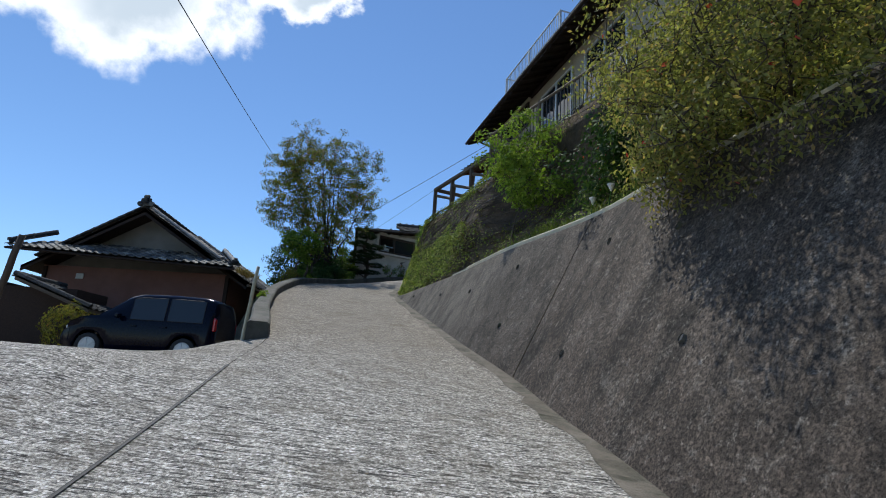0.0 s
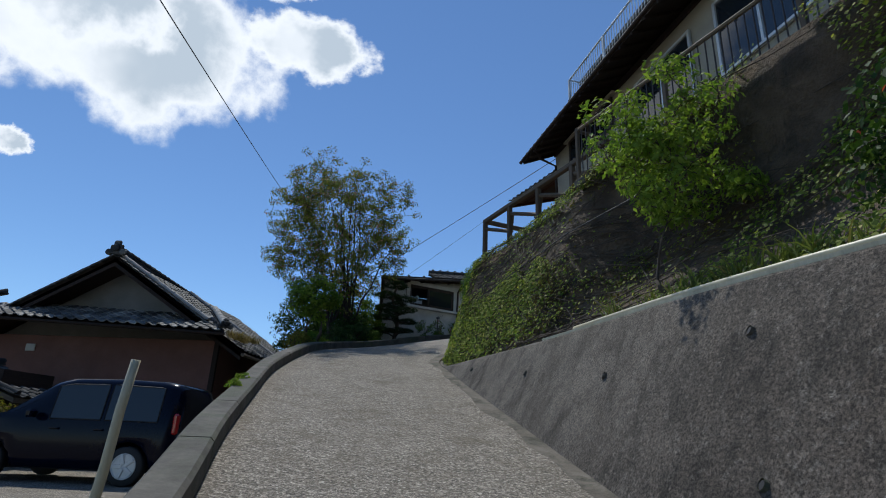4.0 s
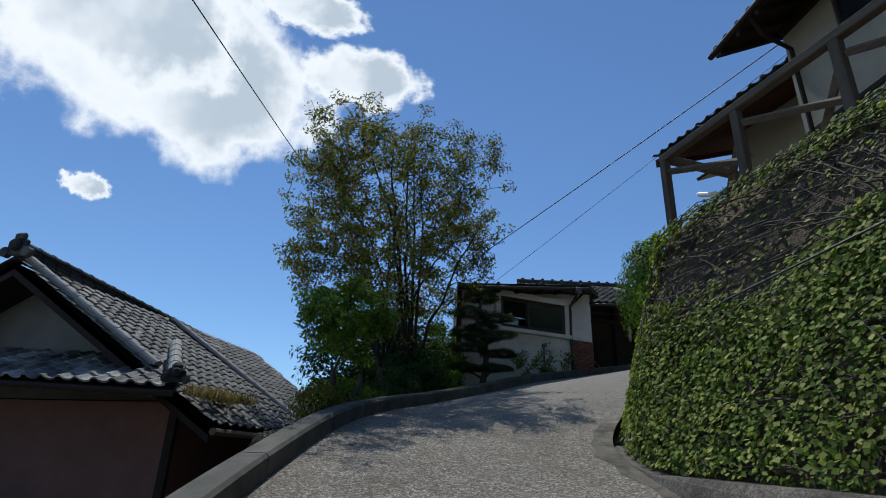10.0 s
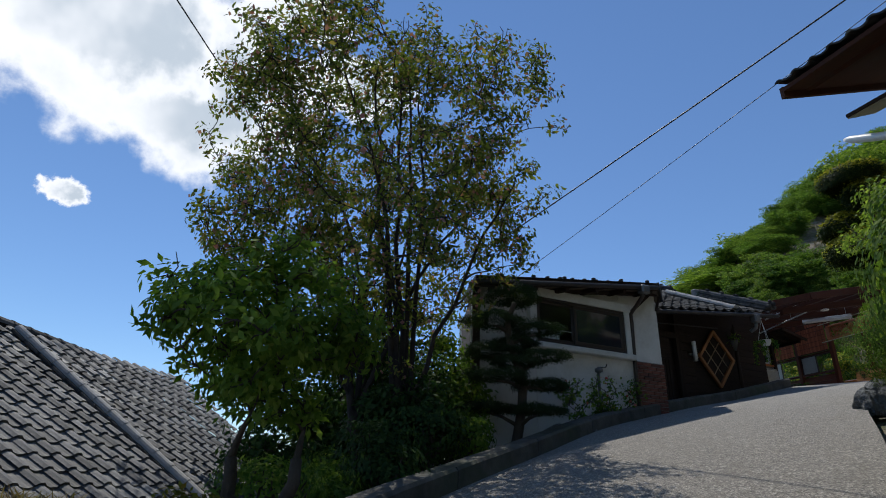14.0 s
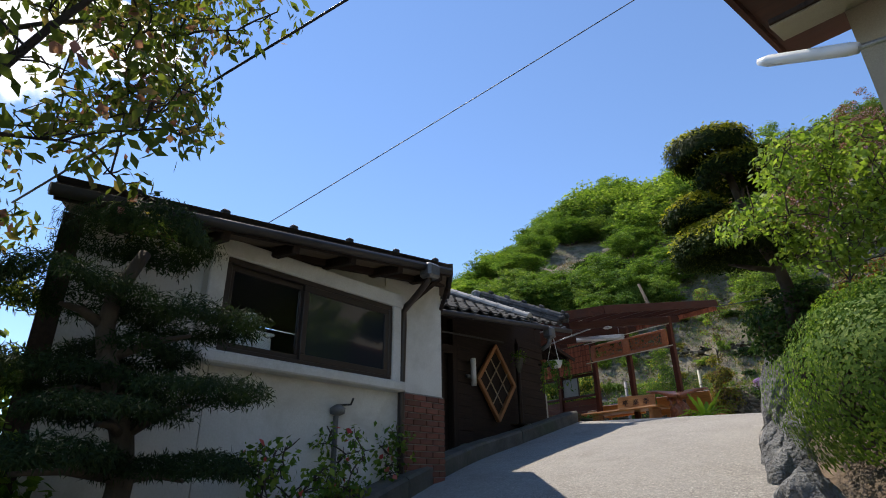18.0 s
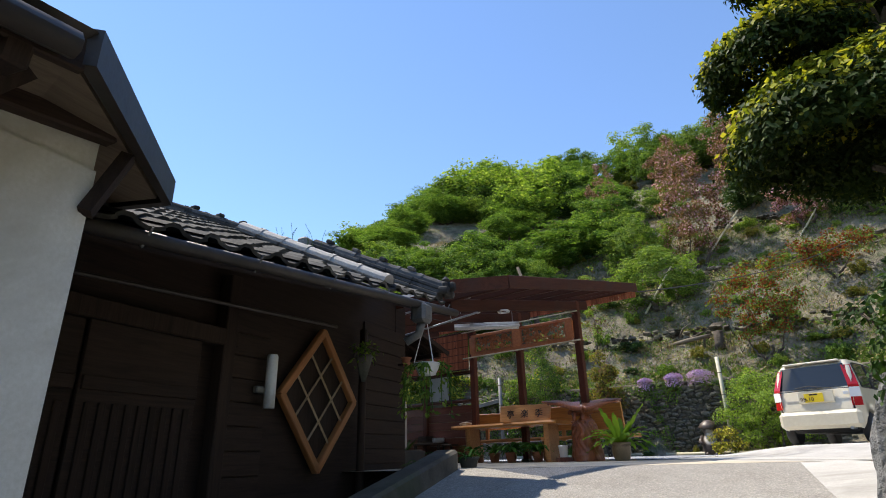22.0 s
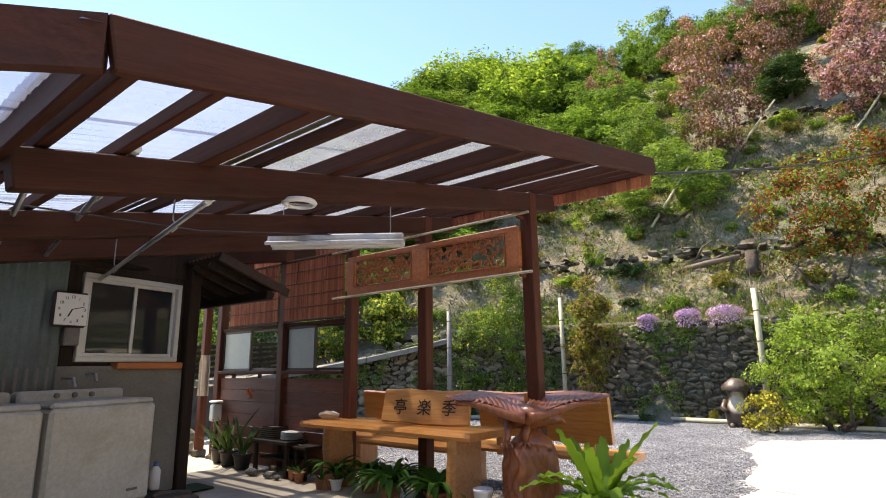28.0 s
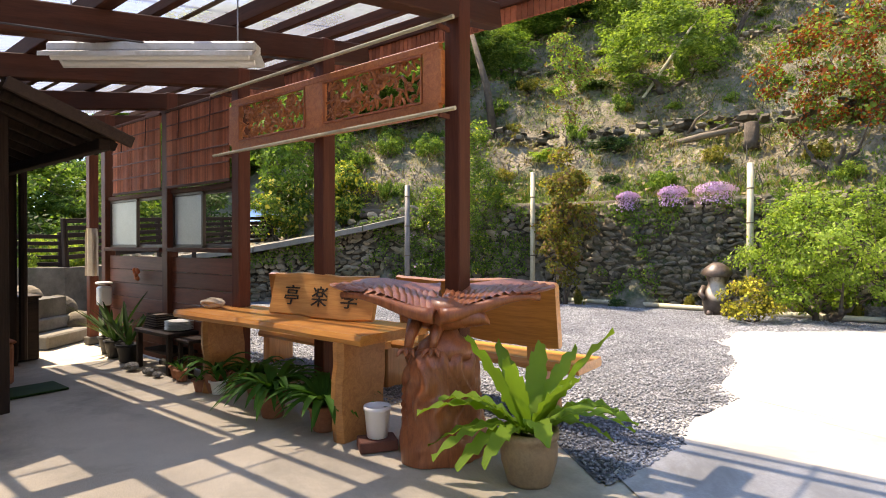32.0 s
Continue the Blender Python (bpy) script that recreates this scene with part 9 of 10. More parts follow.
    for x in (-0.3, 0.35, 0.9):
        part("post", MB().box((x, 0.03, 0.38), (0.07, 0.07, 0.8), None, 0.006), M["dark"], fn)
    pp = thing("passage_post", "brown painted post at the end of the terrace", "post", MT @ shift(0.06, 6.02, 0))
    part("shaft", MB().box((0, 0, 1.3), (0.11, 0.11, 2.6), None, 0.008), M["brown"], pp)
    part("base", MB().box((0, 0, 0.05), (0.17, 0.17, 0.10), None, 0.015), M["kerb"], pp)
    cb = thing("passage_cabinet", "dark low cabinet standing in the back passage", "cabinet", MT @ shift(-0.94, 5.58, 0))
    part("body", MB().box((0, 0, 0.36), (0.42, 0.5, 0.7), None, 0.012), M["dark"], cb)
    part("top", MB().box((0, 0, 0.72), (0.46, 0.54, 0.03), None, 0.006), M["darkh"], cb)
    part("door", MB().box((0.02, -0.255, 0.36), (0.36, 0.02, 0.6), None, 0.004), M["darkh"], cb)
    cr = thing("red_crate", "faded red plastic crate on the passage floor", "crate", MT @ shift(-1.45, 4.35, 0))
    part("body", MB().box((0, 0, 0.2), (0.4, 0.32, 0.38), None, 0.02), M["terracotta"], cr)
    part("rim", MB().box((0, 0, 0.4), (0.43, 0.35, 0.03), None, 0.01), M["terracotta"], cr)
    thing("door_mat", "dark green bristle mat on the passage floor", "mat", MT @ shift(-1.3, 3.8, 0.012), MB().box((0, 0, 0), (0.6, 0.4, 0.02), None, 0.006), M["leaf_dark"])
    bx = thing("white_bin", "white plastic bin on a post at the end wall", "bin", MT @ shift(-0.02, 5.45, 0.55))
    part("body", MB().box((0, 0, 0.12), (0.14, 0.13, 0.24), None, 0.02), M["plastic"], bx)
    part("lid", MB().box((0, 0, 0.28), (0.155, 0.145, 0.03), None, 0.01), M["plastic"], bx)
    part("leg", MB().tube([(0, 0, -0.55), (0, 0, 0)], 0.02, 8), M["steel"], bx)
    ap = thing("hanging_coat", "pale cloth coat hanging on a post", "coat", MT @ shift(0.0, 5.95, 0.9))
    mb = MB()
    mb.grid([[(0.03 * math.sin(k * 1.3), -0.09 * w + 0.18 * w * k / 8, z) for k in range(9)] for z, w in ((0.62, 0.5), (0.5, 1.0), (0.3, 0.9), (0.0, 1.05))])
    mb.grid([[(0.05 + 0.03 * math.sin(k * 1.3), -0.09 * w + 0.18 * w * k / 8, z) for k in range(9)] for z, w in ((0.62, 0.5), (0.5, 1.0), (0.3, 0.9), (0.0, 1.05))])
    part("cloth", mb, M["linen"], ap, smooth=True)
    og = thing("orange_ornament", "cluster of orange lantern fruit hanging on the wall", "ornament", MT @ shift(0.03, 4.62, 0.98))
    rg = random.Random(2)
    for k in range(9):
        part("fruit", MB().lathe([(0.003, -0.03), (0.022, -0.01), (0.02, 0.012), (0.003, 0.03)], 8, shift(rg.uniform(-0.03, 0.0), rg.uniform(-0.06, 0.06), rg.uniform(-0.07, 0.07))), M["orange"], og, smooth=True)


M["orange"] = plain("orange_husk", (0.5, 0.11, 0.02), 0.5)
back_steps()

# ---- the hill: stone wall, plants, trees ----
def foot_line(a, b, step):
    """Places along the foot of the hill between two of its corners."""
    out = []
    for (ax, ay), (bx, by) in zip(FOOT[a:b], FOOT[a + 1:b + 1]):
        n = max(int(math.hypot(bx - ax, by - ay) / step), 1)
        out += [Vector((lerp(ax, bx, k / n), lerp(ay, by, k / n), 0)) for k in range(n)]
    return out + [Vector((*FOOT[b], 0))]


def on_hill(x, y, sink=0.05):
    z = hill_z(x, y)
    return (z if z is not None else 7.9) - sink


def stone_mesh(seed, n=7):
    """A rough field stone of unit size with a flat back."""
    rg = random.Random(seed)
    ring = [(math.cos(a) * rg.uniform(0.8, 1.0), math.sin(a) * rg.uniform(0.75, 1.0)) for a in [2 * math.pi * (k + rg.uniform(-0.25, 0.25)) / n for k in range(n)]]
    vs = [(x * 0.5, 0.35, z * 0.5) for x, z in ring] + [(x * 0.46, -0.25 + rg.uniform(-0.12, 0.1), z * 0.46) for x, z in ring] + [(0.0 + rg.uniform(-0.1, 0.1), -0.42, rg.uniform(-0.1, 0.1))]
    fs = [(i, (i + 1) % n, n + (i + 1) % n, n + i) for i in range(n)] + [(n + i, n + (i + 1) % n, 2 * n) for i in range(n)]
    return MB().add(vs, fs)


def hill_wall():
    wall = thing("stone_wall", "dry-laid rubble stone wall at the foot of the hill, mossy", "stone wall", kind="structure")
    line = foot_line(1, 6, 0.4)
    base = MB()
    rows = []
    for i, p in enumerate(line):
        d = (line[min(i + 1, len(line) - 1)] - line[max(i - 1, 0)]).normalized()
        out = Vector((d.y, -d.x, 0))
        h = wall_rise(p.x)
        rows.append([p + out * o + Vector((0, 0, 7.8 + z)) for o, z in ((0.10, 0), (0.30, h + 0.02), (0.6, h + 0.08), (1.9, h + 0.10))])
    base.grid(rows)
    part("wall_core", base, M["rubble_core"], wall, smooth=True)
    rg = random.Random(41)
    shapes = [stone_mesh(s) for s in range(9)]
    meshes = [s.mesh(M["stone"]) for s in shapes]
    near = 0
    rest = MB()
    seg = list(zip(line, line[1:]))
    places = []
    for a, b in seg:
        L = (b - a).length
        d = (b - a).normalized()
        h = wall_rise(a.x)
        ang = math.degrees(math.atan2(d.y, d.x))
        z = 0.06
        while z < h - 0.02:
            ht = rg.uniform(0.08, 0.16)
            x = rg.uniform(-0.12, 0.05)
            while x < L:
                w = rg.choice((rg.uniform(0.08, 0.16), rg.uniform(0.14, 0.26), rg.uniform(0.22, 0.38)))
                big = rg.uniform(0.85, 1.5)
                out = Vector((d.y, -d.x, 0))
                p = a + d * (x + w / 2) + out * (0.10 + 0.085 * z + rg.uniform(-0.05, 0.05)) + Vector((0, 0, 7.8 + z + ht / 2 + rg.uniform(-0.035, 0.035)))
                m = Matrix.Translation(p) @ turn_z(ang + 180) @ Matrix.Rotation(radians(rg.uniform(-24, 24)), 4, "Y") @ Matrix.Diagonal((w * 1.1, 0.17, ht * big, 1))
                places.append((p, m, rg.randrange(9)))
                x += w
            z += ht
    for p, m, k in places:
        if near < 290 and 12.4 < p.x < 15.9 and 35.6 < p.y < 39.9 and 8.1 < p.z < 9.9:
            part("stone", meshes[k], None, wall, m=m)
            near += 1
        else:
            rest.add(shapes[k].v, shapes[k].f, m)
    ob = part("stones", rest, M["stone"], wall)
    ob["kind"] = "stuff"
    # creepers and weeds rooted in the joints
    spots, facing = [], []
    for a, b in seg:
        d = (b - a).normalized()
        out = Vector((d.y, -d.x, 0))
        h = wall_rise(a.x)
        for _ in range(int((b - a).length * h * 900)):
            z = h * rg.random() ** 0.8
            p = a.lerp(b, rg.random()) + out * (0.02 + 0.085 * z - rg.uniform(0.0, 0.12)) + Vector((0, 0, 7.8 + z))
            if noise.noise(p * 1.3) + 0.6 * noise.noise(p * 4.0) > 0.34 - 0.45 * smooth01((z / h - 0.6) / 0.4):
                spots.append(tuple(p)), facing.append(tuple(-out))
    cr = thing("wall_creeper", "small green creepers and weeds growing out of the stone wall", "climbing plant", kind="stuff")
    part("foliage", leaf_cloud(spots, np.array(facing) + [0, 0, 0.4], 0.055, M["leaf_mid"], 19, 0.6, 0.5, 0.6), None, cr)
    # pale coping where the wall becomes the side of the rising path
    cop = thing("path_coping", "pale cement coping along the rising garden path", "coping", kind="structure")
    pts = [Vector((x, y, z)) for x, y, z in ((10.9, 41.05, 9.88), (9.9, 41.55, 9.62), (8.95, 42.03, 9.4), (7.7, 42.66, 9.14), (6.3, 43.35, 8.95), (5.2, 43.9, 8.9))]
    for a, b in zip(pts, pts[1:]):
        part("coping_slab", MB().sweep([a, b.lerp(a, 0.02)], [(-0.16, -0.10), (0.70, -0.10), (0.70, 0.10), (-0.14, 0.02)]), M["step"], cop)


hill_wall()


def scatter(n, seed, s0, s1, x0=4.0, x1=60.0, keep=None):
    """Random places on the hill between two distances from its foot."""
    rg = random.Random(seed)
    out = []
    while len(out) < n:
        x, y = rg.uniform(x0, x1), rg.uniform(27, 85)
        s = past_foot(x, y)
        if s0 < s < s1 and (keep is None or keep(x, y, s)):
            out.append((x, y, on_hill(x, y)))
    return out


TREES = {}


def hill_tree(kind, x, y, height, width, seed):
    """A tree of one of a few kinds, built once and then copied with its own turn and size."""
    spec = {
        "wood": ("woodland_tree", "leafy fresh green woodland tree on the hillside", 6.0, 4.4, "leaf_wood", 0.15, 120, 120, 0.50, None, 3),
        "light": ("spring_tree", "light green tree in young leaf on the hillside", 6.0, 4.6, "leaf_spring", 0.145, 100, 110, 0.48, None, 4),
        "dark": ("evergreen_tree", "dense dark evergreen on the hillside", 5.0, 3.4, "leaf_dark", 0.15, 75, 130, 0.55, None, 2),
        "cherry": ("hill_cherry_tree", "double cherry with reddish leaves and pink blossom", 6.0, 4.4, "leaf_red", 0.13, 95, 74, 0.42, ("pink", 0.30, 0.11), 3),
        "pinkcherry": ("hill_cherry_tree", "double cherry in full pink blossom with bronze leaves", 5.0, 4.2, "leaf_red", 0.12, 95, 66, 0.40, ("pink", 0.7, 0.12), 3),
        "airy": ("slender_tree", "slender airy tree with pale green leaves", 6.0, 4.0, "leaf_light", 0.22, 60, 26, 0.5, None, 3),
    }[kind]
    name, label, H, W, leaf, size, clumps, per, cr, extra, stems = spec
    s = (width / W, width / W, height / H)
    m = shift(x, y, on_hill(x, y, 0.1)) @ turn_z((seed * 67) % 360) @ Matrix.Diagonal((*s, 1))
    if kind not in TREES:
        low = 0.52 if kind != "airy" else 0.62
        TREES[kind] = woody(name, label, "tree", (0, 0, 0), (0, 0, H * low), (W / 2 - 0.3, W / 2 - 0.3, H * (1 - low) - 0.15), clumps, per, size, leaf, cr, 0.10, 0.2, 300 + len(TREES), stems, 0.55, extra, twigs=1, group=kind + " trees on the hill", m=m)
        return TREES[kind]
    return copy_thing(TREES[kind], m)


# named trees of the upper slope
for k, (kind, x, y, h, w) in enumerate((
    ("light", 23.4, 44.2, 4.2, 4.2), ("cherry", 25.1, 41.6, 7.0, 4.2), ("pinkcherry", 28.0, 37.3, 4.6, 3.6), ("dark", 32.0, 42.0, 2.7, 3.5), ("cherry", 28.4, 50.4, 4.6, 2.6), ("airy", 45.2, 60.6, 6.6, 5.3),
    ("dark", 47.0, 56.5, 5.0, 5.0), ("dark", 49.0, 59.0, 4.0, 5.0), ("cherry", 38.6, 45.5, 6.0, 4.6), ("cherry", 40.5, 41.5, 6.0, 4.4), ("light", 28.4, 34.6, 5.4, 3.4), ("cherry", 34.0, 37.0, 5.0, 4.2), ("pinkcherry", 36.5, 34.5, 5.0, 4.5),
    ("light", 19.9, 40.7, 4.4, 4.6), ("light", 33.0, 49.0, 4.0, 4.4), ("cherry", 36.5, 50.0, 5.0, 4.0), ("pinkcherry", 32.0, 33.0, 4.5, 4.0), ("cherry", 30.5, 29.5, 5.0, 4.4), ("light", 31.0, 25.0, 5.0, 4.5))):
    hill_tree(kind, x, y, h, w, k + 3)
# woodland on the far shoulder of the hill
rgw = random.Random(77)
for k, (x, y, z) in enumerate(scatter(125, 9, 11, 46, 8, 48, lambda x, y, s: y > 48.5 - 0.10 * (x - 20) and y - 0.62 * x > 32)):
    kind = ("wood", "wood", "light", "wood", "dark", "wood", "wood", "airy")[k % 8]
    hill_tree(kind, x, y, rgw.uniform(4.0, 6.0) * lerp(0.40, 0.98, smooth01((x - 13) / 19)), rgw.uniform(4.2, 6.0), k)
for k, (x, y, z) in enumerate(scatter(30, 19, 5.5, 12, 9, 24, lambda x, y, s: y > 45.5)):
    hill_tree(("wood", "light", "wood")[k % 3], x, y, rgw.uniform(2.6, 3.8), rgw.uniform(3.0, 4.2), k + 140)
# crest trees in young leaf above the cherries
for k in range(30):
    a = k / 29
    x, y = lerp(42, 64, a) + rgw.uniform(-3, 3), lerp(55, 34, a) + rgw.uniform(-2.5, 2.5)
    hill_tree("wood" if k % 3 == 0 else "light", x, y, rgw.uniform(5.8, 8.6), rgw.uniform(4.5, 6.5), k + 40)
# lower shoulder behind the back steps
for k, (x, y, h, w) in enumerate(((2.6, 47.6, 4.2, 4.0), (5.0, 47.0, 3.2, 3.4), (0.6, 50.5, 5.0, 4.6), (4.2, 51.0, 5.0, 4.6), (8.0, 49.5, 4.6, 4.2), (10.8, 47.0, 3.4, 3.4), (13.2, 46.4, 3.6, 3.4), (-1.0, 54.5, 6.0, 5.0), (6.5, 54.0, 5.5, 5.0), (11.5, 52.5, 5.5, 5.0), (15.4, 49.0, 5.0, 4.4))):
    hill_tree(("wood", "light", "wood", "dark")[k % 4], x, y, h, w, k + 90)

# bushes that stand out on the lower slope
woody("red_maple", "bushy red-leaved maple on the terrace slope", "tree", (17.3, 34.9, on_hill(17.3, 34.9)), (17.5, 35.0, 12.9), (1.4, 1.4, 1.2), 90, 52, 0.08, "leaf_maple", 0.28, 0.05, 0.2, 401, 4, 0.6, ("leaf_mid", 0.45, 0.085))
woody("red_maple", "small red-leaved maple higher on the slope", "tree", (22.5, 34.5, on_hill(22.5, 34.5)), (22.5, 34.5, on_hill(22.5, 34.5) + 1.1), (1.3, 1.3, 0.65), 50, 45, 0.10, "leaf_maple", 0.3, 0.05, 0.2, 402, 3, 0.6, ("leaf_mid", 0.3, 0.09))
woody("green_maple", "rounded light green bush in front of the stone wall", "bush", (15.2, 34.1, 7.9), (15.2, 34.1, 9.2), (1.25, 1.2, 0.95), 150, 110, 0.06, "leaf_light", 0.25, 0.05, 0.2, 403, 4, 0.6)
woody("bronze_bush", "slim bronze-leaved bush beside a wooden post", "bush", (13.35, 38.5, 7.9), (13.4, 38.5, 9.9), (0.55, 0.55, 1.45), 75, 70, 0.075, "leaf_olive", 0.2, 0.03, 0.2, 404, 4, 0.55, ("leaf_red", 0.25, 0.075))
woody("slim_tree", "slim young tree with bronze tips on the slope", "tree", (15.6, 40.7, on_hill(15.6, 40.7)), (15.6, 40.7, 13.9), (0.55, 0.55, 1.45), 40, 50, 0.08, "leaf_light", 0.22, 0.03, 0.2, 405, 2, 0.5, ("leaf_red", 0.2, 0.08))
woody("creeper", "tall tangle of flowering creeper over the wall", "climbing plant", (12.0, 40.15, 7.9), (12.15, 40.35, 9.8), (0.80, 0.55, 1.9), 150, 120, 0.055, "leaf_mid", 0.24, 0.03, 0.15, 406, 5, 0.5, ("yellow", 0.02, 0.07))
woody("creeper", "tall tangle of flowering creeper over the wall", "climbing plant", (11.2, 40.6, 7.9), (11.2, 40.8, 9.2), (0.4, 0.35, 1.2), 50, 80, 0.06, "leaf_mid", 0.2, 0.03, 0.15, 407, 4, 0.5, ("lilac", 0.03, 0.05))
woody("yellow_bush", "green bush covered in yellow flowers", "bush", (10.0, 42.9, on_hill(10.0, 42.9)), (10.0, 42.9, 10.5), (0.75, 0.6, 0.75), 60, 80, 0.09, "leaf_mid", 0.24, 0.03, 0.2, 408, 4, 0.5, ("yellow", 0.25, 0.10))
woody("yellow_bush", "green bush covered in yellow flowers", "bush", (8.6, 43.6, on_hill(8.6, 43.6)), (8.6, 43.7, 10.2), (0.85, 0.6, 0.75), 60, 80, 0.09, "leaf_mid", 0.24, 0.03, 0.2, 409, 4, 0.5, ("yellow", 0.12, 0.10))
woody("garden_tree", "round green garden tree behind the path", "tree", (9.4, 44.6, on_hill(9.4, 44.6)), (9.4, 44.6, 11.9), (1.3, 1.2, 1.3), 90, 80, 0.11, "leaf_wood", 0.36, 0.06, 0.3, 410, 2, 0.5)
woody("nandina", "low nandina with yellow and red leaves", "bush", (14.0, 34.75, 7.9), (13.95, 34.75, 8.3), (0.42, 0.4, 0.36), 32, 60, 0.055, "leaf_olive", 0.14, 0.015, 0.1, 411, 4, 0.5, ("yellow", 0.35, 0.05))
for k, (x, y, r, leaf) in enumerate(((4.6, 44.9, 1.0, "leaf_wood"), (3.3, 44.4, 1.1, "leaf_dark"), (3.9, 46.3, 1.5, "leaf_wood"), (5.6, 45.4, 0.9, "leaf_mid"), (2.2, 45.5, 1.3, "leaf_dark"), (6.8, 45.2, 1.0, "leaf_dark"))):
    woody("garden_bush", "leafy green bush behind the back steps", "bush", (x, y, on_hill(x, y)), (x, y, on_hill(x, y) + r), (r, r, r * 0.95), 60, 70, 0.11, leaf, 0.32, 0.03, 0.15, 420 + k, 4, 0.5, group="bushes behind the steps")

BUSH = {}
rgb_ = random.Random(55)
def low_bush(kind, x, y, z, r, h, seed):
    leaf, extra, label = {
        "green": ("leaf_mid", None, "small green bush on the terraced slope"), "olive": ("leaf_olive", None, "small olive-brown bush on the terraced slope"),
        "flower": ("leaf_light", ("yellow", 0.12, 0.07), "low plant with yellow flowers on the slope"), "dark": ("leaf_dark", None, "small dark bush on the terraced slope")}[kind]
    m = shift(x, y, z) @ turn_z(seed * 71 % 360) @ Matrix.Diagonal((r, r, h, 1))
    if kind not in BUSH:
        BUSH[kind] = woody("slope_bush", label, "bush", (0, 0, 0), (0, 0, 0.5), (0.85, 0.85, 0.5), 42, 46, 0.15, leaf, 0.26, 0.03, 0.15, 500 + len(BUSH), 4, 0.5, extra, twigs=2, group=kind + " bushes on the slope", m=m)
    else:
        copy_thing(BUSH[kind], m)


for k, (x, y, z) in enumerate(scatter(230, 21, 1.0, 17, 10.5, 33, lambda x, y, s: y < 50)):
    low_bush(("green", "olive", "green", "flower", "green", "olive", "dark")[k % 7], x, y, z, rgb_.uniform(0.4, 1.0), rgb_.uniform(0.35, 0.8), k)
for k, (x, y, z) in enumerate(scatter(60, 22, 17, 40, 18, 52, lambda x, y, s: y - 0.62 * x < 34)):
    low_bush(("olive", "green", "dark")[k % 3], x, y, z, rgb_.uniform(0.8, 1.6), rgb_.uniform(0.8, 1.8), k + 200)
# plants at the foot of the wall
for k in range(26):
    line = foot_line(2, 5, 0.1)
    p = line[int(rgb_.random() * (len(line) - 8)) + 4]
    low_bush(("dark", "green", "olive")[k % 3], p.x - rgb_.uniform(0.0, 0.35), p.y - rgb_.uniform(0.0, 0.3), 7.88, rgb_.uniform(0.16, 0.34), rgb_.uniform(0.25, 0.55), k + 400)
# hanging growth over the top of the wall
for k in range(44):
    line = foot_line(2, 5, 0.1)
    p = line[int(rgb_.random() * (len(line) - 2)) + 1]
    low_bush(("green", "olive", "dark")[k % 3], p.x + 0.35, p.y + 0.25, 7.8 + wall_rise(p.x) - rgb_.uniform(0.15, 0.35), rgb_.uniform(0.3, 0.5), rgb_.uniform(0.3, 0.5), k + 500)


def phlox(x, y, z, r, h, seed):
    rg = np.random.RandomState(seed)
    c = thing("phlox_cushion", "cushion of lilac phlox spilling over the wall", "flowers", group="phlox on the wall")
    n = 1500
    d = rg.normal(0, 1, (n, 3))
    d /= np.linalg.norm(d, axis=1, keepdims=True)
    d[:, 2] = np.abs(d[:, 2])
    P = np.array((x, y, z)) + d * [r, r, h] * rg.uniform(0.75, 1.08, (n, 1))
    hang = rg.rand(n) < 0.4
    P[hang, 2] -= rg.uniform(0, 0.32, hang.sum()) 
    part("flower_cover", leaf_cloud(P, d, 0.035, M["lilac"], seed, 0.95), None, c)
    part("foliage", leaf_cloud(P[::2] - d[::2] * 0.04, d[::2], 0.05, M["leaf_mid"], seed + 1, 0.3), None, c)


phlox(15.0, 36.95, 10.3, 0.30, 0.16, 1)
phlox(15.4, 36.25, 10.3, 0.42, 0.2, 2)
phlox(14.55, 37.75, 10.25, 0.25, 0.12, 3)

# grass and litter on the slope
grass_tufts("slope_grass", "patchy green grass on the terraced slope", scatter(13000, 31, 0.8, 16, 10, 32, lambda x, y, s: noise.noise(Vector((x * 0.5, y * 0.5, 3))) > -0.12), "grass", 7, 0.22, 61)
grass_tufts("dry_grass", "straw-coloured dry grass on the slope", scatter(9500, 32, 0.9, 24, 10, 40, lambda x, y, s: noise.noise(Vector((x * 0.45, y * 0.45, 9))) > -0.05), "straw", 7, 0.26, 62)
grass_tufts("slope_grass", "dense green ground cover above the stone wall", scatter(2600, 33, 0.35, 1.8, 11, 18.5), "leaf_mid", 8, 0.16, 63)


grass_tufts("dead_stems", "grey dead stems and brushwood on the slope", scatter(5200, 34, 0.8, 22, 10, 36, lambda x, y, s: noise.noise(Vector((x * 0.6, y * 0.6, 5))) > -0.1), "twig", 4, 0.42, 64)


def litter(name, label, mat, n, size, seed, s0, s1, lift):
    """Fallen leaves, twigs and low weeds strewn over the slope."""
    rg = np.random.RandomState(seed)
    P = np.array(scatter(n, seed, s0, s1, 10, 34, lambda x, y, s: y < 52 and noise.noise(Vector((x * 0.7, y * 0.7, seed))) > -0.2))
    P = np.repeat(P, 3, 0) + rg.normal(0, 0.13, (n * 3, 3)) * [1, 1, 0.25] + [0, 0, lift]
    tagged(new(name, leaf_cloud(P, np.tile([-0.5, -0.2, 0.8], (n * 3, 1)), size, M[mat], seed, 0.5)), label, "leaves", kind="stuff")


litter("leaf_litter", "brown leaf litter strewn over the slope", "ivy_dry", 5200, 0.12, 91, 0.8, 20, 0.08)
litter("leaf_litter", "pale dry leaf litter strewn over the slope", "straw", 5200, 0.12, 92, 0.8, 24, 0.08)
litter("weeds", "low green weeds spreading over the slope", "leaf_mid", 9000, 0.09, 93, 0.5, 15, 0.12)


def terrace_line(name, label, s, x0, x1, h, seed):
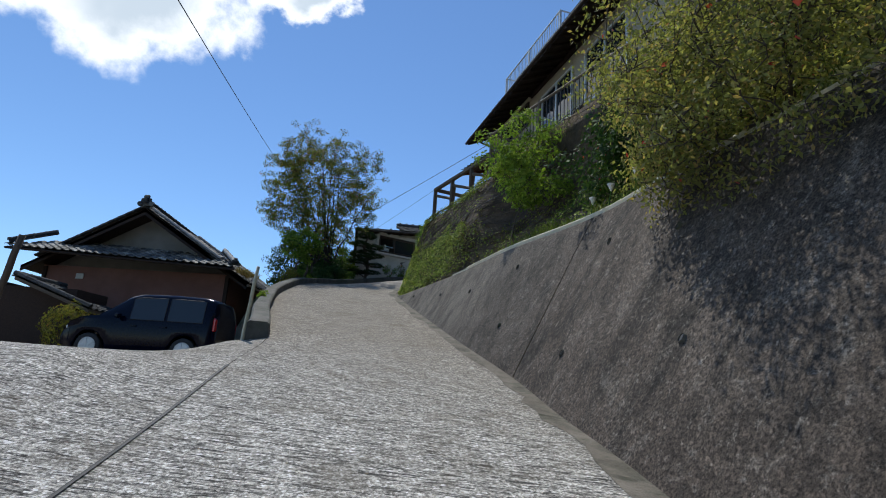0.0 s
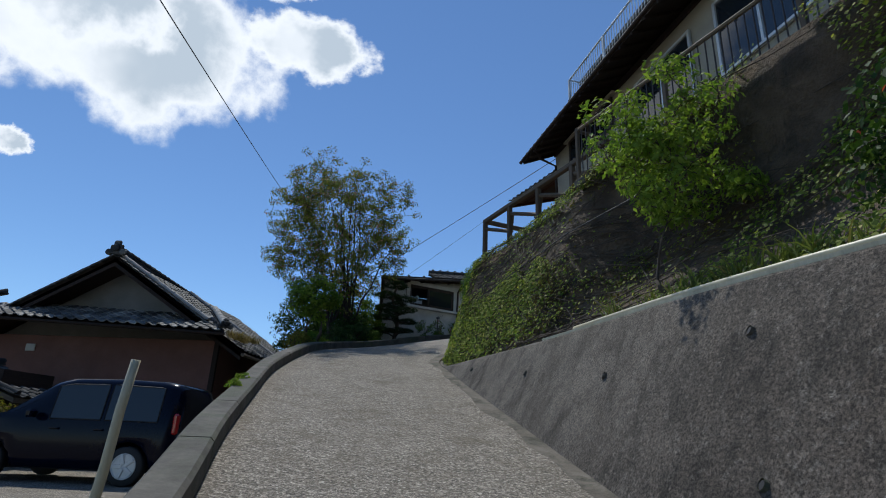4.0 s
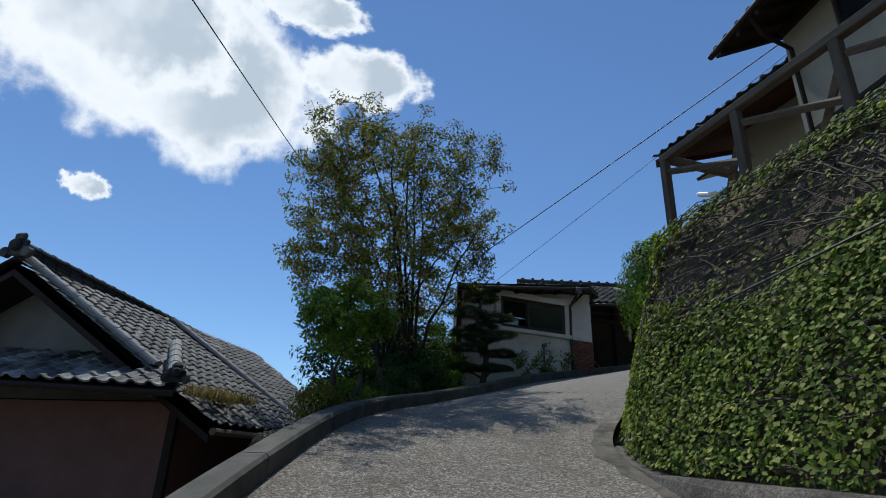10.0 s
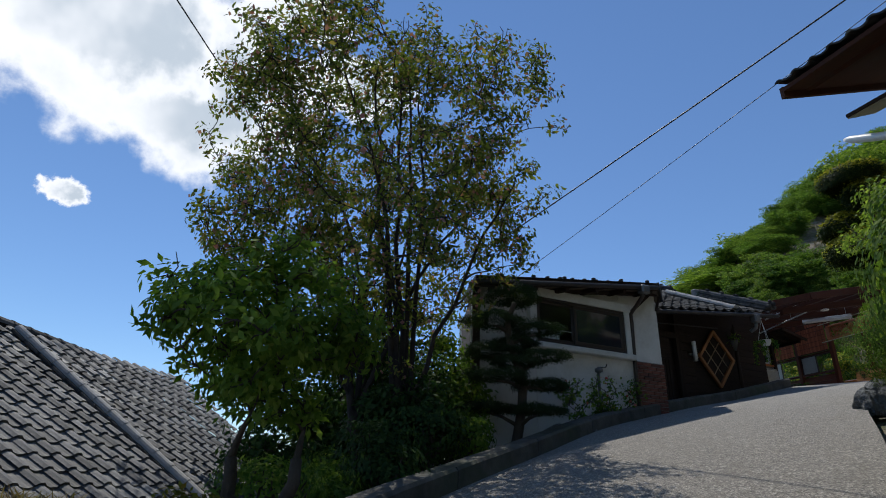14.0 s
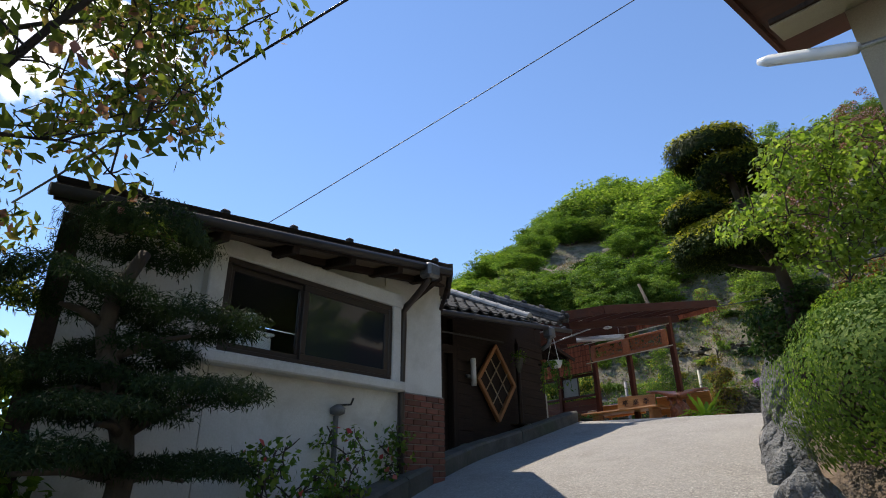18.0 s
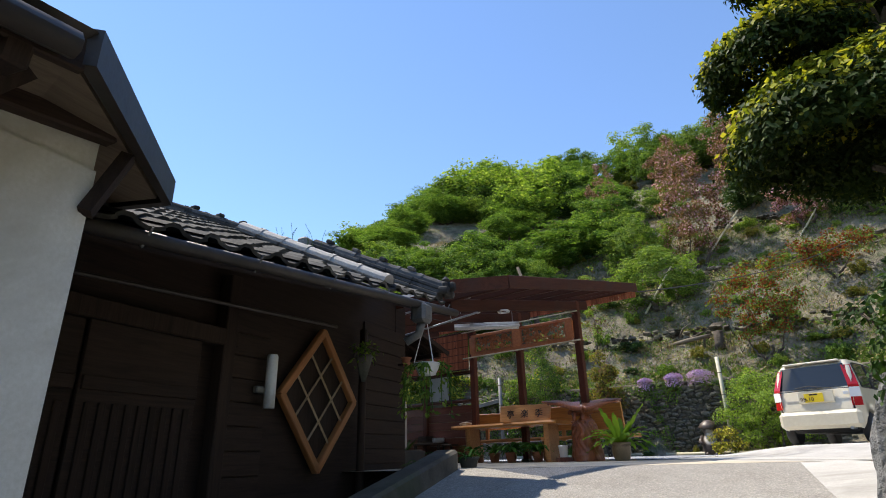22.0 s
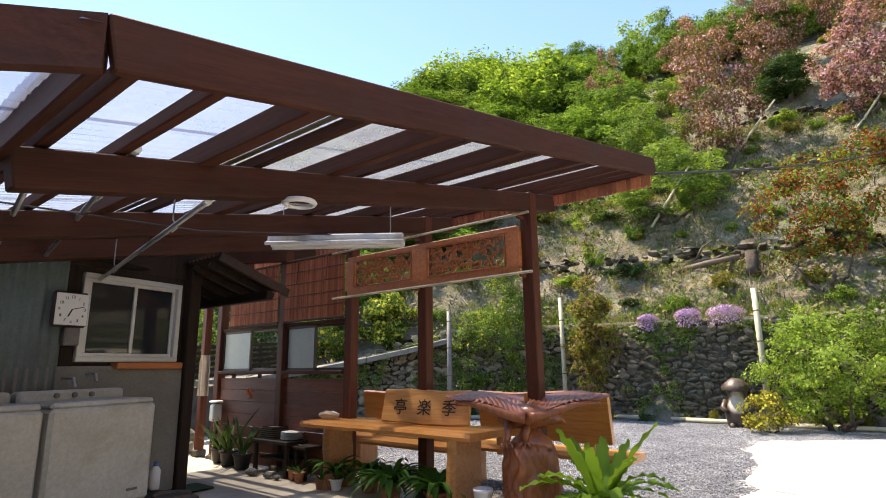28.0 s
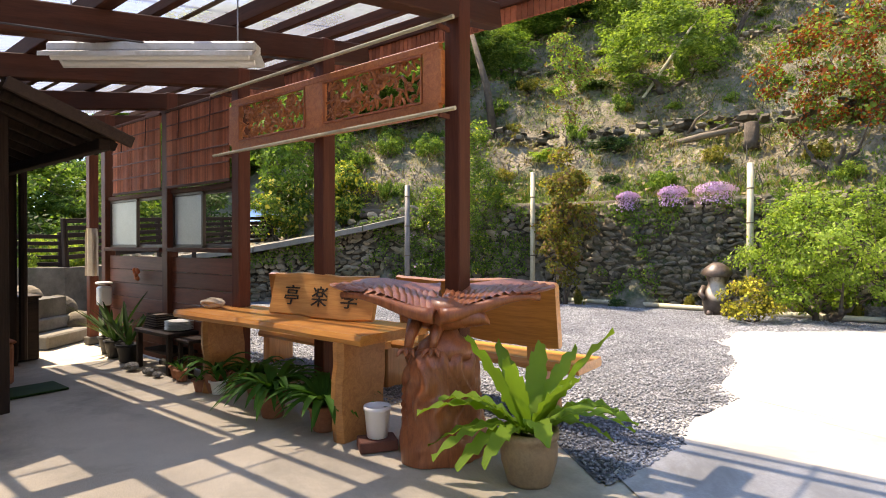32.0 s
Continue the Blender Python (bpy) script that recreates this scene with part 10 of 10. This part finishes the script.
    """A low line of stones along the slope."""
    rg = random.Random(seed)
    mb = MB()
    shapes = [stone_mesh(70 + k) for k in range(6)]
    for (x, y, z) in scatter(300, seed, s - 0.16, s + 0.16, x0, x1, lambda x, y, q: y < 48):
        w = rg.uniform(0.16, 0.42)
        m = shift(x, y, z + rg.uniform(0, h)) @ turn_z(rg.uniform(0, 360)) @ Matrix.Diagonal((w, w * 0.8, w * 0.6, 1))
        k = rg.randrange(6)
        mb.add(shapes[k].v, shapes[k].f, m)
    tagged(new(name, mb.mesh(M["stone"])), label, "stones", kind="stuff")


terrace_line("terrace_stones", "low dry-stone terrace across the slope", 3.0, 13, 20, 0.5, 81)
terrace_line("terrace_stones", "low dry-stone terrace higher on the slope", 8.3, 16, 28, 0.5, 82)
terrace_line("terrace_stones", "low stone edge far up the slope", 14.5, 20, 34, 0.5, 83)


def log_seat():
    b = thing("log_bench", "weathered split-log bench on the slope", "bench")
    part("seat", MB().tube([(16.9, 38.4, 11.75), (17.1, 37.7, 11.85), (17.35, 36.9, 11.92)], [0.07, 0.08, 0.07], 8), M["grey_wood"], b, smooth=True)
    for x, y, z in ((16.95, 38.2, 11.7), (17.3, 37.1, 11.85)):
        part("leg", MB().tube([(x, y, z), (x, y + 0.05, on_hill(x, y))], 0.05, 7), M["grey_woodz"], b)
    for k, (x, y, r, h) in enumerate(((18.7, 37.3, 0.28, 0.55), (17.4, 36.6, 0.16, 0.6))):
        z = on_hill(x, y)
        mb = MB().lathe([(r * 1.2, 0), (r, h * 0.3), (r * 0.95, h), (r * 0.6, h + 0.02)], 14, shift(x, y, z))
        thing("tree_stump", "old dark tree stump on the slope", "stump", None, mb, M["bark"], smooth=True)
    for k, (a, b_) in enumerate((((26.0, 41.6), (27.6, 40.4)), ((27.5, 37.6), (29.2, 36.0)), ((19.5, 41.2), (20.8, 40.2)))):
        p, q = Vector((*a, on_hill(*a))), Vector((*b_, on_hill(*b_) + 1.6))
        thing("support_pole", "pale bamboo pole propping a young tree", "pole", None, MB().tube([p, p.lerp(q, 0.5), q], [0.05, 0.045, 0.035], 7), M["bamboo"], group="props on the slope")
    dw = thing("driftwood", "twisted pale driftwood lying on the slope", "branch")
    part("stem", MB().tube([(16.9, 39.0, 11.75), (17.3, 38.4, 12.0), (17.5, 37.7, 12.0), (18.0, 37.2, 12.35)], [0.06, 0.07, 0.05, 0.02], 7), M["grey_wood"], dw, smooth=True)
    part("branch", MB().tube([(17.35, 38.2, 12.0), (17.3, 37.9, 12.35), (17.5, 37.7, 12.55)], [0.045, 0.03, 0.015], 6), M["grey_wood"], dw, smooth=True)
    thing("dead_trunk", "bare leaning trunk rising from the slope", "tree", None, MB().tube([(15.6, 43.9, on_hill(15.6, 43.9)), (15.5, 44.2, 14.4), (15.2, 44.8, 16.6)], [0.14, 0.12, 0.07], 9), M["bark"], smooth=True)


log_seat()


def posts_and_edging():
    for k, (x, y, z) in enumerate(((10.56, 40.57, 10.55), (13.05, 39.18, 10.86), (15.24, 35.45, 10.78))):
        r = (0.06, 0.055, 0.06)[k]
        p = thing("wooden_pole", ("upright grey metal pipe before the stone wall", "upright peeled wooden pole before the stone wall", "upright pale green bamboo pole before the stone wall")[k], "pole")
        part("shaft", MB().tube([(x, y, 7.85), (x, y, (7.85 + z) / 2), (x, y, z)], [r * 1.05, r, r * 0.95], 12), M[("gutter_pale", "bamboo", "bamboo")[k]], p, smooth=True)
        for j in range(4):
            part("node_ring", MB().tube([(x, y, 8.3 + j * 0.66), (x, y, 8.325 + j * 0.66)], r * 1.1, 12), M["grey_wood"], p)
    ed = thing("edging_pole", "pale bamboo edging along the gravel", "edging", kind="structure")
    pts = [Vector((*q, 7.955)) for q in ((11.0, 40.45), (12.4, 39.55), (13.82, 38.75), (14.5, 36.9), (15.1, 34.9), (15.7, 33.4), (16.1, 31.6), (16.5, 29.0))]
    for a, b in zip(pts, pts[1:]):
        part("bamboo_length", MB().tube([a, a.lerp(b, 0.5), b.lerp(a, 0.01)], 0.05, 10), M["bamboo"], ed, smooth=True)
    # stones lying between edging and wall
    rg = random.Random(14)
    sh = [stone_mesh(90 + k, 8) for k in range(4)]
    for k, (x, y, r) in enumerate(((14.9, 37.5, 0.2), (14.6, 37.9, 0.26), (14.15, 38.6, 0.3), (15.9, 33.6, 0.32), (16.1, 32.6, 0.3), (15.2, 36.3, 0.16), (13.2, 39.2, 0.25), (16.3, 31.4, 0.28))):
        thing("garden_stone", "rounded grey stone at the foot of the wall", "rock", shift(x, y, 7.9 + r * 0.42) @ turn_z(rg.uniform(0, 360)) @ Matrix.Rotation(1.57, 4, "X") @ Matrix.Diagonal((r * 2, r * 1.3, r * 1.7, 1)), sh[k % 4], M["rock"], group="stones below the wall")


posts_and_edging()


def tanuki():
    """A standing glazed animal figure with a straw hat, one plain shape."""
    mb = MB()
    mb.lathe([(0.02, 0), (0.24, 0.0), (0.27, 0.12), (0.29, 0.28), (0.26, 0.45), (0.18, 0.56), (0.17, 0.60), (0.21, 0.68), (0.215, 0.76), (0.17, 0.86), (0.08, 0.92), (0.01, 0.93)], 22)
    mb.lathe([(0.29, 0.80), (0.30, 0.81), (0.21, 0.91), (0.11, 0.98), (0.02, 1.0)], 22, Matrix.Rotation(radians(-12), 4, "Y"))
    for s in (-1, 1):
        mb.tube([(-0.05, s * 0.24, 0.52), (-0.14, s * 0.30, 0.38), (-0.25, s * 0.22, 0.32)], [0.06, 0.065, 0.05], 9)
        mb.tube([(-0.12, s * 0.12, 0.03), (-0.3, s * 0.14, 0.03)], [0.08, 0.06], 9)
    mb.tube([(-0.17, 0, 0.70), (-0.27, 0, 0.67)], [0.09, 0.04], 10)
    thing("animal_figure", "brown glazed pottery animal figure in a straw hat", "figure", shift(14.5, 35.65, 7.9) @ turn_z(28) @ Matrix.Diagonal((0.92, 0.92, 1.0, 1)), mb, M["tanuki"], smooth=True)


def figure_glaze():
    """Dark brown glaze with a pale chest and muzzle."""
    m, nt, p, co = blank("pottery_glaze")
    sep = nt.nodes.new("ShaderNodeSeparateXYZ")
    nt.links.new(co, sep.inputs[0])
    mottle = tex_noise(nt, co, 7.0, 5, 0.7)
    away = nt.nodes.new("ShaderNodeVectorMath")
    away.operation = "DISTANCE"
    nt.links.new(co, away.inputs[0])
    away.inputs[1].default_value = (-0.30, 0.0, 0.52)
    pale = ramp(nt, away.outputs["Value"], [(0.19, (1,)), (0.26, (0,))])
    col = mixed(nt, pale, ramp(nt, mottle, [(0.3, (0.035, 0.024, 0.018)), (0.7, (0.12, 0.085, 0.062))]), ramp(nt, mottle, [(0.3, (0.38, 0.33, 0.27)), (0.7, (0.6, 0.55, 0.48))]))
    nt.links.new(col, p.inputs["Base Color"])
    p.inputs["Roughness"].default_value = 0.45
    return m


M["tanuki"] = figure_glaze()
tanuki()


def path_things():
    mr = thing("convex_mirror", "round convex mirror standing behind the garden wall", "mirror", shift(8.42, 44.89, 9.76))
    aim = Matrix.Rotation(radians(-14), 4, "Z") @ Matrix.Rotation(radians(90), 4, "X")
    part("glass", MB().lathe([(0.5, 0.0), (0.42, 0.045), (0.3, 0.085), (0.15, 0.11), (0.02, 0.118)], 28, aim), M["mirror"], mr, smooth=True)
    part("rim", MB().lathe([(0.49, -0.03), (0.535, -0.02), (0.535, 0.03), (0.49, 0.02)], 28, aim), M["alu"], mr)
    part("pole", MB().tube([(0, 0.06, -1.6), (0, 0.06, 0.2)], 0.03, 8), M["steel"], mr)
    st = thing("garden_steps", "brown timber steps climbing the slope", "steps", kind="structure")
    for k in range(6):
        x, y = 10.7 + k * 0.16, 42.3 + k * 0.24
        part("step", MB().box((0, 0, 0), (1.0, 0.32, 0.2), None, 0.02), M["grey_wood"], st, m=shift(x, y, 10.0 + k * 0.17) @ turn_z(-20))
    tr = thing("lattice_panel", "small weathered lattice panel leaning by the steps", "lattice", shift(10.35, 42.6, 10.2) @ turn_z(20) @ Matrix.Rotation(radians(28), 4, "Y"))
    for s in (-1, 1):
        for k in range(6):
            part("lath", MB().box((0, 0, 0), (0.02, 0.012 + 0.002 * s, 0.62)), M["grey_woodz"], tr, m=shift(-0.25 + k * 0.1, 0.008 * s, 0.4) @ Matrix.Rotation(radians(35 * s), 4, "Y"))
    for x in (-0.33, 0.33):
        part("stile", MB().box((x, 0, 0.35), (0.05, 0.04, 1.1), None, 0.005), M["grey_woodz"], tr)
    fn = thing("slat_fence", "long dark horizontal slat fence along the garden path", "fence")
    a, b = Vector((4.26, 40.17, 8.95)), Vector((9.3, 45.3, 9.35))
    d = (b - a)
    L, ang = d.length, math.degrees(math.atan2(d.y, d.x))
    fm = shift(*a) @ turn_z(ang) @ Matrix.Rotation(-math.atan2(d.z, math.hypot(d.x, d.y)), 4, "Y")
    for k in range(6):
        part("slat", MB().box((L / 2, 0, 0.06 + k * 0.115), (L, 0.022, 0.075), None, 0.004), M["darkh"], fn, m=fm)
    for k in range(8):
        part("post", MB().box((L * k / 7, 0.04, -0.1), (0.08, 0.06, 1.55), None, 0.006), M["dark"], fn, m=fm)
    bed = thing("planting_bed", "raised concrete-edged planting bed above the back steps", "planting bed", kind="structure")
    part("edge_wall", MB().sweep([Vector((2.2, 40.9, 7.8)), Vector((4.2, 40.1, 7.8)), Vector((5.3, 41.6, 7.8)), Vector((5.3, 43.5, 7.8))], [(-0.1, 0), (0.1, 0), (0.1, 1.05), (-0.1, 1.05)]), M["kerb"], bed)
    part("soil", MB().prism([(2.2, 41.0), (4.15, 40.25), (5.2, 41.7), (5.2, 44.2), (1.6, 45.8)], 7.8, 8.78), M["soil"], bed)
    for k, (x, y, r) in enumerate(((3.6, 41.1, 0.35), (3.0, 41.9, 0.7), (4.3, 42.3, 0.6), (2.4, 42.6, 0.8), (3.9, 43.3, 0.9), (3.3, 40.9, 0.25))):
        low_bush(("flower", "green")[k % 2], x, y, 8.75, r, r * 1.5, 700 + k)


M["mirror"] = plain("mirror_steel", (0.85, 0.86, 0.87), 0.03, 1.0)
path_things()


# gravel: loose stones on the nearest stretch of the bed
def gravel():
    rg = np.random.RandomState(15)
    n = 95000
    P = np.stack([rg.uniform(6.8, 15.6, n) - 1.8 * rg.rand(n) ** 2, 31.7 + 8.4 * rg.rand(n) ** 1.35], 1)
    rim = np.interp(P[:, 0], (7.1, 7.8, 8.4, 9.2, 9.5, 10.6, 11.6, 12.7, 14.2, 16.6), (31.75, 31.9, 32.2, 32.3, 32.65, 33.1, 33.9, 34.3, 33.4, 32.4)) - 0.06
    ok = np.array([(past_foot(x, y) < -0.5) and ((x - 6.6) * 0.94 + (y - 32.6) * 0.34 > 0.42 or (y < 32.6 and x > 6.98 + 0.41 * (y - 31.75))) and y > r for (x, y), r in zip(P, rim)])
    P = P[ok]
    n = len(P)
    base = np.array([(1, 0, 0), (-1, 0, 0), (0, 1, 0), (0, -1, 0), (0, 0, 1), (0, 0, -1)], float)
    tri = np.array([(0, 2, 4), (2, 1, 4), (1, 3, 4), (3, 0, 4), (2, 0, 5), (1, 2, 5), (3, 1, 5), (0, 3, 5)])
    s = rg.uniform(0.007, 0.0165, (n, 1, 1)) * rg.uniform(0.7, 1.3, (n, 1, 3)) * [1, 1, 0.6]
    V = base[None] * s
    a = rg.uniform(0, 6.28, n)
    ca, sa = np.cos(a)[:, None], np.sin(a)[:, None]
    X = V[:, :, 0] * ca - V[:, :, 1] * sa
    Y = V[:, :, 0] * sa + V[:, :, 1] * ca
    tilt = rg.uniform(-0.5, 0.5, (n, 1))
    Z = V[:, :, 2] + X * tilt
    V = np.stack([X + P[:, None, 0], Y + P[:, None, 1], Z + 7.909], 2).reshape(-1, 3)
    F = (np.arange(n)[:, None, None] * 6 + tri[None]).reshape(-1, 3)
    tagged(new("gravel", np_mesh(V, F, M["gravel"])), "loose blue-grey crushed gravel", "gravel", kind="stuff")


gravel()


# ---- the small cream car in the yard ----
def cream_car():
    ang = CAR_TURN
    m = shift(10.93, 30.79, 7.905 + YARD_RISE) @ turn_z(ang) @ shift(-0.03, 0, 0)
    top = [(0, 0.62), (0.02, 0.86), (0.06, 1.0), (0.20, 1.42), (0.30, 1.54), (0.5, 1.585), (1.3, 1.60), (2.0, 1.56), (2.3, 1.45), (2.75, 1.05), (3.1, 0.95), (3.33, 0.8), (3.39, 0.55)]
    c, _, _ = car("compact_car", "small cream hatchback parked on the pale concrete", m, 3.39, 1.475, 1.6, "cream", top, 0.98, ((0.42, 1.15), (1.22, 2.15)), (0.52, 2.86), "alu", 0.27)
    part("bumper", MB().box((0.02, 0, 0.44), (0.16, 1.42, 0.34), None, 0.07), M["cream"], c)
    part("rear_window", MB().grid([[(0.075 + 0.14 * t - 0.03 * (1 - (2 * k / 8 - 1) ** 2), (k / 4 - 1) * lerp(0.62, 0.56, t), lerp(1.03, 1.47, t)) for k in range(9)] for t in (0, 0.5, 1)]), M["pane_dark"], c, "dark tinted rear window", smooth=True)
    part("tailgate_line", MB().tube([(-0.012, -0.62, 0.99), (-0.02, 0, 1.0), (-0.012, 0.62, 0.99)], 0.008, 5), M["black"], c)
    part("plate_recess", MB().box((-0.005, -0.03, 0.86), (0.03, 0.62, 0.22), None, 0.01), M["cream"], c)
    pl = part("number_plate", MB().box((-0.028, 0, 0.85), (0.012, 0.33, 0.165), None, 0.003), M["plate_yellow"], c, "yellow number plate")
    lettered("plate_number", "98-10", 0.105, "ink", pl, shift(-0.036, 0.12, 0.79) @ turn_z(-90) @ Matrix.Rotation(radians(90), 4, "X"), 0.002)
    part("plate_line", MB().box((-0.035, 0.0, 0.91), (0.004, 0.14, 0.028)), M["ink"], pl)
    part("plate_line", MB().box((-0.035, 0.142, 0.83), (0.004, 0.018, 0.03)), M["ink"], pl)
    part("wiper", MB().tube([(-0.01, -0.18, 1.03), (-0.02, 0.05, 1.075), (0.0, 0.3, 1.05)], 0.012, 6), M["black"], c)
    part("badge", MB().box((-0.02, -0.55, 0.9), (0.012, 0.09, 0.06), None, 0.003), M["alu"], c)
    part("exhaust", MB().tube([(-0.02, -0.5, 0.27), (0.4, -0.5, 0.27)], 0.03, 8), M["steel"], c)
    part("roof_spoiler", MB().box((0.27, 0, 1.545), (0.16, 1.02, 0.04), None, 0.015), M["cream"], c)
    for s in (-1, 1):
        li = part("tail_light", MB().grid([[(-0.012 + along([(0.62, 0.0), (1.0, 0.03), (1.5, 0.22)], z)[0] + 0.10 * j, s * lerp(0.60, 0.752, j) * (1 - 0.14 * smooth01((z - 0.95) / 0.6)), z) for j in (0, 0.35, 0.7, 1)] for z in (0.66, 0.78, 0.9, 1.05, 1.2, 1.32, 1.44)]), M["lamp_red"], c, "tall red tail light")
        part("clear_lens", MB().grid([[(-0.022 + along([(0.62, 0.0), (1.0, 0.03), (1.5, 0.22)], z)[0] + 0.10 * j, s * lerp(0.60, 0.758, j) * (1 - 0.14 * smooth01((z - 0.95) / 0.6)), z) for j in (0, 0.35, 0.7, 1)] for z in (0.82, 0.92, 1.0)]), M["plastic"], li, "clear lens")
        part("wing_mirror", MB().box((2.28, s * 0.82, 1.05), (0.12, 0.17, 0.13), None, 0.03), M["cream"], c)
        part("headlight", MB().box((3.22, s * 0.55, 0.74), (0.2, 0.24, 0.14), None, 0.04), M["plastic"], c)
        for x in (1.3, 2.0):
            part("door_handle", MB().box((x, s * 0.742, 0.88), (0.15, 0.025, 0.03), None, 0.008), M["cream"], c)


CAR_TURN = 9
cream_car()


# ---- rocks beside the lane ----
def rock(x, y, z, rx, ry, h, seed, label="upright grey garden rock beside the lane"):
    rg = random.Random(seed)
    ph = [rg.uniform(0, 6.28) for _ in range(6)]
    rows = []
    for i in range(22):
        t = i / 21
        row = []
        for k in range(33):
            a = 2 * math.pi * (k % 32) / 32
            w = math.sin(math.pi * min(0.30 + 0.70 * t, 0.999)) ** 0.55
            q = 1 + 0.16 * math.sin(3 * a + ph[0] + 2 * t) + 0.10 * math.sin(5 * a + ph[1] - 3 * t) + 0.10 * noise.noise(Vector((math.cos(a) * 2, math.sin(a) * 2, t * 4 + seed)))
            side = Vector((math.cos(a), math.sin(a), 0))
            q *= 1 + 0.10 * noise.noise(side * 3.1 + Vector((ph[2], 0, t * h * 3))) + 0.06 * noise.noise(side * 7 + Vector((ph[5], 0, t * h * 9)))
            crack = noise.noise(side * 1.7 + Vector((0, ph[3], t * h * 1.2)))
            q *= 1 - 0.22 * max(0.0, 1 - abs(crack) * 9)
            row.append((rx * w * q * math.cos(a) + 0.1 * h * t * math.sin(ph[3]), ry * w * q * math.sin(a) + 0.1 * h * t * math.cos(ph[3]), h * t * (1 + 0.06 * math.sin(2 * a + ph[4]))))
        rows.append(row)
    mb = MB().grid(rows)
    thing("garden_rock", label, "rock", shift(x, y, z), mb, M["rock"], group="rocks beside the lane")


for k, (x, y, z, rx, ry, h) in enumerate((
    (3.0, 26.45, 7.0, 0.30, 0.26, 1.5), (3.42, 26.5, 7.3, 0.3, 0.28, 1.4), (3.8, 26.55, 7.4, 0.34, 0.3, 1.0), (2.68, 25.95, 7.0, 0.3, 0.28, 0.75), (3.35, 26.1, 7.2, 0.3, 0.3, 1.0), 
    (1.05, 24.75, 6.75, 0.2, 0.2, 0.42), (1.45, 25.15, 6.85, 0.25, 0.22, 0.45), (1.85, 25.5, 6.95, 0.28, 0.25, 0.5), (0.65, 24.3, 6.6, 0.22, 0.2, 0.36), (-3.35, 24.6, 6.05, 0.3, 0.25, 0.4), (-3.0, 25.2, 6.2, 0.3, 0.25, 0.35))):
    rock(x, y, z, rx, ry, h, k)


for k, (x, y, z) in enumerate(((-4.05, 11.9, 3.5), (-4.3, 12.6, 3.65))):
    low_bush("flower", x, y, z, 0.2, 0.3, 800 + k)
# roses in front of the white wall
for k, (x, y) in enumerate(((-2.5, 26.1), (-2.0, 26.75), (-2.95, 25.6))):
    woody("rose_bush", "thin rose bush against the white wall", "bush", (x, y, 6.45), (x, y, 7.05), (0.32, 0.3, 0.42), 18, 26, 0.06, "leaf_mid", 0.14, 0.012, 0.2, 600 + k, 3, 0.55, ("redflower", 0.03, 0.06), group="rose bushes")


# ---- overhead cables ----
def cable(name, label, a, b, sag, r):
    a, b = Vector(a), Vector(b)
    pts = [a.lerp(b, t) - Vector((0, 0, sag * 4 * t * (1 - t))) for t in np.linspace(0, 1, 25)]
    thing(name, label, "cable", None, MB().tube(pts, r, 6), M["wire"], smooth=True)


cable("power_cable", "black cable from the white house to the upper house", (-5.4, 25.83, 9.12), (2.3, 19.0, 11.56), 0.05, 0.01)
cable("power_cable", "thin cable from the white house to the upper house", (-4.6, 30.4, 10.35), (5.4, 20.5, 14.5), 0.08, 0.007)
cable("power_cable", "black cable crossing high above the lane", (-6.7, 1.4, 11.35), (-19.0, 52.0, 23.5), 0.2, 0.022)
cable("garden_wire", "thin wire from the canopy corner up the hill", (7.39, 31.76, 10.9), (27.0, 34.2, 17.3), 0.5, 0.012)
